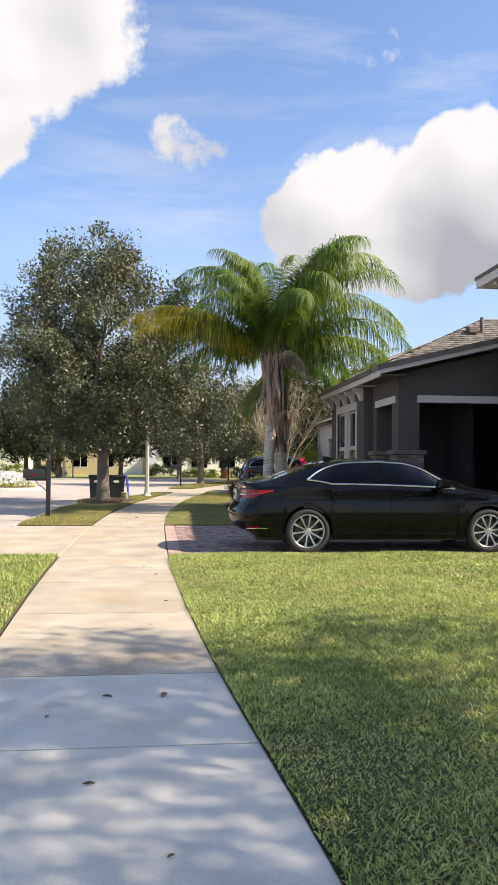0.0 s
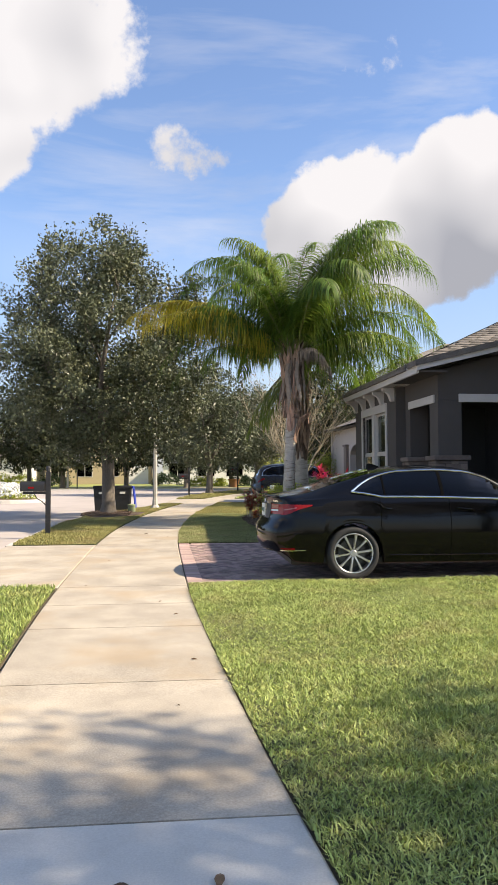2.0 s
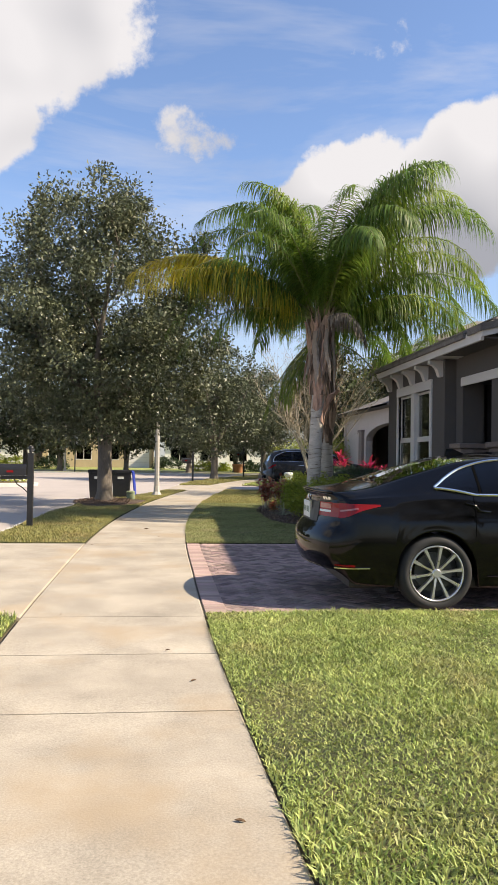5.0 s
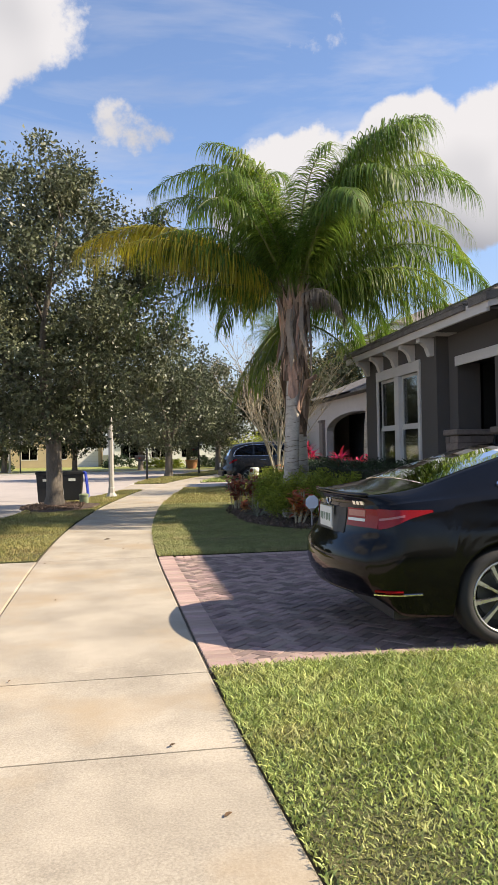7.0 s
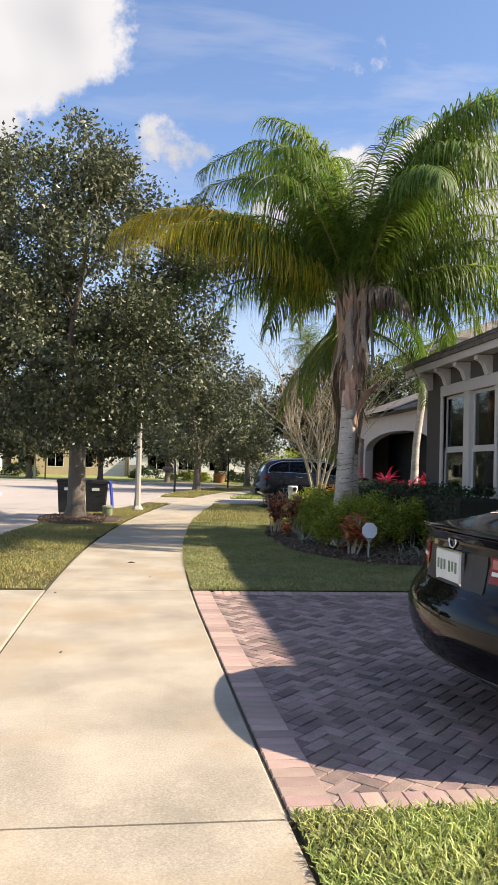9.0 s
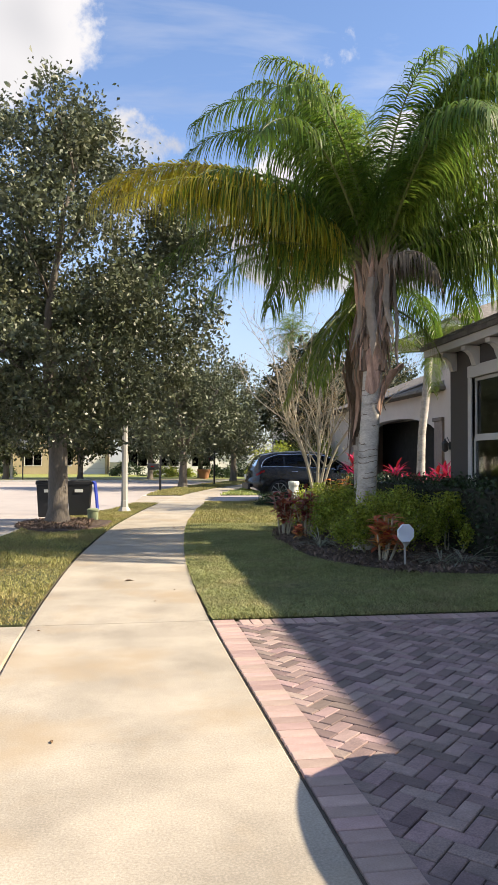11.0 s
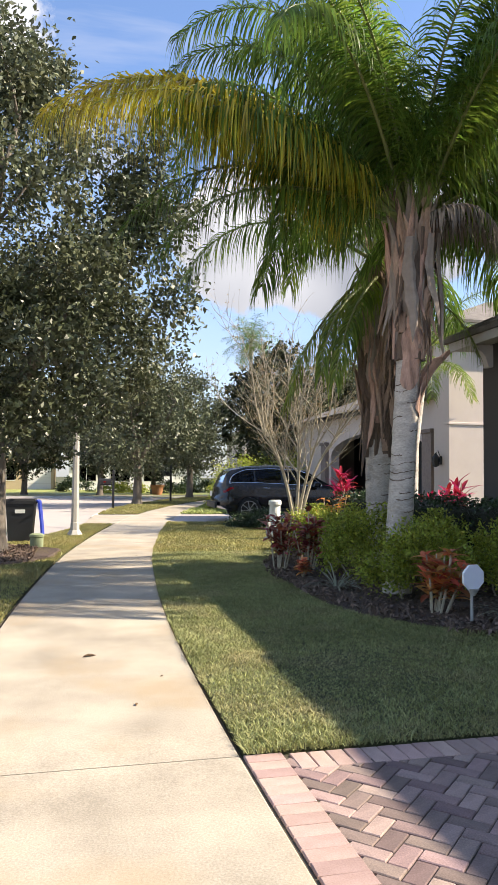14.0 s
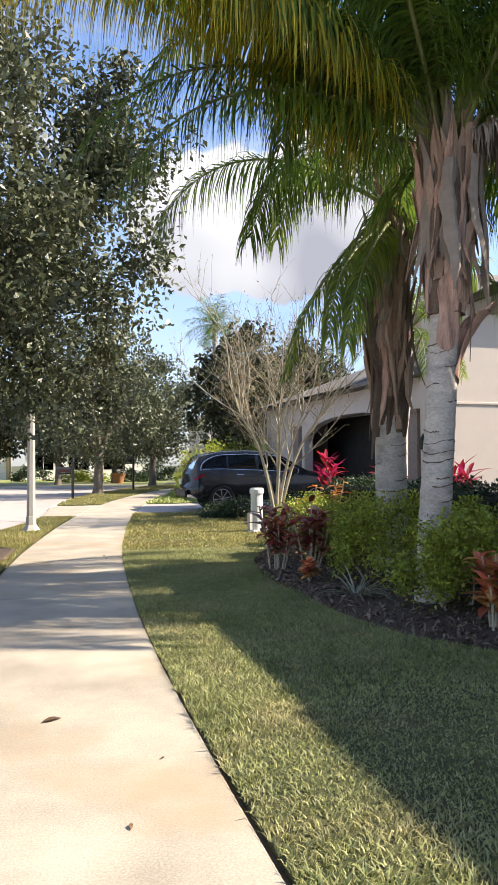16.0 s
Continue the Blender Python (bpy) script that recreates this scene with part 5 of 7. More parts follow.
def sedan():
    car = thing("car", "glossy black four-door sedan parked on the brick driveway", "car", (0.95, 11.95, 0.0))
    L = 4.92
    hubs = (1.14, 4.0)
    shape = CarShape(
        top=[(0, 1.05), (0.06, 1.065), (0.16, 1.075), (0.45, 1.10), (0.62, 1.135), (1.0, 1.28), (1.4, 1.395), (1.8, 1.455), (2.3, 1.475), (2.7, 1.45), (3.0, 1.38), (3.35, 1.22), (3.7, 1.055), (3.9, 1.01), (4.3, 0.95), (4.65, 0.87), (4.85, 0.76), (4.92, 0.66)],
        belt=[(0, 0.98), (0.5, 1.01), (1.1, 1.045), (2.0, 1.035), (3.3, 1.0), (3.8, 0.95), (4.4, 0.86), (4.92, 0.62)],
        wide=[(0, 0.76), (0.05, 0.80), (0.14, 0.85), (0.3, 0.895), (0.6, 0.92), (1.2, 0.935), (2.5, 0.93), (4.0, 0.93), (4.4, 0.9), (4.7, 0.8), (4.85, 0.68), (4.92, 0.55)],
        bottom=[(0, 0.36), (0.06, 0.31), (0.3, 0.24), (0.7, 0.21), (4.3, 0.2), (4.8, 0.22), (4.92, 0.3)],
        roof_in=[(0, 0.64), (0.15, 0.68), (0.5, 0.70), (0.8, 0.66), (1.4, 0.585), (2.3, 0.60), (2.9, 0.62), (3.5, 0.70), (3.9, 0.74), (4.4, 0.7), (4.8, 0.56), (4.92, 0.4)],
        hubs=hubs, arch=0.385, length=L, tail=TAIL_SEDAN)
    st = sorted(set([0, 0.02, 0.05, 0.09, 0.14, 0.2, 0.3, 0.4, 0.5, 0.6, 0.7] + [round(0.75 + i * 0.04, 3) for i in range(21)] + [1.6 + i * 0.1 for i in range(20)] + [round(3.6 + i * 0.04, 3) for i in range(21)] + [4.45, 4.55, 4.65, 4.75, 4.82, 4.87, 4.9, L]))
    body = body_mesh(shape, st, car, M["paint_black"])
    for h in hubs:
        for out in (-1, 1):
            wheel(car, (h, out * 0.915, 0.34), 0.345, 0.235, 10, out)
    lo = lambda x: 1.06 + 0.27 * max(0.0, (1.52 - x) / 0.37)
    arc = lambda x: max(1.07, min(1.93, 1.93 - 0.0 if 1.75 < x < 2.75 else (1.06 + 0.87 * math.sqrt(max(0, 1 - ((1.75 - x) / 0.62) ** 2)) if x <= 1.75 else 1.06 + 0.87 * math.sqrt(max(0, 1 - ((x - 2.75) / 0.72) ** 2)))))
    for side in (-1, 1):
        for a, b, nm in ((1.16, 1.56, "quarter_glass"), (1.59, 2.32, "rear_door_glass"), (2.37, 3.44, "front_door_glass")):
            glass_band(shape, a, b, lo, lambda x: max(arc(x), lo(x) + 0.004), car, nm, side)
        g = Geo()
        xs = [1.145 + (3.465 - 1.145) * i / 44 for i in range(45)]
        loop = [shape.at(x, lo(x) - 0.015, side, 0.012) for x in xs] + [shape.at(x, max(arc(x), lo(x)) + 0.02, side, 0.012) for x in reversed(xs)]
        loop.append(loop[0])
        g.tube(loop, 0.013, 6)
        part("window_trim", g, M["chrome"], car, "bright chrome window surround")
        for x0, x1, nm in ((2.325, 2.365, "pillar_trim"), (1.565, 1.585, "pillar_trim")):
            surface_panel(shape, lambda t: x0 + (x1 - x0) * t, lambda t: (1.06, 1.9), 2, car, nm, M["gap_black"], 0.009, side)
        # door gaps and handles
        for x, v0, v1 in ((1.5, 0.1, 1.0), (2.42, 0.05, 1.0), (3.5, 0.05, 0.95)):
            if x == 1.5:
                v0 = 0.35
            g = Geo().tube([shape.at(x + 0.008 * math.sin(k * 0.4), v0 + (v1 - v0) * k / 8, side, 0.001) for k in range(9)], 0.004, 5)
            part("door_gap", g, M["gap_black"], car)
        for x in (1.42, 2.52):
            g = Geo()
            g.tube([shape.at(x + 0.22 * k / 6, 0.86 - 0.004 * k, side, 0.006 + 0.028 * math.sin(math.pi * k / 6)) for k in range(7)], [0.012] * 7, 8)
            part("door_handle", g, M["paint_black"], car)
        # mirror
        p = shape.at(3.22, 1.02, side, 0.0)
        m = Geo().loft([[(p.x + dx, p.y + side * (0.05 + w) , p.z + 0.06 + dz) for dx, dz in ((-s, -s * 0.6), (s, -s * 0.6), (s * 1.1, s * 0.5), (-s * 0.6, s * 0.75))] for w, s in ((0.0, 0.05), (0.05, 0.1), (0.15, 0.1), (0.2, 0.06))])
        part("mirror", m, M["paint_black"], car, smooth=False)
        part("side_sill_trim", Geo().tube([shape.at(1.62 + (3.5 - 1.62) * k / 12, 0.13, side, 0.004) for k in range(13)], 0.005, 5), M["paint_black"], car)
        # tail lamp wrapping the corner, with its part on the boot lid
        lamp = surface_panel(shape, lambda t: 0.62 * t, lambda t: (shape.v_of(0.62 * t, 0.825 + 0.12 * t ** 1.3), shape.v_of(0.62 * t, 0.965 - 0.005 * t)), 18, car, "tail_lamp", M["red_lens"], 0.008, side, "red tail lamp")
        surface_panel(shape, lambda t: 0.02 + 0.36 * t, lambda t: (shape.v_of(0.02 + 0.36 * t, 0.885 + 0.03 * t), shape.v_of(0.02 + 0.36 * t, 0.90 + 0.03 * t)), 10, lamp, "lamp_strip", M["pink_lens"], 0.0135, side)
        ya, yb = (0.40, 0.745)
        lid = part("tail_lamp", tail_panel(TAIL_SEDAN, side * ya, side * yb, 0.83, 0.96, 0.007, 8), M["red_lens"], car, "red tail lamp")
        part("lamp_strip", tail_panel(TAIL_SEDAN, side * 0.42, side * 0.62, 0.87, 0.89, 0.012, 5, 1), M["plate"], lid, "pale reversing strip")
        part("lamp_glow", tail_panel(TAIL_SEDAN, side * 0.42, side * 0.62, 0.905, 0.95, 0.0115, 5, 1), M["pink_lens"], lid)
        # lower rear chrome blade and reflector
        part("bumper_blade", Geo().tube([shape.at(0.02 + 0.5 * k / 10, shape.v_of(0.02 + 0.5 * k / 10, 0.375 + 0.01 * k / 10), side, 0.008) for k in range(11)], 0.008, 6), M["chrome"], car)
        part("reflector", Geo().tube([shape.at(0.04 + 0.3 * k / 8, shape.v_of(0.04 + 0.3 * k / 8, 0.400), side, 0.004) for k in range(9)], 0.009, 6), M["red_lens"], car)
        # headlamp
        surface_panel(shape, lambda t: 4.5 + 0.36 * t, lambda t: (0.72, 0.95), 8, car, "head_lamp", M["alloy"], 0.008, side)
    end_glass(shape, 0.66, 1.52, car, "rear_window")
    end_glass(shape, 2.86, 3.62, car, "windscreen")
    # tail panel
    part("spoiler_lip", Geo().tube([(tail_x(y, 1.05, TAIL_SEDAN) + 0.012, y, 1.072 - 0.02 * abs(y)) for y in [-0.66 + 1.32 * k / 16 for k in range(17)]], 0.014, 8), M["paint_black"], car, smooth=True)
    part("number_recess", tail_panel(TAIL_SEDAN, -0.37, 0.37, 0.755, 0.955, 0.003, 6, 3), M["plastic"], car)
    xp = tail_x(0, 0.87, TAIL_SEDAN)
    plate = part("licence_plate", Geo().box(xp - 0.026, -0.155, 0.785, xp - 0.012, 0.155, 0.945, 0.004), M["plate"], car, "pale licence plate with green marks")
    for k in range(6):
        y = -0.115 + k * 0.043 + (0.0 if k < 3 else 0.02)
        part("plate_mark", Geo().box(xp - 0.0285, y - 0.011, 0.835 + 0.006 * (k % 2), xp - 0.0255, y + 0.011, 0.895), M["plate_ink"], plate)
    part("plate_frame", Geo().box(xp - 0.018, -0.168, 0.772, xp, 0.168, 0.958, 0.004), M["chrome"], plate)
    part("boot_badge", Geo().tube([(tail_x(0, 1.0, TAIL_SEDAN) - 0.006, 0.045 * math.cos(a), 1.0 + 0.036 * math.sin(a)) for a in [2 * math.pi * i / 18 for i in range(19)]], 0.006, 6), M["chrome"], car)
    for k in range(3):
        y = -0.47 - k * 0.045
        part("model_mark", tail_panel(TAIL_SEDAN, y, y - 0.032, 0.985, 1.012, 0.006, 2, 1), M["chrome"], car, "small chrome bar")
    part("underbody", Geo().box(0.35, -0.8, 0.19, 4.6, 0.8, 0.3, 0.02), M["plastic"], car)
    part("antenna_fin", Geo().loft([[(1.55, -0.02, 1.41), (1.75, -0.02, 1.44), (1.75, 0.02, 1.44), (1.55, 0.02, 1.41)], [(1.56, -0.008, 1.49), (1.63, -0.008, 1.49), (1.63, 0.008, 1.49), (1.56, 0.008, 1.49)]]), M["paint_black"], car)
    return car


sedan()


def suv():
    car = thing("car", "dark grey sport utility car parked in the neighbouring driveway", "car", (3.35, 36.0, 0.0))
    L = 5.05
    hubs = (1.05, 3.98)
    shape = CarShape(
        top=[(0, 1.05), (0.06, 1.25), (0.25, 1.5), (0.5, 1.66), (0.9, 1.73), (1.8, 1.77), (2.6, 1.74), (3.0, 1.64), (3.5, 1.34), (3.75, 1.2), (4.2, 1.13), (4.6, 1.04), (4.9, 0.9), (5.05, 0.75)],
        belt=[(0, 0.98), (0.5, 1.2), (1.1, 1.2), (2.5, 1.14), (3.5, 1.08), (4.0, 1.0), (4.6, 0.9), (5.05, 0.7)],
        wide=[(0, 0.72), (0.05, 0.82), (0.16, 0.9), (0.4, 0.96), (1.2, 0.98), (4.0, 0.98), (4.5, 0.94), (4.8, 0.84), (5.05, 0.62)],
        bottom=[(0, 0.5), (0.08, 0.4), (0.5, 0.32), (4.4, 0.3), (4.9, 0.3), (5.05, 0.4)],
        roof_in=[(0, 0.6), (0.25, 0.62), (0.6, 0.64), (1.5, 0.68), (2.6, 0.68), (3.0, 0.7), (3.6, 0.78), (4.2, 0.78), (4.8, 0.65), (5.05, 0.5)],
        hubs=hubs, arch=0.42, length=L, tail=TAIL_SUV)
    st = sorted(set([0, 0.03, 0.08, 0.15, 0.25, 0.35, 0.45, 0.55, 0.6] + [round(0.62 + i * 0.045, 3) for i in range(20)] + [1.6 + i * 0.12 for i in range(16)] + [round(3.55 + i * 0.045, 3) for i in range(20)] + [4.5, 4.6, 4.7, 4.8, 4.9, 5.0, L]))
    body_mesh(shape, st, car, M["paint_grey"])
    for h in hubs:
        for out in (-1, 1):
            wheel(car, (h, out * 0.955, 0.37), 0.375, 0.25, 8, out)
    arc = lambda x: max(1.09, min(1.88, 1.08 + 0.8 * math.sqrt(max(0, 1 - ((1.15 - x) / 0.75) ** 2)) if x < 1.15 else (1.88 if x < 2.7 else 1.08 + 0.8 * math.sqrt(max(0, 1 - ((x - 2.7) / 0.85) ** 2)))))
    for side in (-1, 1):
        for a, b, nm in ((0.45, 1.22, "quarter_glass"), (1.27, 2.1, "rear_door_glass"), (2.2, 3.4, "front_door_glass")):
            glass_band(shape, a, b, lambda x: 1.07, arc, car, nm, side)
        xs = [0.42 + (3.45 - 0.42) * i / 40 for i in range(41)]
        loop = [shape.at(x, 1.05, side, 0.012) for x in xs] + [shape.at(x, arc(x) + 0.025, side, 0.012) for x in reversed(xs)]
        part("window_trim", Geo().tube(loop + [loop[0]], 0.010, 6), M["chrome"], car, "bright chrome window surround")
        part("roof_rail", Geo().tube([shape.at(0.8 + 1.9 * k / 10, 2.15, side, 0.03 if 0 < k < 10 else 0.0) for k in range(11)], 0.016, 6), M["alloy"], car)
        surface_panel(shape, lambda t: 0.04 + 0.5 * t, lambda t: (0.80, 0.93 - 0.06 * t), 8, car, "tail_lamp", M["red_lens"], 0.008, side, "dark red tail lamp")
        surface_panel(shape, lambda t: 1.5 + 2.0 * t, lambda t: (0.0, 0.12), 6, car, "side_cladding", M["plastic"], 0.01, side)
        for x in (1.5, 2.3):
            part("door_handle", Geo().tube([shape.at(x + 0.22 * k / 6, 0.85, side, 0.006 + 0.03 * math.sin(math.pi * k / 6)) for k in range(7)], 0.013, 6), M["chrome"], car)
        p = shape.at(3.2, 1.05, side)
        part("mirror", Geo().loft([[(p.x + dx, p.y + side * (0.05 + w), p.z + 0.06 + dz) for dx, dz in ((-s, -s * 0.7), (s, -s * 0.7), (s, s * 0.7), (-s * 0.7, s * 0.8))] for w, s in ((0.0, 0.05), (0.05, 0.12), (0.18, 0.11), (0.22, 0.07))]), M["paint_grey"], car)
    end_glass(shape, 0.08, 0.46, car, "rear_window")
    end_glass(shape, 2.95, 3.68, car, "windscreen")
    part("bumper", Geo().box(-0.02, -0.7, 0.42, 0.05, 0.7, 0.62, 0.02), M["plastic"], car)
    part("licence_plate", Geo().box(-0.02, -0.16, 0.78, 0.0, 0.16, 0.94, 0.004), M["plate"], car)
    return car


suv()

# ---- palms in the bed ----
def queen_palm(label, base, bends, radii, crown, fronds, boots_from, boots_to, seed, pink=False):
    random.seed(seed)
    palm = thing("palm_tree", label, "palm tree", base)
    pts = [Vector(p) for p in bends]
    g = Geo()
    ringed_trunk(g, pts, radii)
    part("trunk", g, M["palm_bark"], palm, smooth=True)
    random.seed(seed + 40)

    def axis(z):
        for a, b in zip(pts, pts[1:]):
            if a.z <= z <= b.z:
                return a.lerp(b, (z - a.z) / (b.z - a.z))
        return pts[-1] + Vector((0, 0, z - pts[-1].z))

    # dark leaf scars round the bare trunk
    z = 0.25
    while z < boots_from - 0.05:
        c = axis(z)
        r = float(np.interp(z, [q.z for q in pts], radii)) * 1.005
        a0, span = random.uniform(0, 6.28), random.uniform(0.8, 4.5)
        ring = [(c.x + r * math.cos(a0 + span * k / 16), c.y + r * math.sin(a0 + span * k / 16), z + 0.02 * math.sin(a0 + span * k / 8) + random.uniform(-0.006, 0.006)) for k in range(17)]
        part("leaf_scar", Geo().tube(ring, [0.002 + 0.006 * random.uniform(0.0, 1) for _ in ring], 5), M["sheath_dark"], palm)
        z += random.uniform(0.05, 0.16)
    # fibrous core of old leaf bases
    zs = [boots_from + (boots_to + 0.3 - boots_from) * i / 14 for i in range(15)]
    g = Geo()
    rings = []
    for i, z in enumerate(zs):
        c = axis(z)
        r = radii[-1] * (0.96 + 0.22 * math.sin(math.pi * min(1, 0.1 + i / 14))) * (1 if i < 12 else 1 - 0.2 * (i - 11))
        rings.append([(c.x + r * (1 + 0.14 * math.sin(5 * a + z * 6) + random.uniform(-0.1, 0.1)) * math.cos(a), c.y + r * (1 + 0.14 * math.cos(4 * a - z * 5) + random.uniform(-0.1, 0.1)) * math.sin(a), z) for a in [2 * math.pi * j / 18 for j in range(18)]])
    g.loft(rings)
    part("fibre_sleeve", g, M["sheath_dark"], palm)
    for i in range(84):
        a = random.uniform(0, 2 * math.pi)
        z0 = random.uniform(boots_from, boots_to - 0.5)
        z1 = z0 + random.uniform(0.6, 1.6)
        c0, c1 = axis(z0), axis(min(z1, boots_to))
        o = Vector((math.cos(a), math.sin(a), 0))
        r = radii[-1] * 1.22
        g = Geo()
        if i % 3:
            sheath_strip(g, c0 + o * r, c1 + o * r * 1.15 + Vector((0, 0, z1 - min(z1, boots_to))), o, random.uniform(0.03, 0.085), flare=random.uniform(0.02, 0.16))
        else:
            sheath_strip(g, c1 + o * r * 1.1, c0 + o * r * 1.15 - Vector((0, 0, random.uniform(0.0, 0.5))), o, random.uniform(0.015, 0.05), flare=random.uniform(0.02, 0.18))
        part("leaf_base", g, M[random.choice(("sheath", "sheath", "sheath_pink", "sheath_dark", "sheath_dark", "frond_dead"))], palm)
    if pink:
        # a torn sheath that curls away from the trunk, pink inside
        for a0, z0, tall, span, curl_out in ((-0.25, 2.2, 0.66, 1.0, 1.9), (-1.9, 2.5, 0.6, 0.7, 0.4)):
            rings = []
            for i in range(11):
                u = i / 10
                row = []
                for k in range(13):
                    v = -1 + k / 6
                    an = a0 + v * span * (1.0 - 0.1 * u) + 0.12 * math.sin(3 * u)
                    r = radii[-1] * (0.98 + curl_out * u ** 1.8 * (1 - 0.35 * v * v)) + 0.008 * math.sin(7 * v + 9 * u)
                    z = z0 + tall * u * (1 - 0.22 * v * v) + 0.03 * math.sin(11 * v + a0) * u - (0.10 * (1 - v * v) if i == 0 else 0)
                    row.append(axis(z) + Vector((r * math.cos(an), r * math.sin(an), z - axis(z).z)))
                rings.append(row + [p - Vector((math.cos(a0), math.sin(a0), 0)) * 0.009 for p in reversed(row)])
            part("leaf_base", Geo().loft(rings), M["sheath_pink"], palm, "torn pinkish leaf base")
        random.seed(seed + 80)
        for a, zt, zb in ((-0.55, 4.2, 2.75), (-2.0, 4.1, 2.9), (-1.2, 4.15, 3.1)):
            o = Vector((math.cos(a), math.sin(a), 0))
            g = Geo()
            sheath_strip(g, axis(zt) + o * 0.33, axis(zb) + o * 0.36, o, 0.06, flare=0.05)
            part("leaf_base", g, M["frond_dead"], palm, "long grey hanging leaf base")
    palm_fronds(palm, fronds, crown)
    return palm


A = "frond"
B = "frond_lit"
FRONDS_A = [
    # azimuth, elevation, length, droop, leaflet, hang, leaflet pairs
    (186, 37, 4.6, 1.38, 1.15, 5.5, 240, "frond_yellow"), (181, 39, 4.3, 1.45, 1.1, 5.5, 190, "frond_yellow"), (193, 33, 4.25, 1.32, 1.02, 5.5, 190, "frond_yellow"), (190, 40, 3.3, 1.5, 1.0, 5.2, 130, A), (184, 46, 3.8, 1.95, 0.90, 5.0, 150, A),
    (172, 26, 3.75, 1.72, 0.86, 5.2, 150, A), (183, 14, 3.45, 1.60, 0.80, 5.2, 130, A),
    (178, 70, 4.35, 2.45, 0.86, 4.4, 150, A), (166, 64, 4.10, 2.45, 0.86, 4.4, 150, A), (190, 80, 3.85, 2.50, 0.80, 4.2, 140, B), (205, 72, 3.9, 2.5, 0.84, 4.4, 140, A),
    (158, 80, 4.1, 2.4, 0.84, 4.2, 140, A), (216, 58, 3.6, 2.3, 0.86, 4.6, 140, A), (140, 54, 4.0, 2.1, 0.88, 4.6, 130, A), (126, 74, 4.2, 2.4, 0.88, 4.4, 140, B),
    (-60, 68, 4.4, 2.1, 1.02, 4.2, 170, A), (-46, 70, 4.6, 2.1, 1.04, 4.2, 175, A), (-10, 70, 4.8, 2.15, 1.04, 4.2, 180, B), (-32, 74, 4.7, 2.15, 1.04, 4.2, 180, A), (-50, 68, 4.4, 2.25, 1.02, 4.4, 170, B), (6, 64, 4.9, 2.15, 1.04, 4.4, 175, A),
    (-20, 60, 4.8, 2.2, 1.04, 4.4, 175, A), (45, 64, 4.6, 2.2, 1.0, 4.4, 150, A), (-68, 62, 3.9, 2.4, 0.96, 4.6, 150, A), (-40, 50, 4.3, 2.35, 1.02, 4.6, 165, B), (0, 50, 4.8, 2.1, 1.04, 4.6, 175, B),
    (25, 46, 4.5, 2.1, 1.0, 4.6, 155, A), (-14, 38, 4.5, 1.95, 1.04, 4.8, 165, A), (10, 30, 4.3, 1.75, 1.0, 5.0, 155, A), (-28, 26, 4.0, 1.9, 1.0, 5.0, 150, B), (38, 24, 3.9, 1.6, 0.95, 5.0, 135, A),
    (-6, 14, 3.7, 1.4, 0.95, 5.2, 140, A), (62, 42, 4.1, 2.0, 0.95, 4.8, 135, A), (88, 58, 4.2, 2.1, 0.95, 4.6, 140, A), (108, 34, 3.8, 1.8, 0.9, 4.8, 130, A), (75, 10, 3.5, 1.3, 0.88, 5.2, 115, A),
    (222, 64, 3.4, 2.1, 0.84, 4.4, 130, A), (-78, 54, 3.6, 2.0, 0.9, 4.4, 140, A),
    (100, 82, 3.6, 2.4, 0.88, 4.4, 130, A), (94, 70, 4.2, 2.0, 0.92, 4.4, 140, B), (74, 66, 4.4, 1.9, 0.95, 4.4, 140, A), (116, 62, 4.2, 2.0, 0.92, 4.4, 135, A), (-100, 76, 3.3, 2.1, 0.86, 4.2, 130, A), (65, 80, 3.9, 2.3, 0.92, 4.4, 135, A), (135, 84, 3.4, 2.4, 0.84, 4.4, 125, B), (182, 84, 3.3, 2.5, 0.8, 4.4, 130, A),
    (-46, 24, 1.2, 2.6, 0.5, 5.6, 90, "frond_dead"), (-20, 12, 1.2, 2.4, 0.52, 5.6, 85, "frond_dead"),
]
queen_palm("tall queen palm with a dense drooping crown and ragged leaf bases", (2.70, 20.5, 0.0),
           [(0, 0, -0.1), (0, 0, 0.0), (0.02, -0.03, 0.8), (0.05, -0.1, 1.8), (0.09, -0.16, 2.9), (0.1, -0.2, 4.15)], [0.19, 0.175, 0.15, 0.14, 0.14, 0.16],
           (0.12, -0.2, 4.3), FRONDS_A, 2.75, 4.25, 3, pink=True)
FRONDS_B = [
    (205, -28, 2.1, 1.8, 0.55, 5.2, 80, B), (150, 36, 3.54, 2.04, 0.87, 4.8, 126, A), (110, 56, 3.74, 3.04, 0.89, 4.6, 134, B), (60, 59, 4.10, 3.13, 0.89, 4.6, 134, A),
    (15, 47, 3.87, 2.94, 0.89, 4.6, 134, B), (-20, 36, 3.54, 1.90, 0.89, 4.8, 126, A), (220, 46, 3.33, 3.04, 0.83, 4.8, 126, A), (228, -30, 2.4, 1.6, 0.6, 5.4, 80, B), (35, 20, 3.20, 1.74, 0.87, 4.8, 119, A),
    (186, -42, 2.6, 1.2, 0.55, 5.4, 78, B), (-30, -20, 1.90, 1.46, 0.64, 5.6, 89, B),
]
queen_palm("second queen palm with a shaded trunk and hanging dry leaf bases", (3.5, 22.8, 0.0),
           [(0, 0, -0.1), (0, 0, 0.0), (-0.02, 0.0, 0.8), (-0.08, -0.1, 1.8), (-0.12, -0.2, 2.4), (-0.2, -0.35, 4.3)], [0.23, 0.215, 0.20, 0.19, 0.18, 0.18],
           (-0.2, -0.4, 4.4), FRONDS_B, 1.7, 4.4, 5)

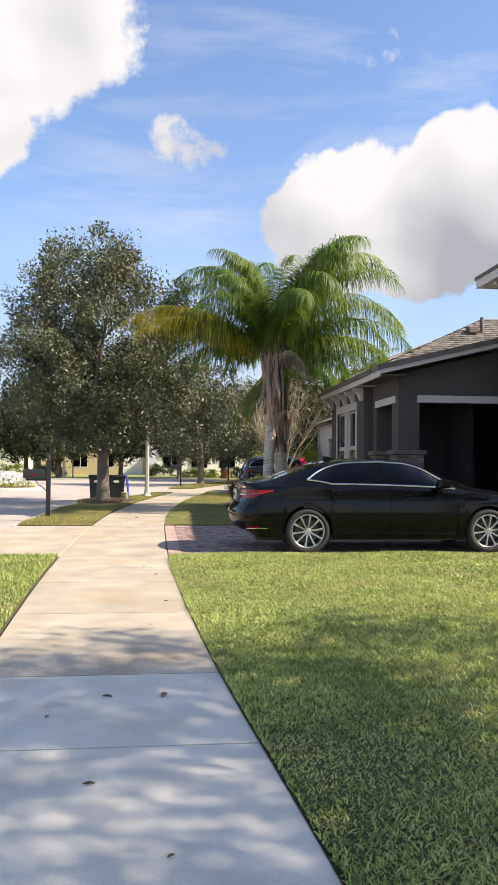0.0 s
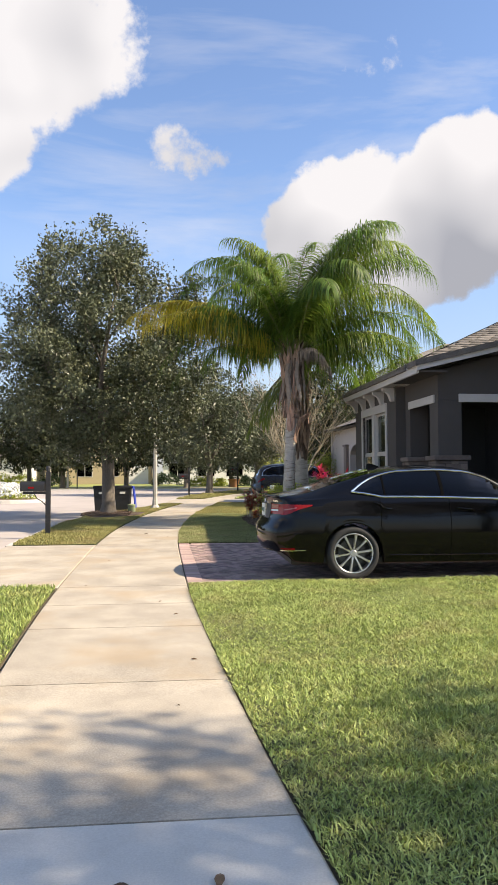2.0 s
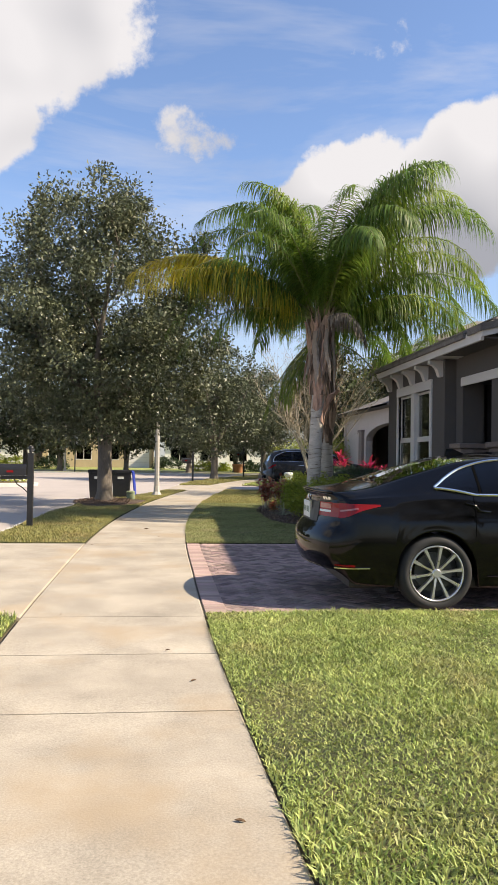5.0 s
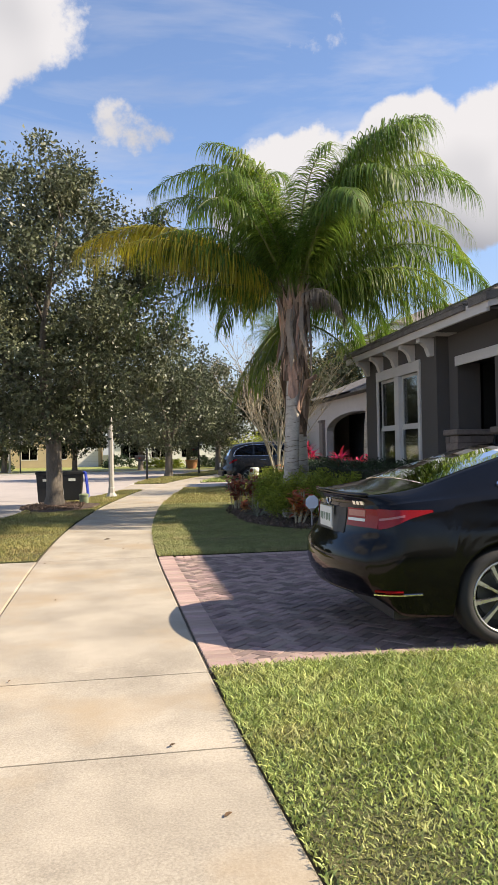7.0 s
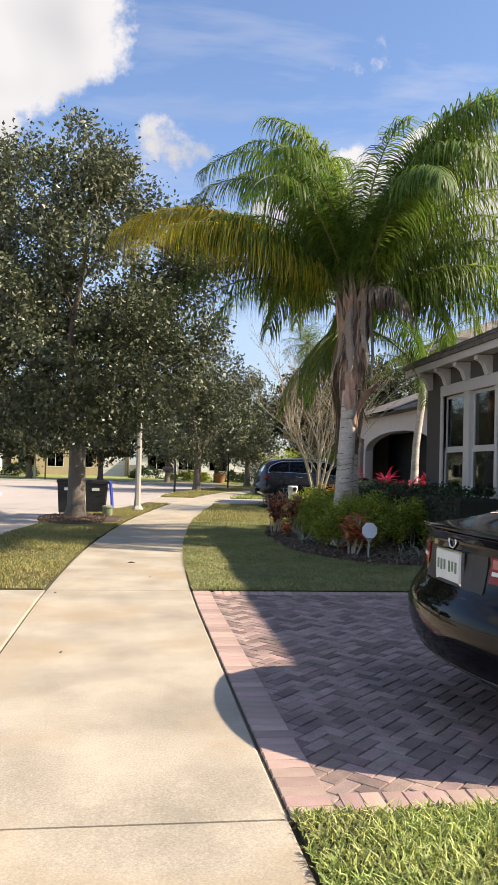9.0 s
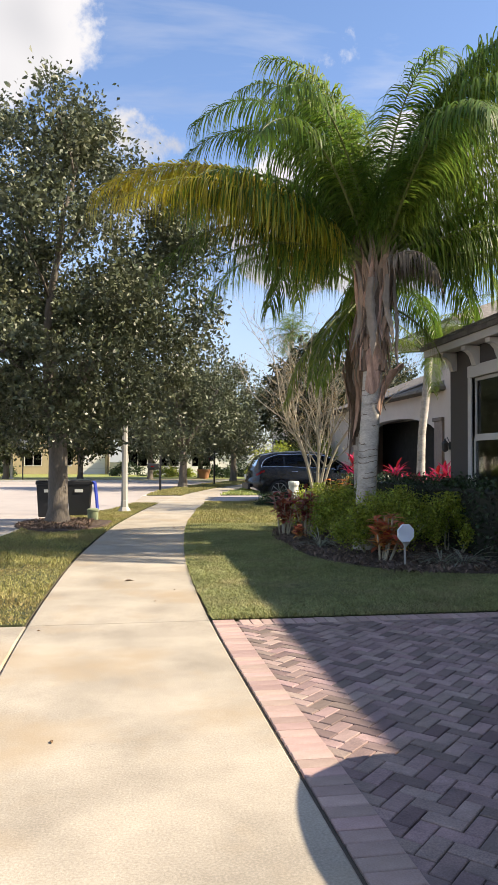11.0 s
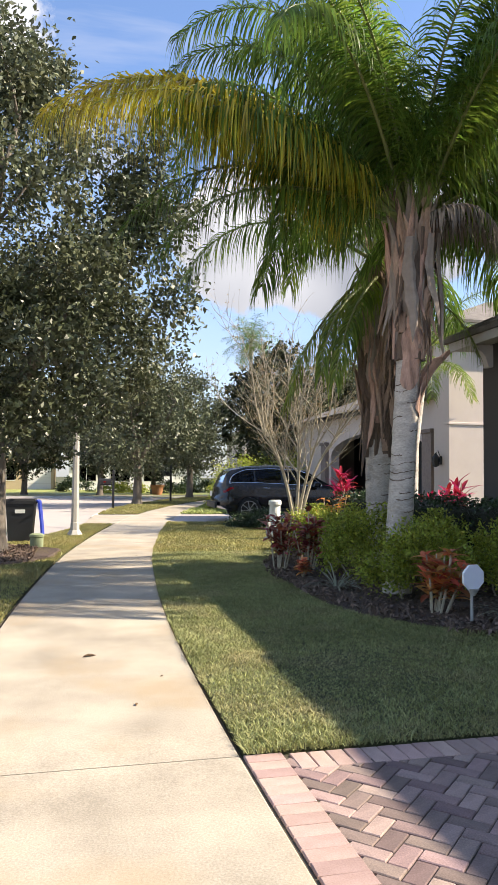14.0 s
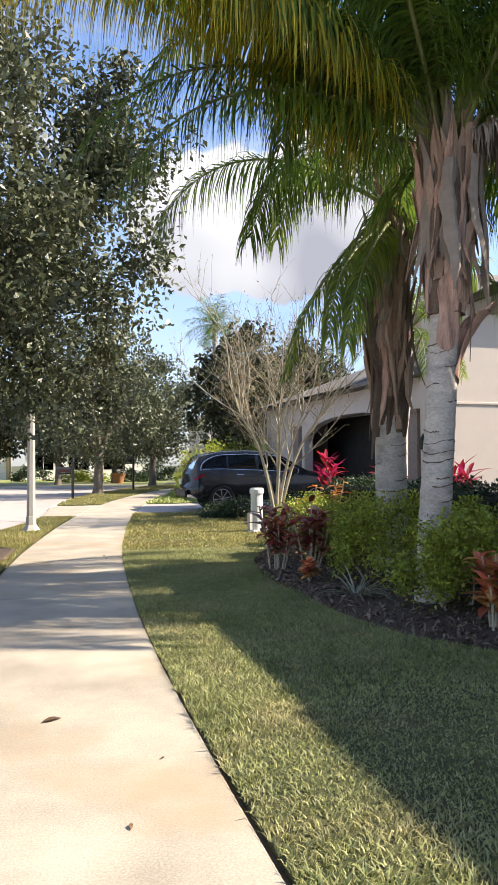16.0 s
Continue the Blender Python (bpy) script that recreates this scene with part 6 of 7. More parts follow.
THIN = [(a, e, 2.6, 1.5, 0.55, 2.4, 60, "frond_lit") for a, e in ((0, 40), (50, 55), (100, 35), (150, 50), (190, 25), (230, 55), (280, 30), (320, 60), (20, 5), (170, 0), (250, -10))]
random.seed(9)
p = thing("palm_tree", "slender palm with a pale trunk beside the beige house", "palm tree", (7.6, 30.2, 0))
g = Geo()
ringed_trunk(g, [(0, 0, -0.05), (0, 0, 0.6), (0.05, 0, 2.2), (0.2, 0, 3.5), (0.28, 0, 4.6)], [0.16, 0.13, 0.11, 0.12, 0.10])
part("trunk", g, M["palm_bark"], p, smooth=True)
palm_fronds(p, THIN, (0.28, 0, 4.6))
p = thing("palm_tree", "tall palm with a round grey-green head far behind", "palm tree", (11.2, 64.0, 0))
g = Geo()
ringed_trunk(g, [(0, 0, -0.05), (0, 0, 3.0), (0.1, 0, 8.0), (0.1, 0, 11.0)], [0.22, 0.18, 0.16, 0.16])
part("trunk", g, M["palm_bark"], p, smooth=True)
palm_fronds(p, [(k * 47, -35 + (k * 37) % 115, 2.3, 1.1, 0.9, 1.5, 34, A) for k in range(30)], (0.1, 0, 11.1))

# ---- street trees ----
broad_tree("oak_tree", "street oak with small dark leaves and a grey trunk", (-2.35, 26.3, 0.0), 9.8, 2.6, 3.75, 92000, 0.115, 0.2, seed=11, top=0.7, lean=(-0.08, 0), shift=-0.35)
broad_tree("oak_tree", "street oak with a spreading low crown on the grass strip", (2.0, 48.6, 0.0), 8.7, 2.0, 3.9, 23000, 0.17, 0.2, "oak_leaf", seed=12)
broad_tree("oak_tree", "street oak further along the curving sidewalk", (6.3, 60.0, 0.0), 8.5, 2.2, 3.8, 18000, 0.2, 0.2, "oak_leaf", seed=13)
broad_tree("oak_tree", "leafy tree on the front lawn that shades the sidewalk", (8.7, 0.0, 0.0), 10.4, 4.6, 3.9, 33000, 0.12, 0.2, "oak_leaf", seed=14)
FAR_TREES = [(-26, 70, 9, 4.2), (-19, 67.5, 9.5, 4.4), (-13.5, 71, 10, 4.4), (-9.8, 66.5, 8.5, 3.8), (-4.5, 68, 9.5, 4.2), (0.8, 66, 9, 4.0), (5.0, 70, 9.5, 4.4), (16, 64, 9.5, 4.4), (14.5, 55, 9, 4.2),
             (-34, 66, 9, 4.4), (22, 72, 11, 5), (9.5, 49.5, 8.5, 3.2), (-42, 74, 10, 4.6)]
for i, (x, y, hh, r) in enumerate(FAR_TREES):
    broad_tree("oak_tree", "dark green oak across the street", (x, y, -0.05), hh, 2.0, r, 12000, 0.30, 0.2, "far_leaf", seed=20 + i, group="trees across the street")

# bare crape myrtle
random.seed(31)
p = thing("crape_myrtle", "bare multi-stemmed tree with pale twigs and few dry leaves", "tree", (4.72, 31.0, 0.0))
twigs = Geo()
ends = []
for i in range(6):
    a = 2 * math.pi * i / 6 + random.uniform(-0.3, 0.3)
    g = Geo()
    o = Vector((math.cos(a), math.sin(a), 0))
    s_pts = []
    for k in range(9):
        t = k / 8
        s_pts.append(o * (0.06 + 0.10 * t + 0.85 * t ** 2.2) + Vector((0.04 * math.sin(5 * t + i), 0.04 * math.cos(4 * t + 2 * i), -0.05 + 2.5 * t)))
    g.tube(s_pts, [0.05 - 0.026 * k / 8 for k in range(9)], 8)
    stem = part("stem", g, M["twig"], p, smooth=True)
    for b in (s_pts[4], s_pts[5], s_pts[6], s_pts[7], s_pts[8], s_pts[8], s_pts[8]):
        for j in range(1):
            g = Geo()
            out = o * random.uniform(-0.15, 0.8) + Vector((random.gauss(0, 0.35), random.gauss(0, 0.35), random.uniform(0.5, 1.5)))
            pts, d2 = limb(g, b, out, random.uniform(1.6, 3.5), 0.02, 0.005, 0.2, 5, 8)
            part("branch", g, M["twig"], stem)
            for k in range(2, 9):
                for q in range(3):
                    e2 = (d2 + Vector((random.gauss(0, 0.75), random.gauss(0, 0.75), random.uniform(-0.3, 0.5)))).normalized()
                    p2, _ = limb(twigs, pts[k], e2, random.uniform(0.35, 1.15), 0.0055, 0.002, 0.24, 3, 5)
                    ends += p2[1:]
tagged(part("twig_spray", twigs, M["twig"], p), kind="stuff")
ends = np.array([tuple(e) for e in ends])
sel = rng.choice(len(ends), 3200)
v, f = leaf_cloud(ends[sel] + rng.normal(size=(3200, 3)) * 0.03, 0.05)
tagged(big_mesh("dry_leaves", v, f, M["twig_leaf"], p), kind="stuff")

# ---- shrubs of the bed ----
for x, y, rx, ry, hh, s in ((2.85, 21.7, 0.7, 0.8, 0.95, 1), (2.8, 20.05, 0.72, 0.5, 0.86, 2), (3.55, 21.2, 0.5, 0.5, 0.9, 6), (3.85, 20.0, 0.48, 0.5, 0.84, 3), (3.1, 23.2, 0.65, 0.8, 0.85, 4), (3.0, 24.3, 0.6, 0.7, 0.85, 5)):
    shrub("bush", "yellow-green leafy bush in the mulch bed", (x, y, 0.04), rx, ry, hh, 8500, 0.046, "bush_leaf", s, lift=0.26, group="green bushes in the bed")
hedge = thing("hedge", "clipped dark green hedge before the house wall", "hedge", (0, 0, 0))
n = 26000
hx, hy = rng.uniform(3.95, 4.75, n), rng.uniform(18.5, 26.5, n)
hz = rng.uniform(0.1, 1.12, n)
shell = (np.abs(hx - 4.35) > 0.3) | (hz > 0.95)
q = np.stack((hx, hy, hz + 0.04 * np.sin(hy * 3.1)), 1)[shell]
v, f = leaf_cloud(q + rng.normal(size=q.shape) * 0.035, 0.06, aspect=0.55)
big_mesh("foliage", v, f, M["hedge_leaf"], hedge)
# near-black filler block: the hedge's shaded inside, put in as a dark colour
part("core", Geo().box(4.02, 18.55, -0.02, 4.68, 26.4, 1.0, 0.04), M["hedge_inner_shade"], hedge)
for x, y, hh, mat, s, lab, sp, ln in (
        (1.98, 22.95, 0.88, "croton_dark", 1, "dark red croton in the mulch bed", 0.28, 0.24), (2.32, 22.7, 0.92, "croton_dark", 2, "dark red croton in the mulch bed", 0.25, 0.22),
        (2.55, 19.3, 0.66, "croton_leaf", 3, "orange-red croton beside the round sign", 0.3, 0.24), (2.02, 22.0, 0.28, "croton_leaf", 4, "small orange croton at the bed's edge", 0.12, 0.18)):
    rosette_plant("croton", lab, (x, y, 0.05), 10 if hh > 0.4 else 3, ln * 0.82, 0.085, mat, hh, s, per=15, spread=sp, low=0.35, droop=0.7, rise=0.8)
rosette_plant("croton", "bright orange croton behind the bushes", (3.6, 25.4, 0.05), 12, 0.2, 0.07, "croton_orange", 1.05, 8, per=12, spread=0.75, low=0.5)
for x, y, s, z in ((5.9, 27.6, 11, 1.25), (6.3, 25.6, 12, 1.35), (5.35, 29.3, 13, 1.7), (5.4, 24.6, 14, 1.1)):
    rosette_plant("cordyline", "crimson cordyline above the hedge", (x, y, 0.0), 5, 0.42, 0.08, "ti_leaf", z, s, per=14, spread=0.25, low=0.62, rise=1.3, droop=0.7)
for x, y, s in ((2.15, 21.0, 1), (3.25, 18.95, 2), (3.55, 18.9, 4)):
    strap_clump("ribbon_grass", "pale striped strap-leaved clump in the mulch", (x, y, 0.05), 54, 0.52, s)
for x, y, rx, hh, s in ((4.2, 31.8, 0.8, 0.55, 31), (5.6, 32.2, 0.9, 0.6, 32), (3.6, 32.3, 0.6, 0.45, 33), (5.2, 29.4, 0.7, 0.7, 34)):
    shrub("bush", "low dark shrub under the bare tree", (x, y, 0.0), rx, rx * 0.8, hh, 2600, 0.06, "hedge_leaf", s)
for x, y, rx, hh, s in ((6.0, 44.5, 1.6, 2.2, 41), (8.2, 45.5, 1.7, 2.6, 42), (5.2, 43.0, 0.9, 1.2, 43)):
    shrub("bush", "bright feathery green shrub beyond the driveway", (x, y, 0.0), rx, rx * 0.8, hh, 4200, 0.16, "bush_leaf", s, aspect=0.28)

# ---- street furniture ----


def lamp_post(label, place, h):
    lp = thing("street_lamp", label, "street lamp", place)
    n = 8
    rings = []
    for r, z in ((0.19, -0.05), (0.19, 0.03), (0.16, 0.08), (0.115, 0.14), (0.105, 0.3), (0.095, 0.32), (0.062, h - 0.1), (0.062, h)):
        rings.append([(r * math.cos(2 * math.pi * (j + 0.5) / n), r * math.sin(2 * math.pi * (j + 0.5) / n), z) for j in range(n)])
    part("pole", Geo().loft(rings), M["pole"], lp)
    part("collar", Geo().lathe([(0.06, h), (0.09, h + 0.02), (0.09, h + 0.07), (0.05, h + 0.10)], 16), M["iron"], lp)
    part("globe", Geo().lathe([(0.06, h + 0.10), (0.15, h + 0.22), (0.19, h + 0.42), (0.16, h + 0.56), (0.1, h + 0.6)], 16), M["globe"], lp, "frosted lamp globe", True)
    part("cap", Geo().lathe([(0.2, h + 0.56), (0.21, h + 0.58), (0.12, h + 0.68), (0.03, h + 0.74), (0.02, h + 0.84), (0.0, h + 0.86)], 16), M["iron"], lp)
    return lp


lamp_post("tapered pale concrete street lamp on the grass strip", (-0.93, 30.2, 0.0), 4.1)
lamp_post("pale street lamp with a white globe across the street", (-9.3, 66.0, 0.0), 4.6)


def mailbox(label, place, h, turn):
    mb = thing("mailbox", label, "mailbox", place, turn)
    part("post", Geo().box(-0.05, -0.05, -0.05, 0.05, 0.05, h, 0.008), M["iron"], mb)
    part("finial", Geo().lathe([(0.02, h), (0.05, h + 0.015), (0.03, h + 0.03), (0.055, h + 0.075), (0.04, h + 0.12), (0.0, h + 0.135)], 12), M["iron"], mb, smooth=True)
    part("arm", Geo().box(-0.55, -0.03, h - 0.50, 0.05, 0.03, h - 0.44, 0.006), M["iron"], mb)
    prof = [(-0.09, 0.0), (0.09, 0.0), (0.09, 0.13)] + [(0.09 * math.cos(a), 0.13 + 0.09 * math.sin(a)) for a in [math.pi * k / 8 for k in range(1, 8)]] + [(-0.09, 0.13)]
    z = h - 0.435
    box = part("box", Geo().loft([[(-0.58, y, z + q) for y, q in prof], [(-0.07, y, z + q) for y, q in prof]]), M["iron"], mb)
    part("lid", Geo().loft([[(-0.60, y * 1.05, z + q * 1.04 - 0.004) for y, q in prof], [(-0.575, y * 1.05, z + q * 1.04 - 0.004) for y, q in prof]]), M["plastic"], box)
    part("flag", Geo().box(-0.42, -0.105, z + 0.06, -0.3, -0.098, z + 0.10), M["red_lens"], box)
    part("brace", Geo().tube([(-0.05, 0, h - 0.75), (-0.14, 0, h - 0.66), (-0.24, 0, h - 0.60), (-0.3, 0, h - 0.5)], 0.012, 6), M["iron"], mb)
    return mb


mailbox("black iron mailbox on a post beside the driveway apron", (-3.0, 18.7, 0.0), 1.4, 0)
mailbox("black iron mailbox beside the neighbouring driveway", (0.62, 43.8, 0.0), 1.5, 0)
mailbox("black iron mailbox further along the street", (4.15, 52.7, 0.0), 1.9, 0)


def wheelie_bin(label, place, lid_mat, turn, w=0.56, h=0.96):
    """A black bin standing open, its coloured lid hanging down behind it."""
    b = thing("wheelie_bin", label, "bin", place, turn, "bins at the kerb")
    d = w * 1.05
    rings = [[(-w * s, -d * s, z), (w * s, -d * s, z), (w * s, d * s, z), (-w * s, d * s, z)] for s, z in ((0.38, 0.06), (0.40, 0.09), (0.485, h * 0.9), (0.52, h * 0.905), (0.52, h * 0.97), (0.49, h), (0.46, h * 0.99), (0.44, h * 0.6))]
    part("body", Geo().loft(rings), M["bin_black"], b)
    lid = [[(-w * 0.5, y, z), (w * 0.5, y, z), (w * 0.5, y + 0.035, z), (-w * 0.5, y + 0.035, z)] for y, z in ((d * 0.54, h * 0.98), (d * 0.60, h * 0.93), (d * 0.68, h * 0.5), (d * 0.72, h * 0.2), (d * 0.70, h * 0.16))]
    part("lid", Geo().loft(lid), M[lid_mat], b, "open lid hanging down")
    part("handle", Geo().tube([(-w * 0.4, d * 0.5, h * 0.9), (-w * 0.4, d * 0.6, h * 0.95), (w * 0.4, d * 0.6, h * 0.95), (w * 0.4, d * 0.5, h * 0.9)], 0.016, 6), M["bin_black"], b)
    for sx in (-1, 1):
        part("bin_wheel", Geo().tube([(sx * w * 0.40, d * 0.40, 0.11), (sx * w * 0.52, d * 0.40, 0.11)], 0.11, 16), M["rubber"], b)
    part("sticker", Geo().box(w * 0.476, -0.1, h * 0.70, w * 0.492, 0.1, h * 0.78), M["plate"], b, "white printed mark")
    return b


wheelie_bin("open black wheelie bin with its green lid hanging", (-2.78, 28.7, -0.06), "bin_green", -88)
wheelie_bin("open black wheelie bin with its blue lid hanging", (-2.03, 28.72, -0.06), "bin_blue", -92)

# mulch ring round the street oak
g = Geo()
ring = [(-2.15 + 1.05 * math.cos(a) * (1 + 0.1 * math.sin(3 * a)), 25.9 + 1.5 * math.sin(a) * (1 + 0.08 * math.cos(4 * a))) for a in [2 * math.pi * k / 26 for k in range(26)]]
ring = [(min(x, edge_l(y) - 0.08), y) for x, y in ring]
g.loft([[(x, y, 0.0) for x, y in ring], [(-2.15 + (x + 2.15) * 0.93, 25.9 + (y - 25.9) * 0.93, 0.06) for x, y in ring]])
tagged(part("tree_mulch", g, M["mulch"]), "dark mulch ring at the foot of the oak", "mulch", kind="structure")
n = 2600
a, r = rng.uniform(0, 6.28, n), np.sqrt(rng.uniform(0, 1, n)) * 0.95
q = np.stack((np.minimum(-2.15 + 1.05 * r * np.cos(a), -1.62), 25.9 + 1.5 * r * np.sin(a), 0.065 + rng.uniform(0, 0.02, n)), 1)
v, f = leaf_cloud(q, 0.07, aspect=0.35, up=2.5)
tagged(big_mesh("mulch_chips", v, f, M["chip"]), "brown bark chips round the oak", "mulch", kind="stuff")

p = thing("irrigation_standpipe", "short green utility cylinder in the dry grass", "utility box", (-1.62, 26.9, 0.0))
part("barrel", Geo().lathe([(0.12, -0.05), (0.12, 0.24), (0.135, 0.25), (0.135, 0.29), (0.1, 0.31)], 20), M["box_green"], p)
p = thing("utility_pedestal", "off-white utility pedestal beside the lawn", "utility box", (3.4, 28.4, 0.0), 14)
part("plinth", Geo().box(-0.18, -0.18, -0.05, 0.18, 0.18, 0.06, 0.015), M["kerb"], p)
part("housing", Geo().loft([[(0.125 * math.cos(a) * (1 if abs(math.cos(a)) > 0 else 1), 0.11 * math.sin(a), z) for a in [2 * math.pi * j / 16 for j in range(16)]] for z in (0.06, 0.78)]), M["ped_white"], p)
part("cap", Geo().lathe([(0.14, 0.78), (0.145, 0.80), (0.145, 0.86), (0.12, 0.89)], 16), M["ped_white"], p)
part("side_duct", Geo().box(-0.19, -0.05, 0.06, -0.12, 0.05, 0.4, 0.008), M["kerb"], p)

p = thing("yard_sign", "small white octagonal sign on a grey stake", "sign", (2.72, 18.85, 0.0), 10)
oct8 = [(0.128 * math.cos(math.pi / 8 + math.pi * j / 4), 0.128 * math.sin(math.pi / 8 + math.pi * j / 4)) for j in range(8)]
part("sign_panel", Geo().loft([[(x * s, y, 0.47 + z * s) for x, z in oct8] for y, s in ((-0.014, 0.97), (-0.010, 1.0), (0.012, 1.0), (0.014, 0.97))]), M["sign_white"], p, "plain white octagon")
part("stake", Geo().tube([(0, 0.02, -0.1), (0, 0.02, 0.45)], 0.014, 8), M["pole"], p)
part("socket", Geo().tube([(0, 0.0, 0.30), (0, 0.0, 0.345), (0, 0.0, 0.365)], [0.02, 0.045, 0.06], 12), M["pole"], p, "grey socket below the panel")

# flower island in the street
p = thing("flower_island", "kerbed island with a mound of white flowers", "flower bed", (-8.6, 39.8, ROAD_Z))
part("island_kerb", Geo().lathe([(1.9, -0.05), (1.9, 0.13), (1.75, 0.15)], 30), M["kerb"], p)
part("soil", Geo().lathe([(1.72, 0.1), (1.4, 0.2), (0.5, 0.35)], 24), M["soil"], p)
u = unit(rng.normal(size=(2600, 3)))
u[:, 2] = np.abs(u[:, 2])
v, f = leaf_cloud(u * np.array((1.35, 1.2, 0.75)) * rng.uniform(0.75, 1.05, (2600, 1)) + np.array((0, 0, 0.2)), 0.16, aspect=0.8)
big_mesh("blossom", v, f, M["flower"], p)
v, f = leaf_cloud(u * np.array((1.5, 1.4, 0.55)) * rng.uniform(0.7, 1.0, (2600, 1)) + np.array((0, 0, 0.15)), 0.14, aspect=0.5)
big_mesh("leaves", v, f, M["bush_leaf"], p)

# ---- across the street ----
far_lawn = lambda x: FAR_Y + 40
tagged(part("far_lawn", along_x(lambda x: far_edge(x) + 0.2, far_lawn, -70, 34, -0.3, 0.0), M["blade"]), "lawns of the houses across the street", "lawn", kind="structure")
tagged(part("far_kerb", along_x(far_edge, lambda x: far_edge(x) + 0.2, -70, 34, -0.3, 0.02), M["kerb"]), "pale kerb on the far side of the street", "kerb", kind="structure")
tagged(part("far_sidewalk", along_x(lambda x: far_edge(x) + 2.0, lambda x: far_edge(x) + 3.4, -70, 34, -0.2, 0.03), M["concrete"]), "concrete sidewalk across the street", "sidewalk", kind="structure")


def far_house(label, x, y, w, d, wall, h=3.2, two=False):
    hs = thing("house", label, "house", (x, y, 0), group="houses across the street")
    H = h if not two else 5.8
    bays = int(w / 3.0)
    g = Geo()
    opening = []
    x0 = -w / 2
    for i in range(bays):
        a = x0 + i * w / bays
        b = a + w / bays
        door = i == bays - 1
        o0, o1 = a + 0.7, b - 0.7
        if door:
            o0, o1 = a + 0.25, b - 0.25
        z0, z1 = (0.0, 2.3) if door else (0.9, 2.3)
        g.box(a, 0, 0, o0, 0.2, H)
        g.box(o1, 0, 0, b, 0.2, H)
        g.box(o0, 0, z1, o1, 0.2, H)
        if z0 > 0:
            g.box(o0, 0, 0, o1, 0.2, z0)
        opening.append((o0, o1, z0, z1, door))
    g.box(-w / 2, 0.2, 0, -w / 2 + 0.2, d, H)
    g.box(w / 2 - 0.2, 0.2, 0, w / 2, d, H)
    g.box(-w / 2 + 0.2, d - 0.2, 0, w / 2 - 0.2, d, H)
    split_boxes("wall", g, M[wall], hs)
    for o0, o1, z0, z1, door in opening:
        if door:
            dr = part("garage_door", Geo().box(o0, 0.1, z0, o1, 0.15, z1), M["stucco_white"], hs)
            for k in range(1, 4):
                part("groove", Geo().box(o0, 0.088, z0 + k * 0.57, o1, 0.099, z0 + k * 0.57 + 0.03), M["trim"], dr)
        else:
            wn = part("window", Geo().box(o0, 0.08, z0, o1, 0.1, z1), M["tint"], hs)
            fr = Geo()
            fr.box(o0 - 0.08, -0.02, z0 - 0.08, o0, 0.08, z1 + 0.08)
            fr.box(o1, -0.02, z0 - 0.08, o1 + 0.08, 0.08, z1 + 0.08)
            fr.box(o0, -0.02, z1, o1, 0.08, z1 + 0.08)
            fr.box(o0, -0.02, z0 - 0.08, o1, 0.08, z0)
            fr.box((o0 + o1) / 2 - 0.03, 0.04, z0, (o0 + o1) / 2 + 0.03, 0.075, z1)
            part("frame", fr, M["trim"], wn)
    lo = [(-w / 2 - 0.5, -0.5, H), (w / 2 + 0.5, -0.5, H), (w / 2 + 0.5, d + 0.5, H), (-w / 2 - 0.5, d + 0.5, H)]
    hi = [(-w / 2 + d * 0.45, d * 0.5, H + 2.4), (w / 2 - d * 0.45, d * 0.5, H + 2.4), (w / 2 - d * 0.45, d * 0.52, H + 2.4), (-w / 2 + d * 0.45, d * 0.52, H + 2.4)]
    part("roof", Geo().loft([[(a, b, c - 0.15) for a, b, c in lo], lo, hi]), M["shingle"], hs)
    return hs


far_house("white stucco house with a wide garage seen below the trees", 5.0, 86, 13, 9, "stucco_white")
far_house("tan stucco house across the street", -9.0, 88, 12, 9, "stucco_tan", two=True)
far_house("white stucco house half hidden by trees", -22.0, 86, 12, 9, "stucco_white")
far_house("beige stucco house at the bend of the street", 22, 84, 13, 9, "stucco_pale", two=True)
far_house("beige stucco house far along the street", -38, 84, 13, 9, "stucco_pale")
for i, (x, y, rx, hh) in enumerate(((-16, 76, 2.2, 1.3), (-12, 76, 2.2, 1.2), (-20, 75, 2.4, 1.4), (-1, 78, 1.8, 1.3), (3.0, 74, 2.2, 1.0), (6.5, 72.5, 2.0, 1.0), (-25, 76, 2.4, 1.4), (9.5, 76, 2.0, 1.4))):
    shrub("bush", "clipped green shrubs before a far house", (x, y, 0.0), rx, 0.9, hh, 1500, 0.2, "hedge_leaf" if i % 2 else "bush_leaf", 50 + i, group="shrubs across the street")
p = thing("street_sign", "small street sign on a dark pole", "sign", (-8.4, 65.2, 0.0))
part("pole", Geo().tube([(0, 0, -0.05), (0, 0, 2.9)], 0.05, 8), M["iron"], p)
for z in (2.2, 2.6):
    part("sign_plate", Geo().box(-0.3, -0.07, z, 0.3, -0.05, z + 0.33, 0.004), M["plate"], p, "white rectangular plate")
p = thing("flower_pot", "large terracotta pot with a clipped green ball", "plant pot", (5.2, 69.0, 0.0))
part("pot", Geo().lathe([(0.35, 0), (0.5, 0.6), (0.56, 0.62), (0.56, 0.75), (0.45, 0.75)], 18), M["terracotta"], p)
u = unit(rng.normal(size=(700, 3)))
v, f = leaf_cloud(u * 0.5 + np.array((0, 0, 1.15)), 0.12)
big_mesh("foliage", v, f, M["hedge_leaf"], p)

# ---- brick pavers of the driveway ----
drive = thing("driveway", "pink and grey brick paver driveway in a herringbone pattern", "driveway", kind="structure")
part("sand_bed", Geo().box(-0.2, DRIVE_NEAR, -0.2, 7.4, DRIVE_FAR, -0.017), M["joint"], drive)


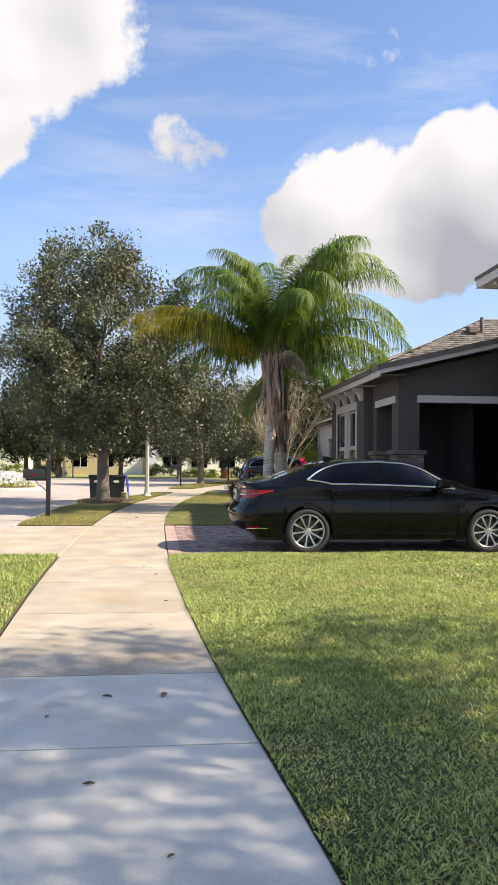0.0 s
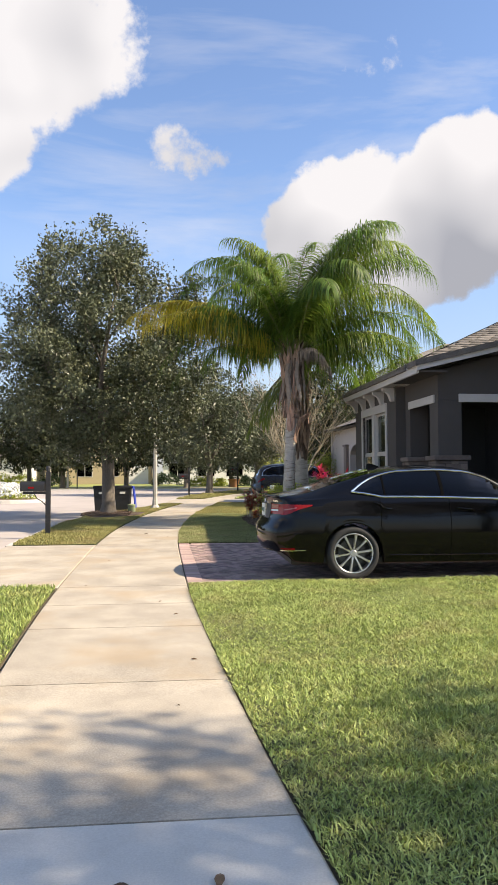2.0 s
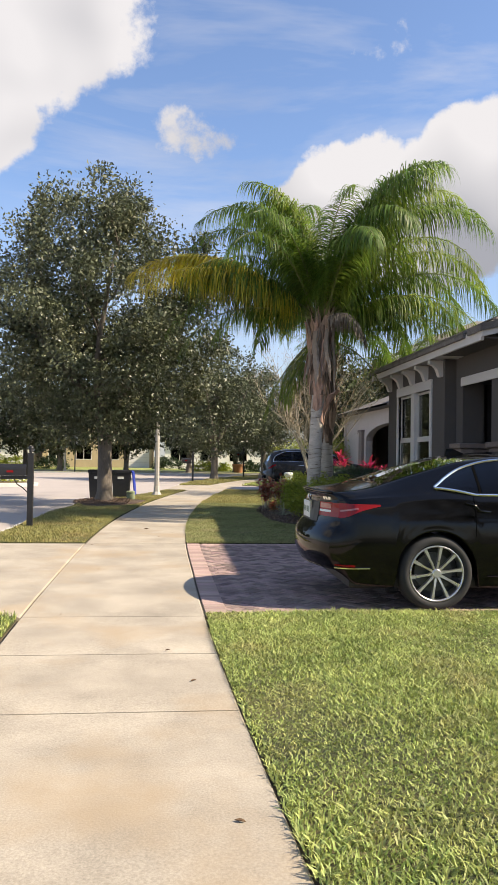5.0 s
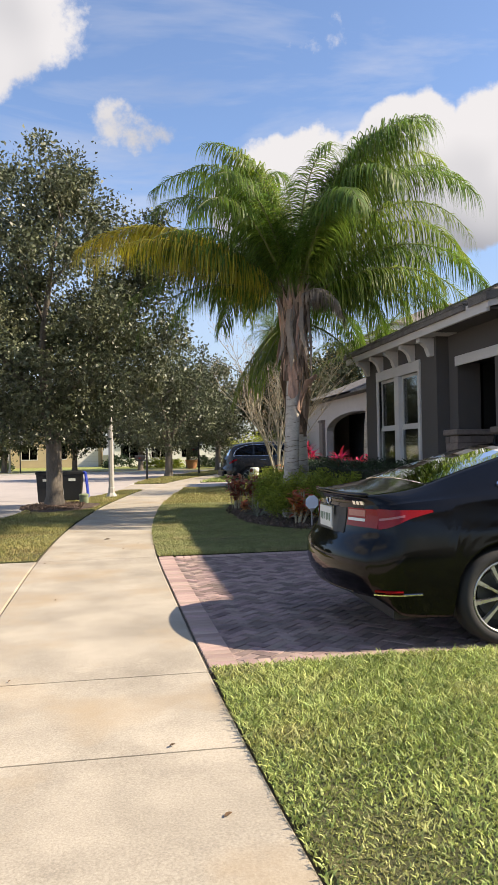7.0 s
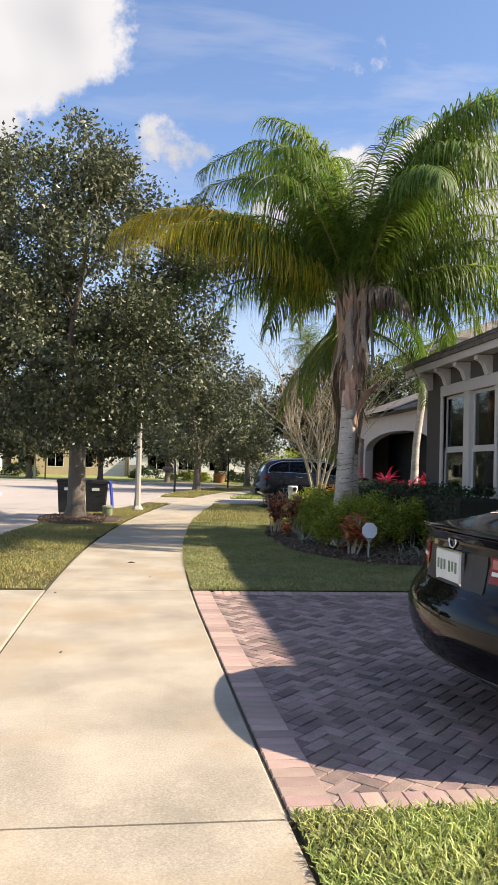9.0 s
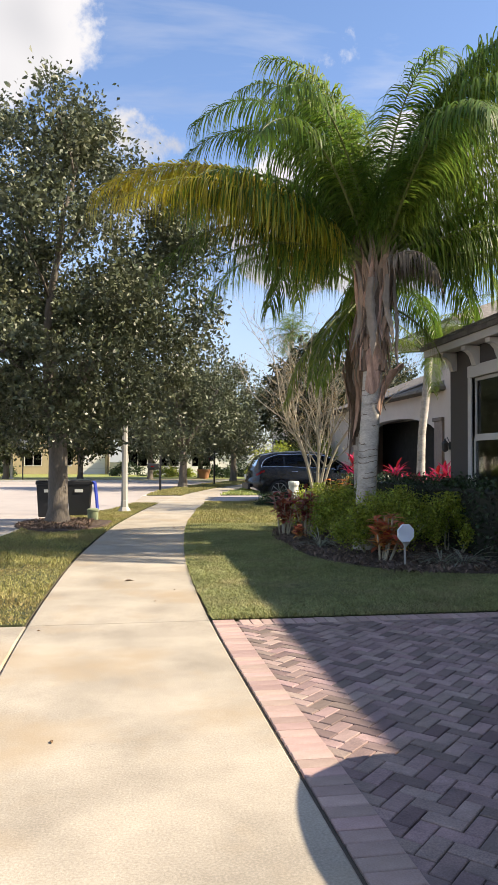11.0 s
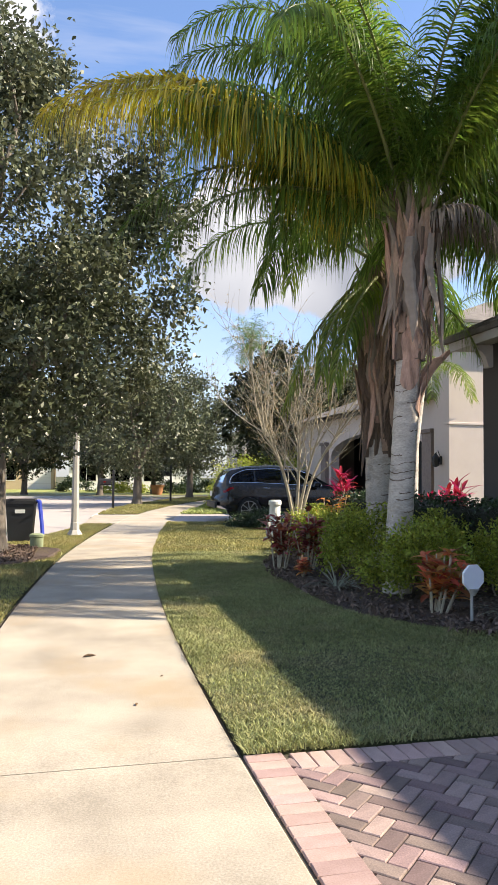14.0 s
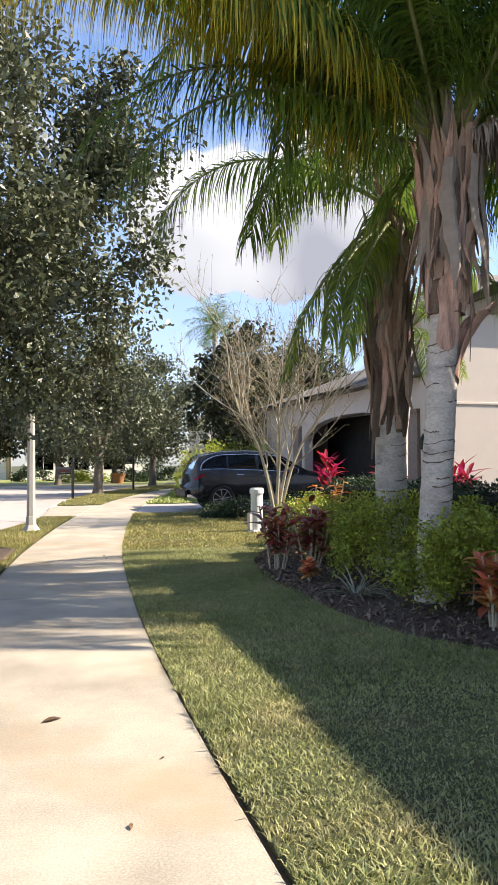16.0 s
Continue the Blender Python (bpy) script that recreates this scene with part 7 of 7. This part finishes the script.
def paver_geo(l, w, h=0.05, c=0.004):
    return Geo().loft([[(-l / 2 + s, -w / 2 + s, z), (l / 2 - s, -w / 2 + s, z), (l / 2 - s, w / 2 - s, z), (-l / 2 + s, w / 2 - s, z)] for s, z in ((0, -h), (0, -c), (c, 0))])


seed_ob = part("paver", paver_geo(0.168, 0.081), M["paver"], drive)
paver_mesh = seed_ob.data
seed_ob.matrix_basis = pose(0.5, 13.0, -0.4)
bpy.data.objects.remove(seed_ob)
random.seed(77)
near_n, verts, faces = 0, [], []
W = 0.087
x_lo = lambda y: edge_r(y) + 0.225
c45 = math.sqrt(0.5)
cells = []
for a in range(-46, 300):
    for b in range(-185, 300):
        d = (a - b) % 4
        if d == 0:
            u, v2, turn = (a + 1.0) * W, (b + 0.5) * W, 0
        elif d == 3:
            u, v2, turn = (a + 0.5) * W, (b + 1.0) * W, 90
        else:
            continue
        x, y = (u - v2) * c45, DRIVE_NEAR + (u + v2) * c45 - 4.0
        if DRIVE_NEAR + 0.14 < y < DRIVE_FAR - 0.14 and x_lo(y) - 0.07 < x < 7.3:
            cells.append((x, y, turn))
for x, y, turn in cells:
    m = pose(x, y, -0.007 + random.uniform(-0.003, 0.002), random.uniform(-0.3, 0.3), random.uniform(-0.3, 0.3), 45 + turn)
    if near_n < 300 and y > 13.4 and x < 1.35:
        share("paver", paver_mesh, drive, m)
        near_n += 1
    else:
        g = paver_geo(0.168, 0.081)
        k = len(verts)
        verts += [tuple(m @ Vector(p)) for p in g.v]
        faces += [tuple(k + i for i in q) for q in g.f]
g = Geo()
g.v, g.f = verts, faces
tagged(part("paver_field", g, M["paver_rest"], drive), kind="stuff")
edge_mesh = part("edge_paver", paver_geo(0.198, 0.090), M["paver_edge"], drive)
em = edge_mesh.data
bpy.data.objects.remove(edge_mesh)
y = DRIVE_NEAR + 0.06
while y < DRIVE_FAR - 0.03:
    share("edge_paver", em, drive, pose(edge_r(y) + 0.118, y, -0.003 + random.uniform(-0.002, 0.001), 0, 0, random.uniform(-0.6, 0.6)))
    y += 0.096
for yy, mat_turn in ((DRIVE_NEAR + 0.115, 90), (DRIVE_FAR - 0.115, 90)):
    x = edge_r(yy) + 0.3
    while x < 7.3:
        share("edge_paver", em, drive, pose(x, yy, -0.003 + random.uniform(-0.002, 0.001), 0, 0, mat_turn + random.uniform(-1.2, 1.2)))
        x += 0.096

# ---- grass ----


def grass(name, parent_label, fa, fb, y0, y1, per_m2, height, mat, x_max=None, skip=None, width=0.005, lean=0.5):
    """Tufts of tapering bent blades over a strip of lawn."""
    area_x0, area_x1 = min(fa(y0), fa(y1), fa((y0 + y1) / 2)), max(fb(y0), fb(y1)) if x_max is None else x_max
    n = int((area_x1 - area_x0) * (y1 - y0) * per_m2)
    x, y = rng.uniform(area_x0, area_x1, n), rng.uniform(y0, y1, n)
    ys = np.linspace(y0, y1, 80)
    ax, bx = np.interp(y, ys, [fa(q) for q in ys]), np.interp(y, ys, [fb(q) for q in ys])
    ok = (x > ax - 0.02) & (x < bx + 0.01)
    if skip is not None:
        ok &= ~skip(x, y)
    x, y = x[ok], y[ok]
    n = len(x)
    patch = 0.75 + 0.35 * np.sin(x * 1.7 + 1.3 * np.sin(y * 0.9)) * np.sin(y * 1.3 + x * 0.6)
    h = height * rng.uniform(0.45, 1.15, n) * patch
    a = rng.uniform(0, 2 * np.pi, n)
    side = np.stack((np.cos(a), np.sin(a), np.zeros(n)), 1)
    b = rng.uniform(0, 2 * np.pi, n)
    fall = np.stack((np.cos(b), np.sin(b), np.zeros(n)), 1) * (h * rng.uniform(0.1, 1.0, n) * lean * 2)[:, None]
    base = np.stack((x, y, np.full(n, 0.005)), 1)
    w = (width * rng.uniform(0.7, 1.4, n))[:, None]
    mid = base + fall * 0.35 + np.array((0, 0, 1)) * (h * 0.65)[:, None]
    tip = base + fall + np.array((0, 0, 1)) * h[:, None]
    v = np.stack((base - side * w, base + side * w, mid + side * w * 0.8, mid - side * w * 0.8, tip + side * w * 0.15, tip - side * w * 0.15), 1).reshape(-1, 3)
    k = np.arange(n)[:, None, None] * 6
    f = (k + np.array(((0, 1, 2, 3), (3, 2, 4, 5)))[None]).reshape(-1, 4)
    tagged(big_mesh(name, v, f, M[mat]), parent_label, "grass", kind="stuff")


er = lambda y: edge_r(y) + 0.022
bx_ = np.array([p[0] for p in BED])
by_ = np.array([p[1] for p in BED])


def in_bed(x, y):
    inside = np.zeros(len(x), dtype=bool)
    j = len(bx_) - 1
    for i in range(len(bx_)):
        cross = ((by_[i] > y) != (by_[j] > y)) & (x < (bx_[j] - bx_[i]) * (y - by_[i]) / (by_[j] - by_[i] + 1e-9) + bx_[i])
        inside ^= cross
        j = i
    return inside | (x > 4.9)


grass("grass", "dense bright green grass blades of the front lawn", er, lambda y: min(er(y) + 3.2, 14), 0.5, DRIVE_NEAR + 0.03, 8600, 0.046, "blade", None, None, 0.0042, 0.85)
grass("grass", "dense bright green grass blades of the front lawn", lambda y: er(y) + 3.2, lambda y: 7.5, 3.0, DRIVE_NEAR + 0.03, 3000, 0.055, "blade", None, None, 0.0075, 0.85)
grass("grass", "grass blades between sidewalk and planting bed", er, lambda y: 4.9, DRIVE_FAR - 0.02, 26.0, 8000, 0.042, "blade_pale", None, in_bed, 0.0036, 0.85)
grass("grass", "grass blades beside the curving sidewalk", er, lambda y: 5.0, 26.0, DRIVE2_NEAR, 1300, 0.07, "blade_dry", None, in_bed, 0.008)
grass("grass", "dry grass blades on the strip by the street", kerb_x, lambda y: edge_l(y) - 0.03, DRIVE_FAR, 34.2, 2300, 0.06, "blade_dry", None, None, 0.006)
grass("grass", "grass blades on the strip by the street", kerb_x, lambda y: edge_l(y) - 0.03, 3.0, DRIVE_NEAR, 3000, 0.06, "blade", None, None, 0.005)
grass("grass", "far grass strip along the street", kerb_x, lambda y: edge_l(y) - 0.03, 39.9, 62, 350, 0.08, "blade_dry", None, None, 0.016)
grass("grass", "far lawn beyond the neighbouring driveway", er, lambda y: edge_r(y) + 7, DRIVE2_FAR, 56, 200, 0.09, "blade", None, None, 0.02)

# ---- fallen leaves on the sidewalk ----
random.seed(5)
LEAVES = [(-0.81, 18.43, 0.10), (-0.02, 4.35, 0.09), (-0.35, 4.35, 0.06), (0.2, 20.1, 0.07)]
for i in range(18):
    y = random.uniform(2.5, 26)
    LEAVES.append((edge_l(y) + random.uniform(0.1, WIDE - 0.1), y, random.uniform(0.02, 0.05)))
for x, y, s in LEAVES:
    g = Geo()
    pts = [(0, -0.5, 0.0), (0.16, -0.2, 0.10), (0.2, 0.1, 0.13), (0.1, 0.4, 0.08), (0, 0.6, 0.02), (-0.1, 0.4, 0.08), (-0.2, 0.1, 0.12), (-0.16, -0.2, 0.10)]
    g.loft([[(a * s, b * s, c * s + 0.001) for a, b, c in pts], [(a * s, b * s, c * s + 0.004) for a, b, c in pts]])
    ob = part("fallen_leaf", g, M["leaf_dry"])
    ob.matrix_basis = pose(x, y, 0.002, 0, 0, random.uniform(0, 360))
    tagged(ob, "curled dry brown leaf lying on the concrete", "leaf", "leaves on the sidewalk")
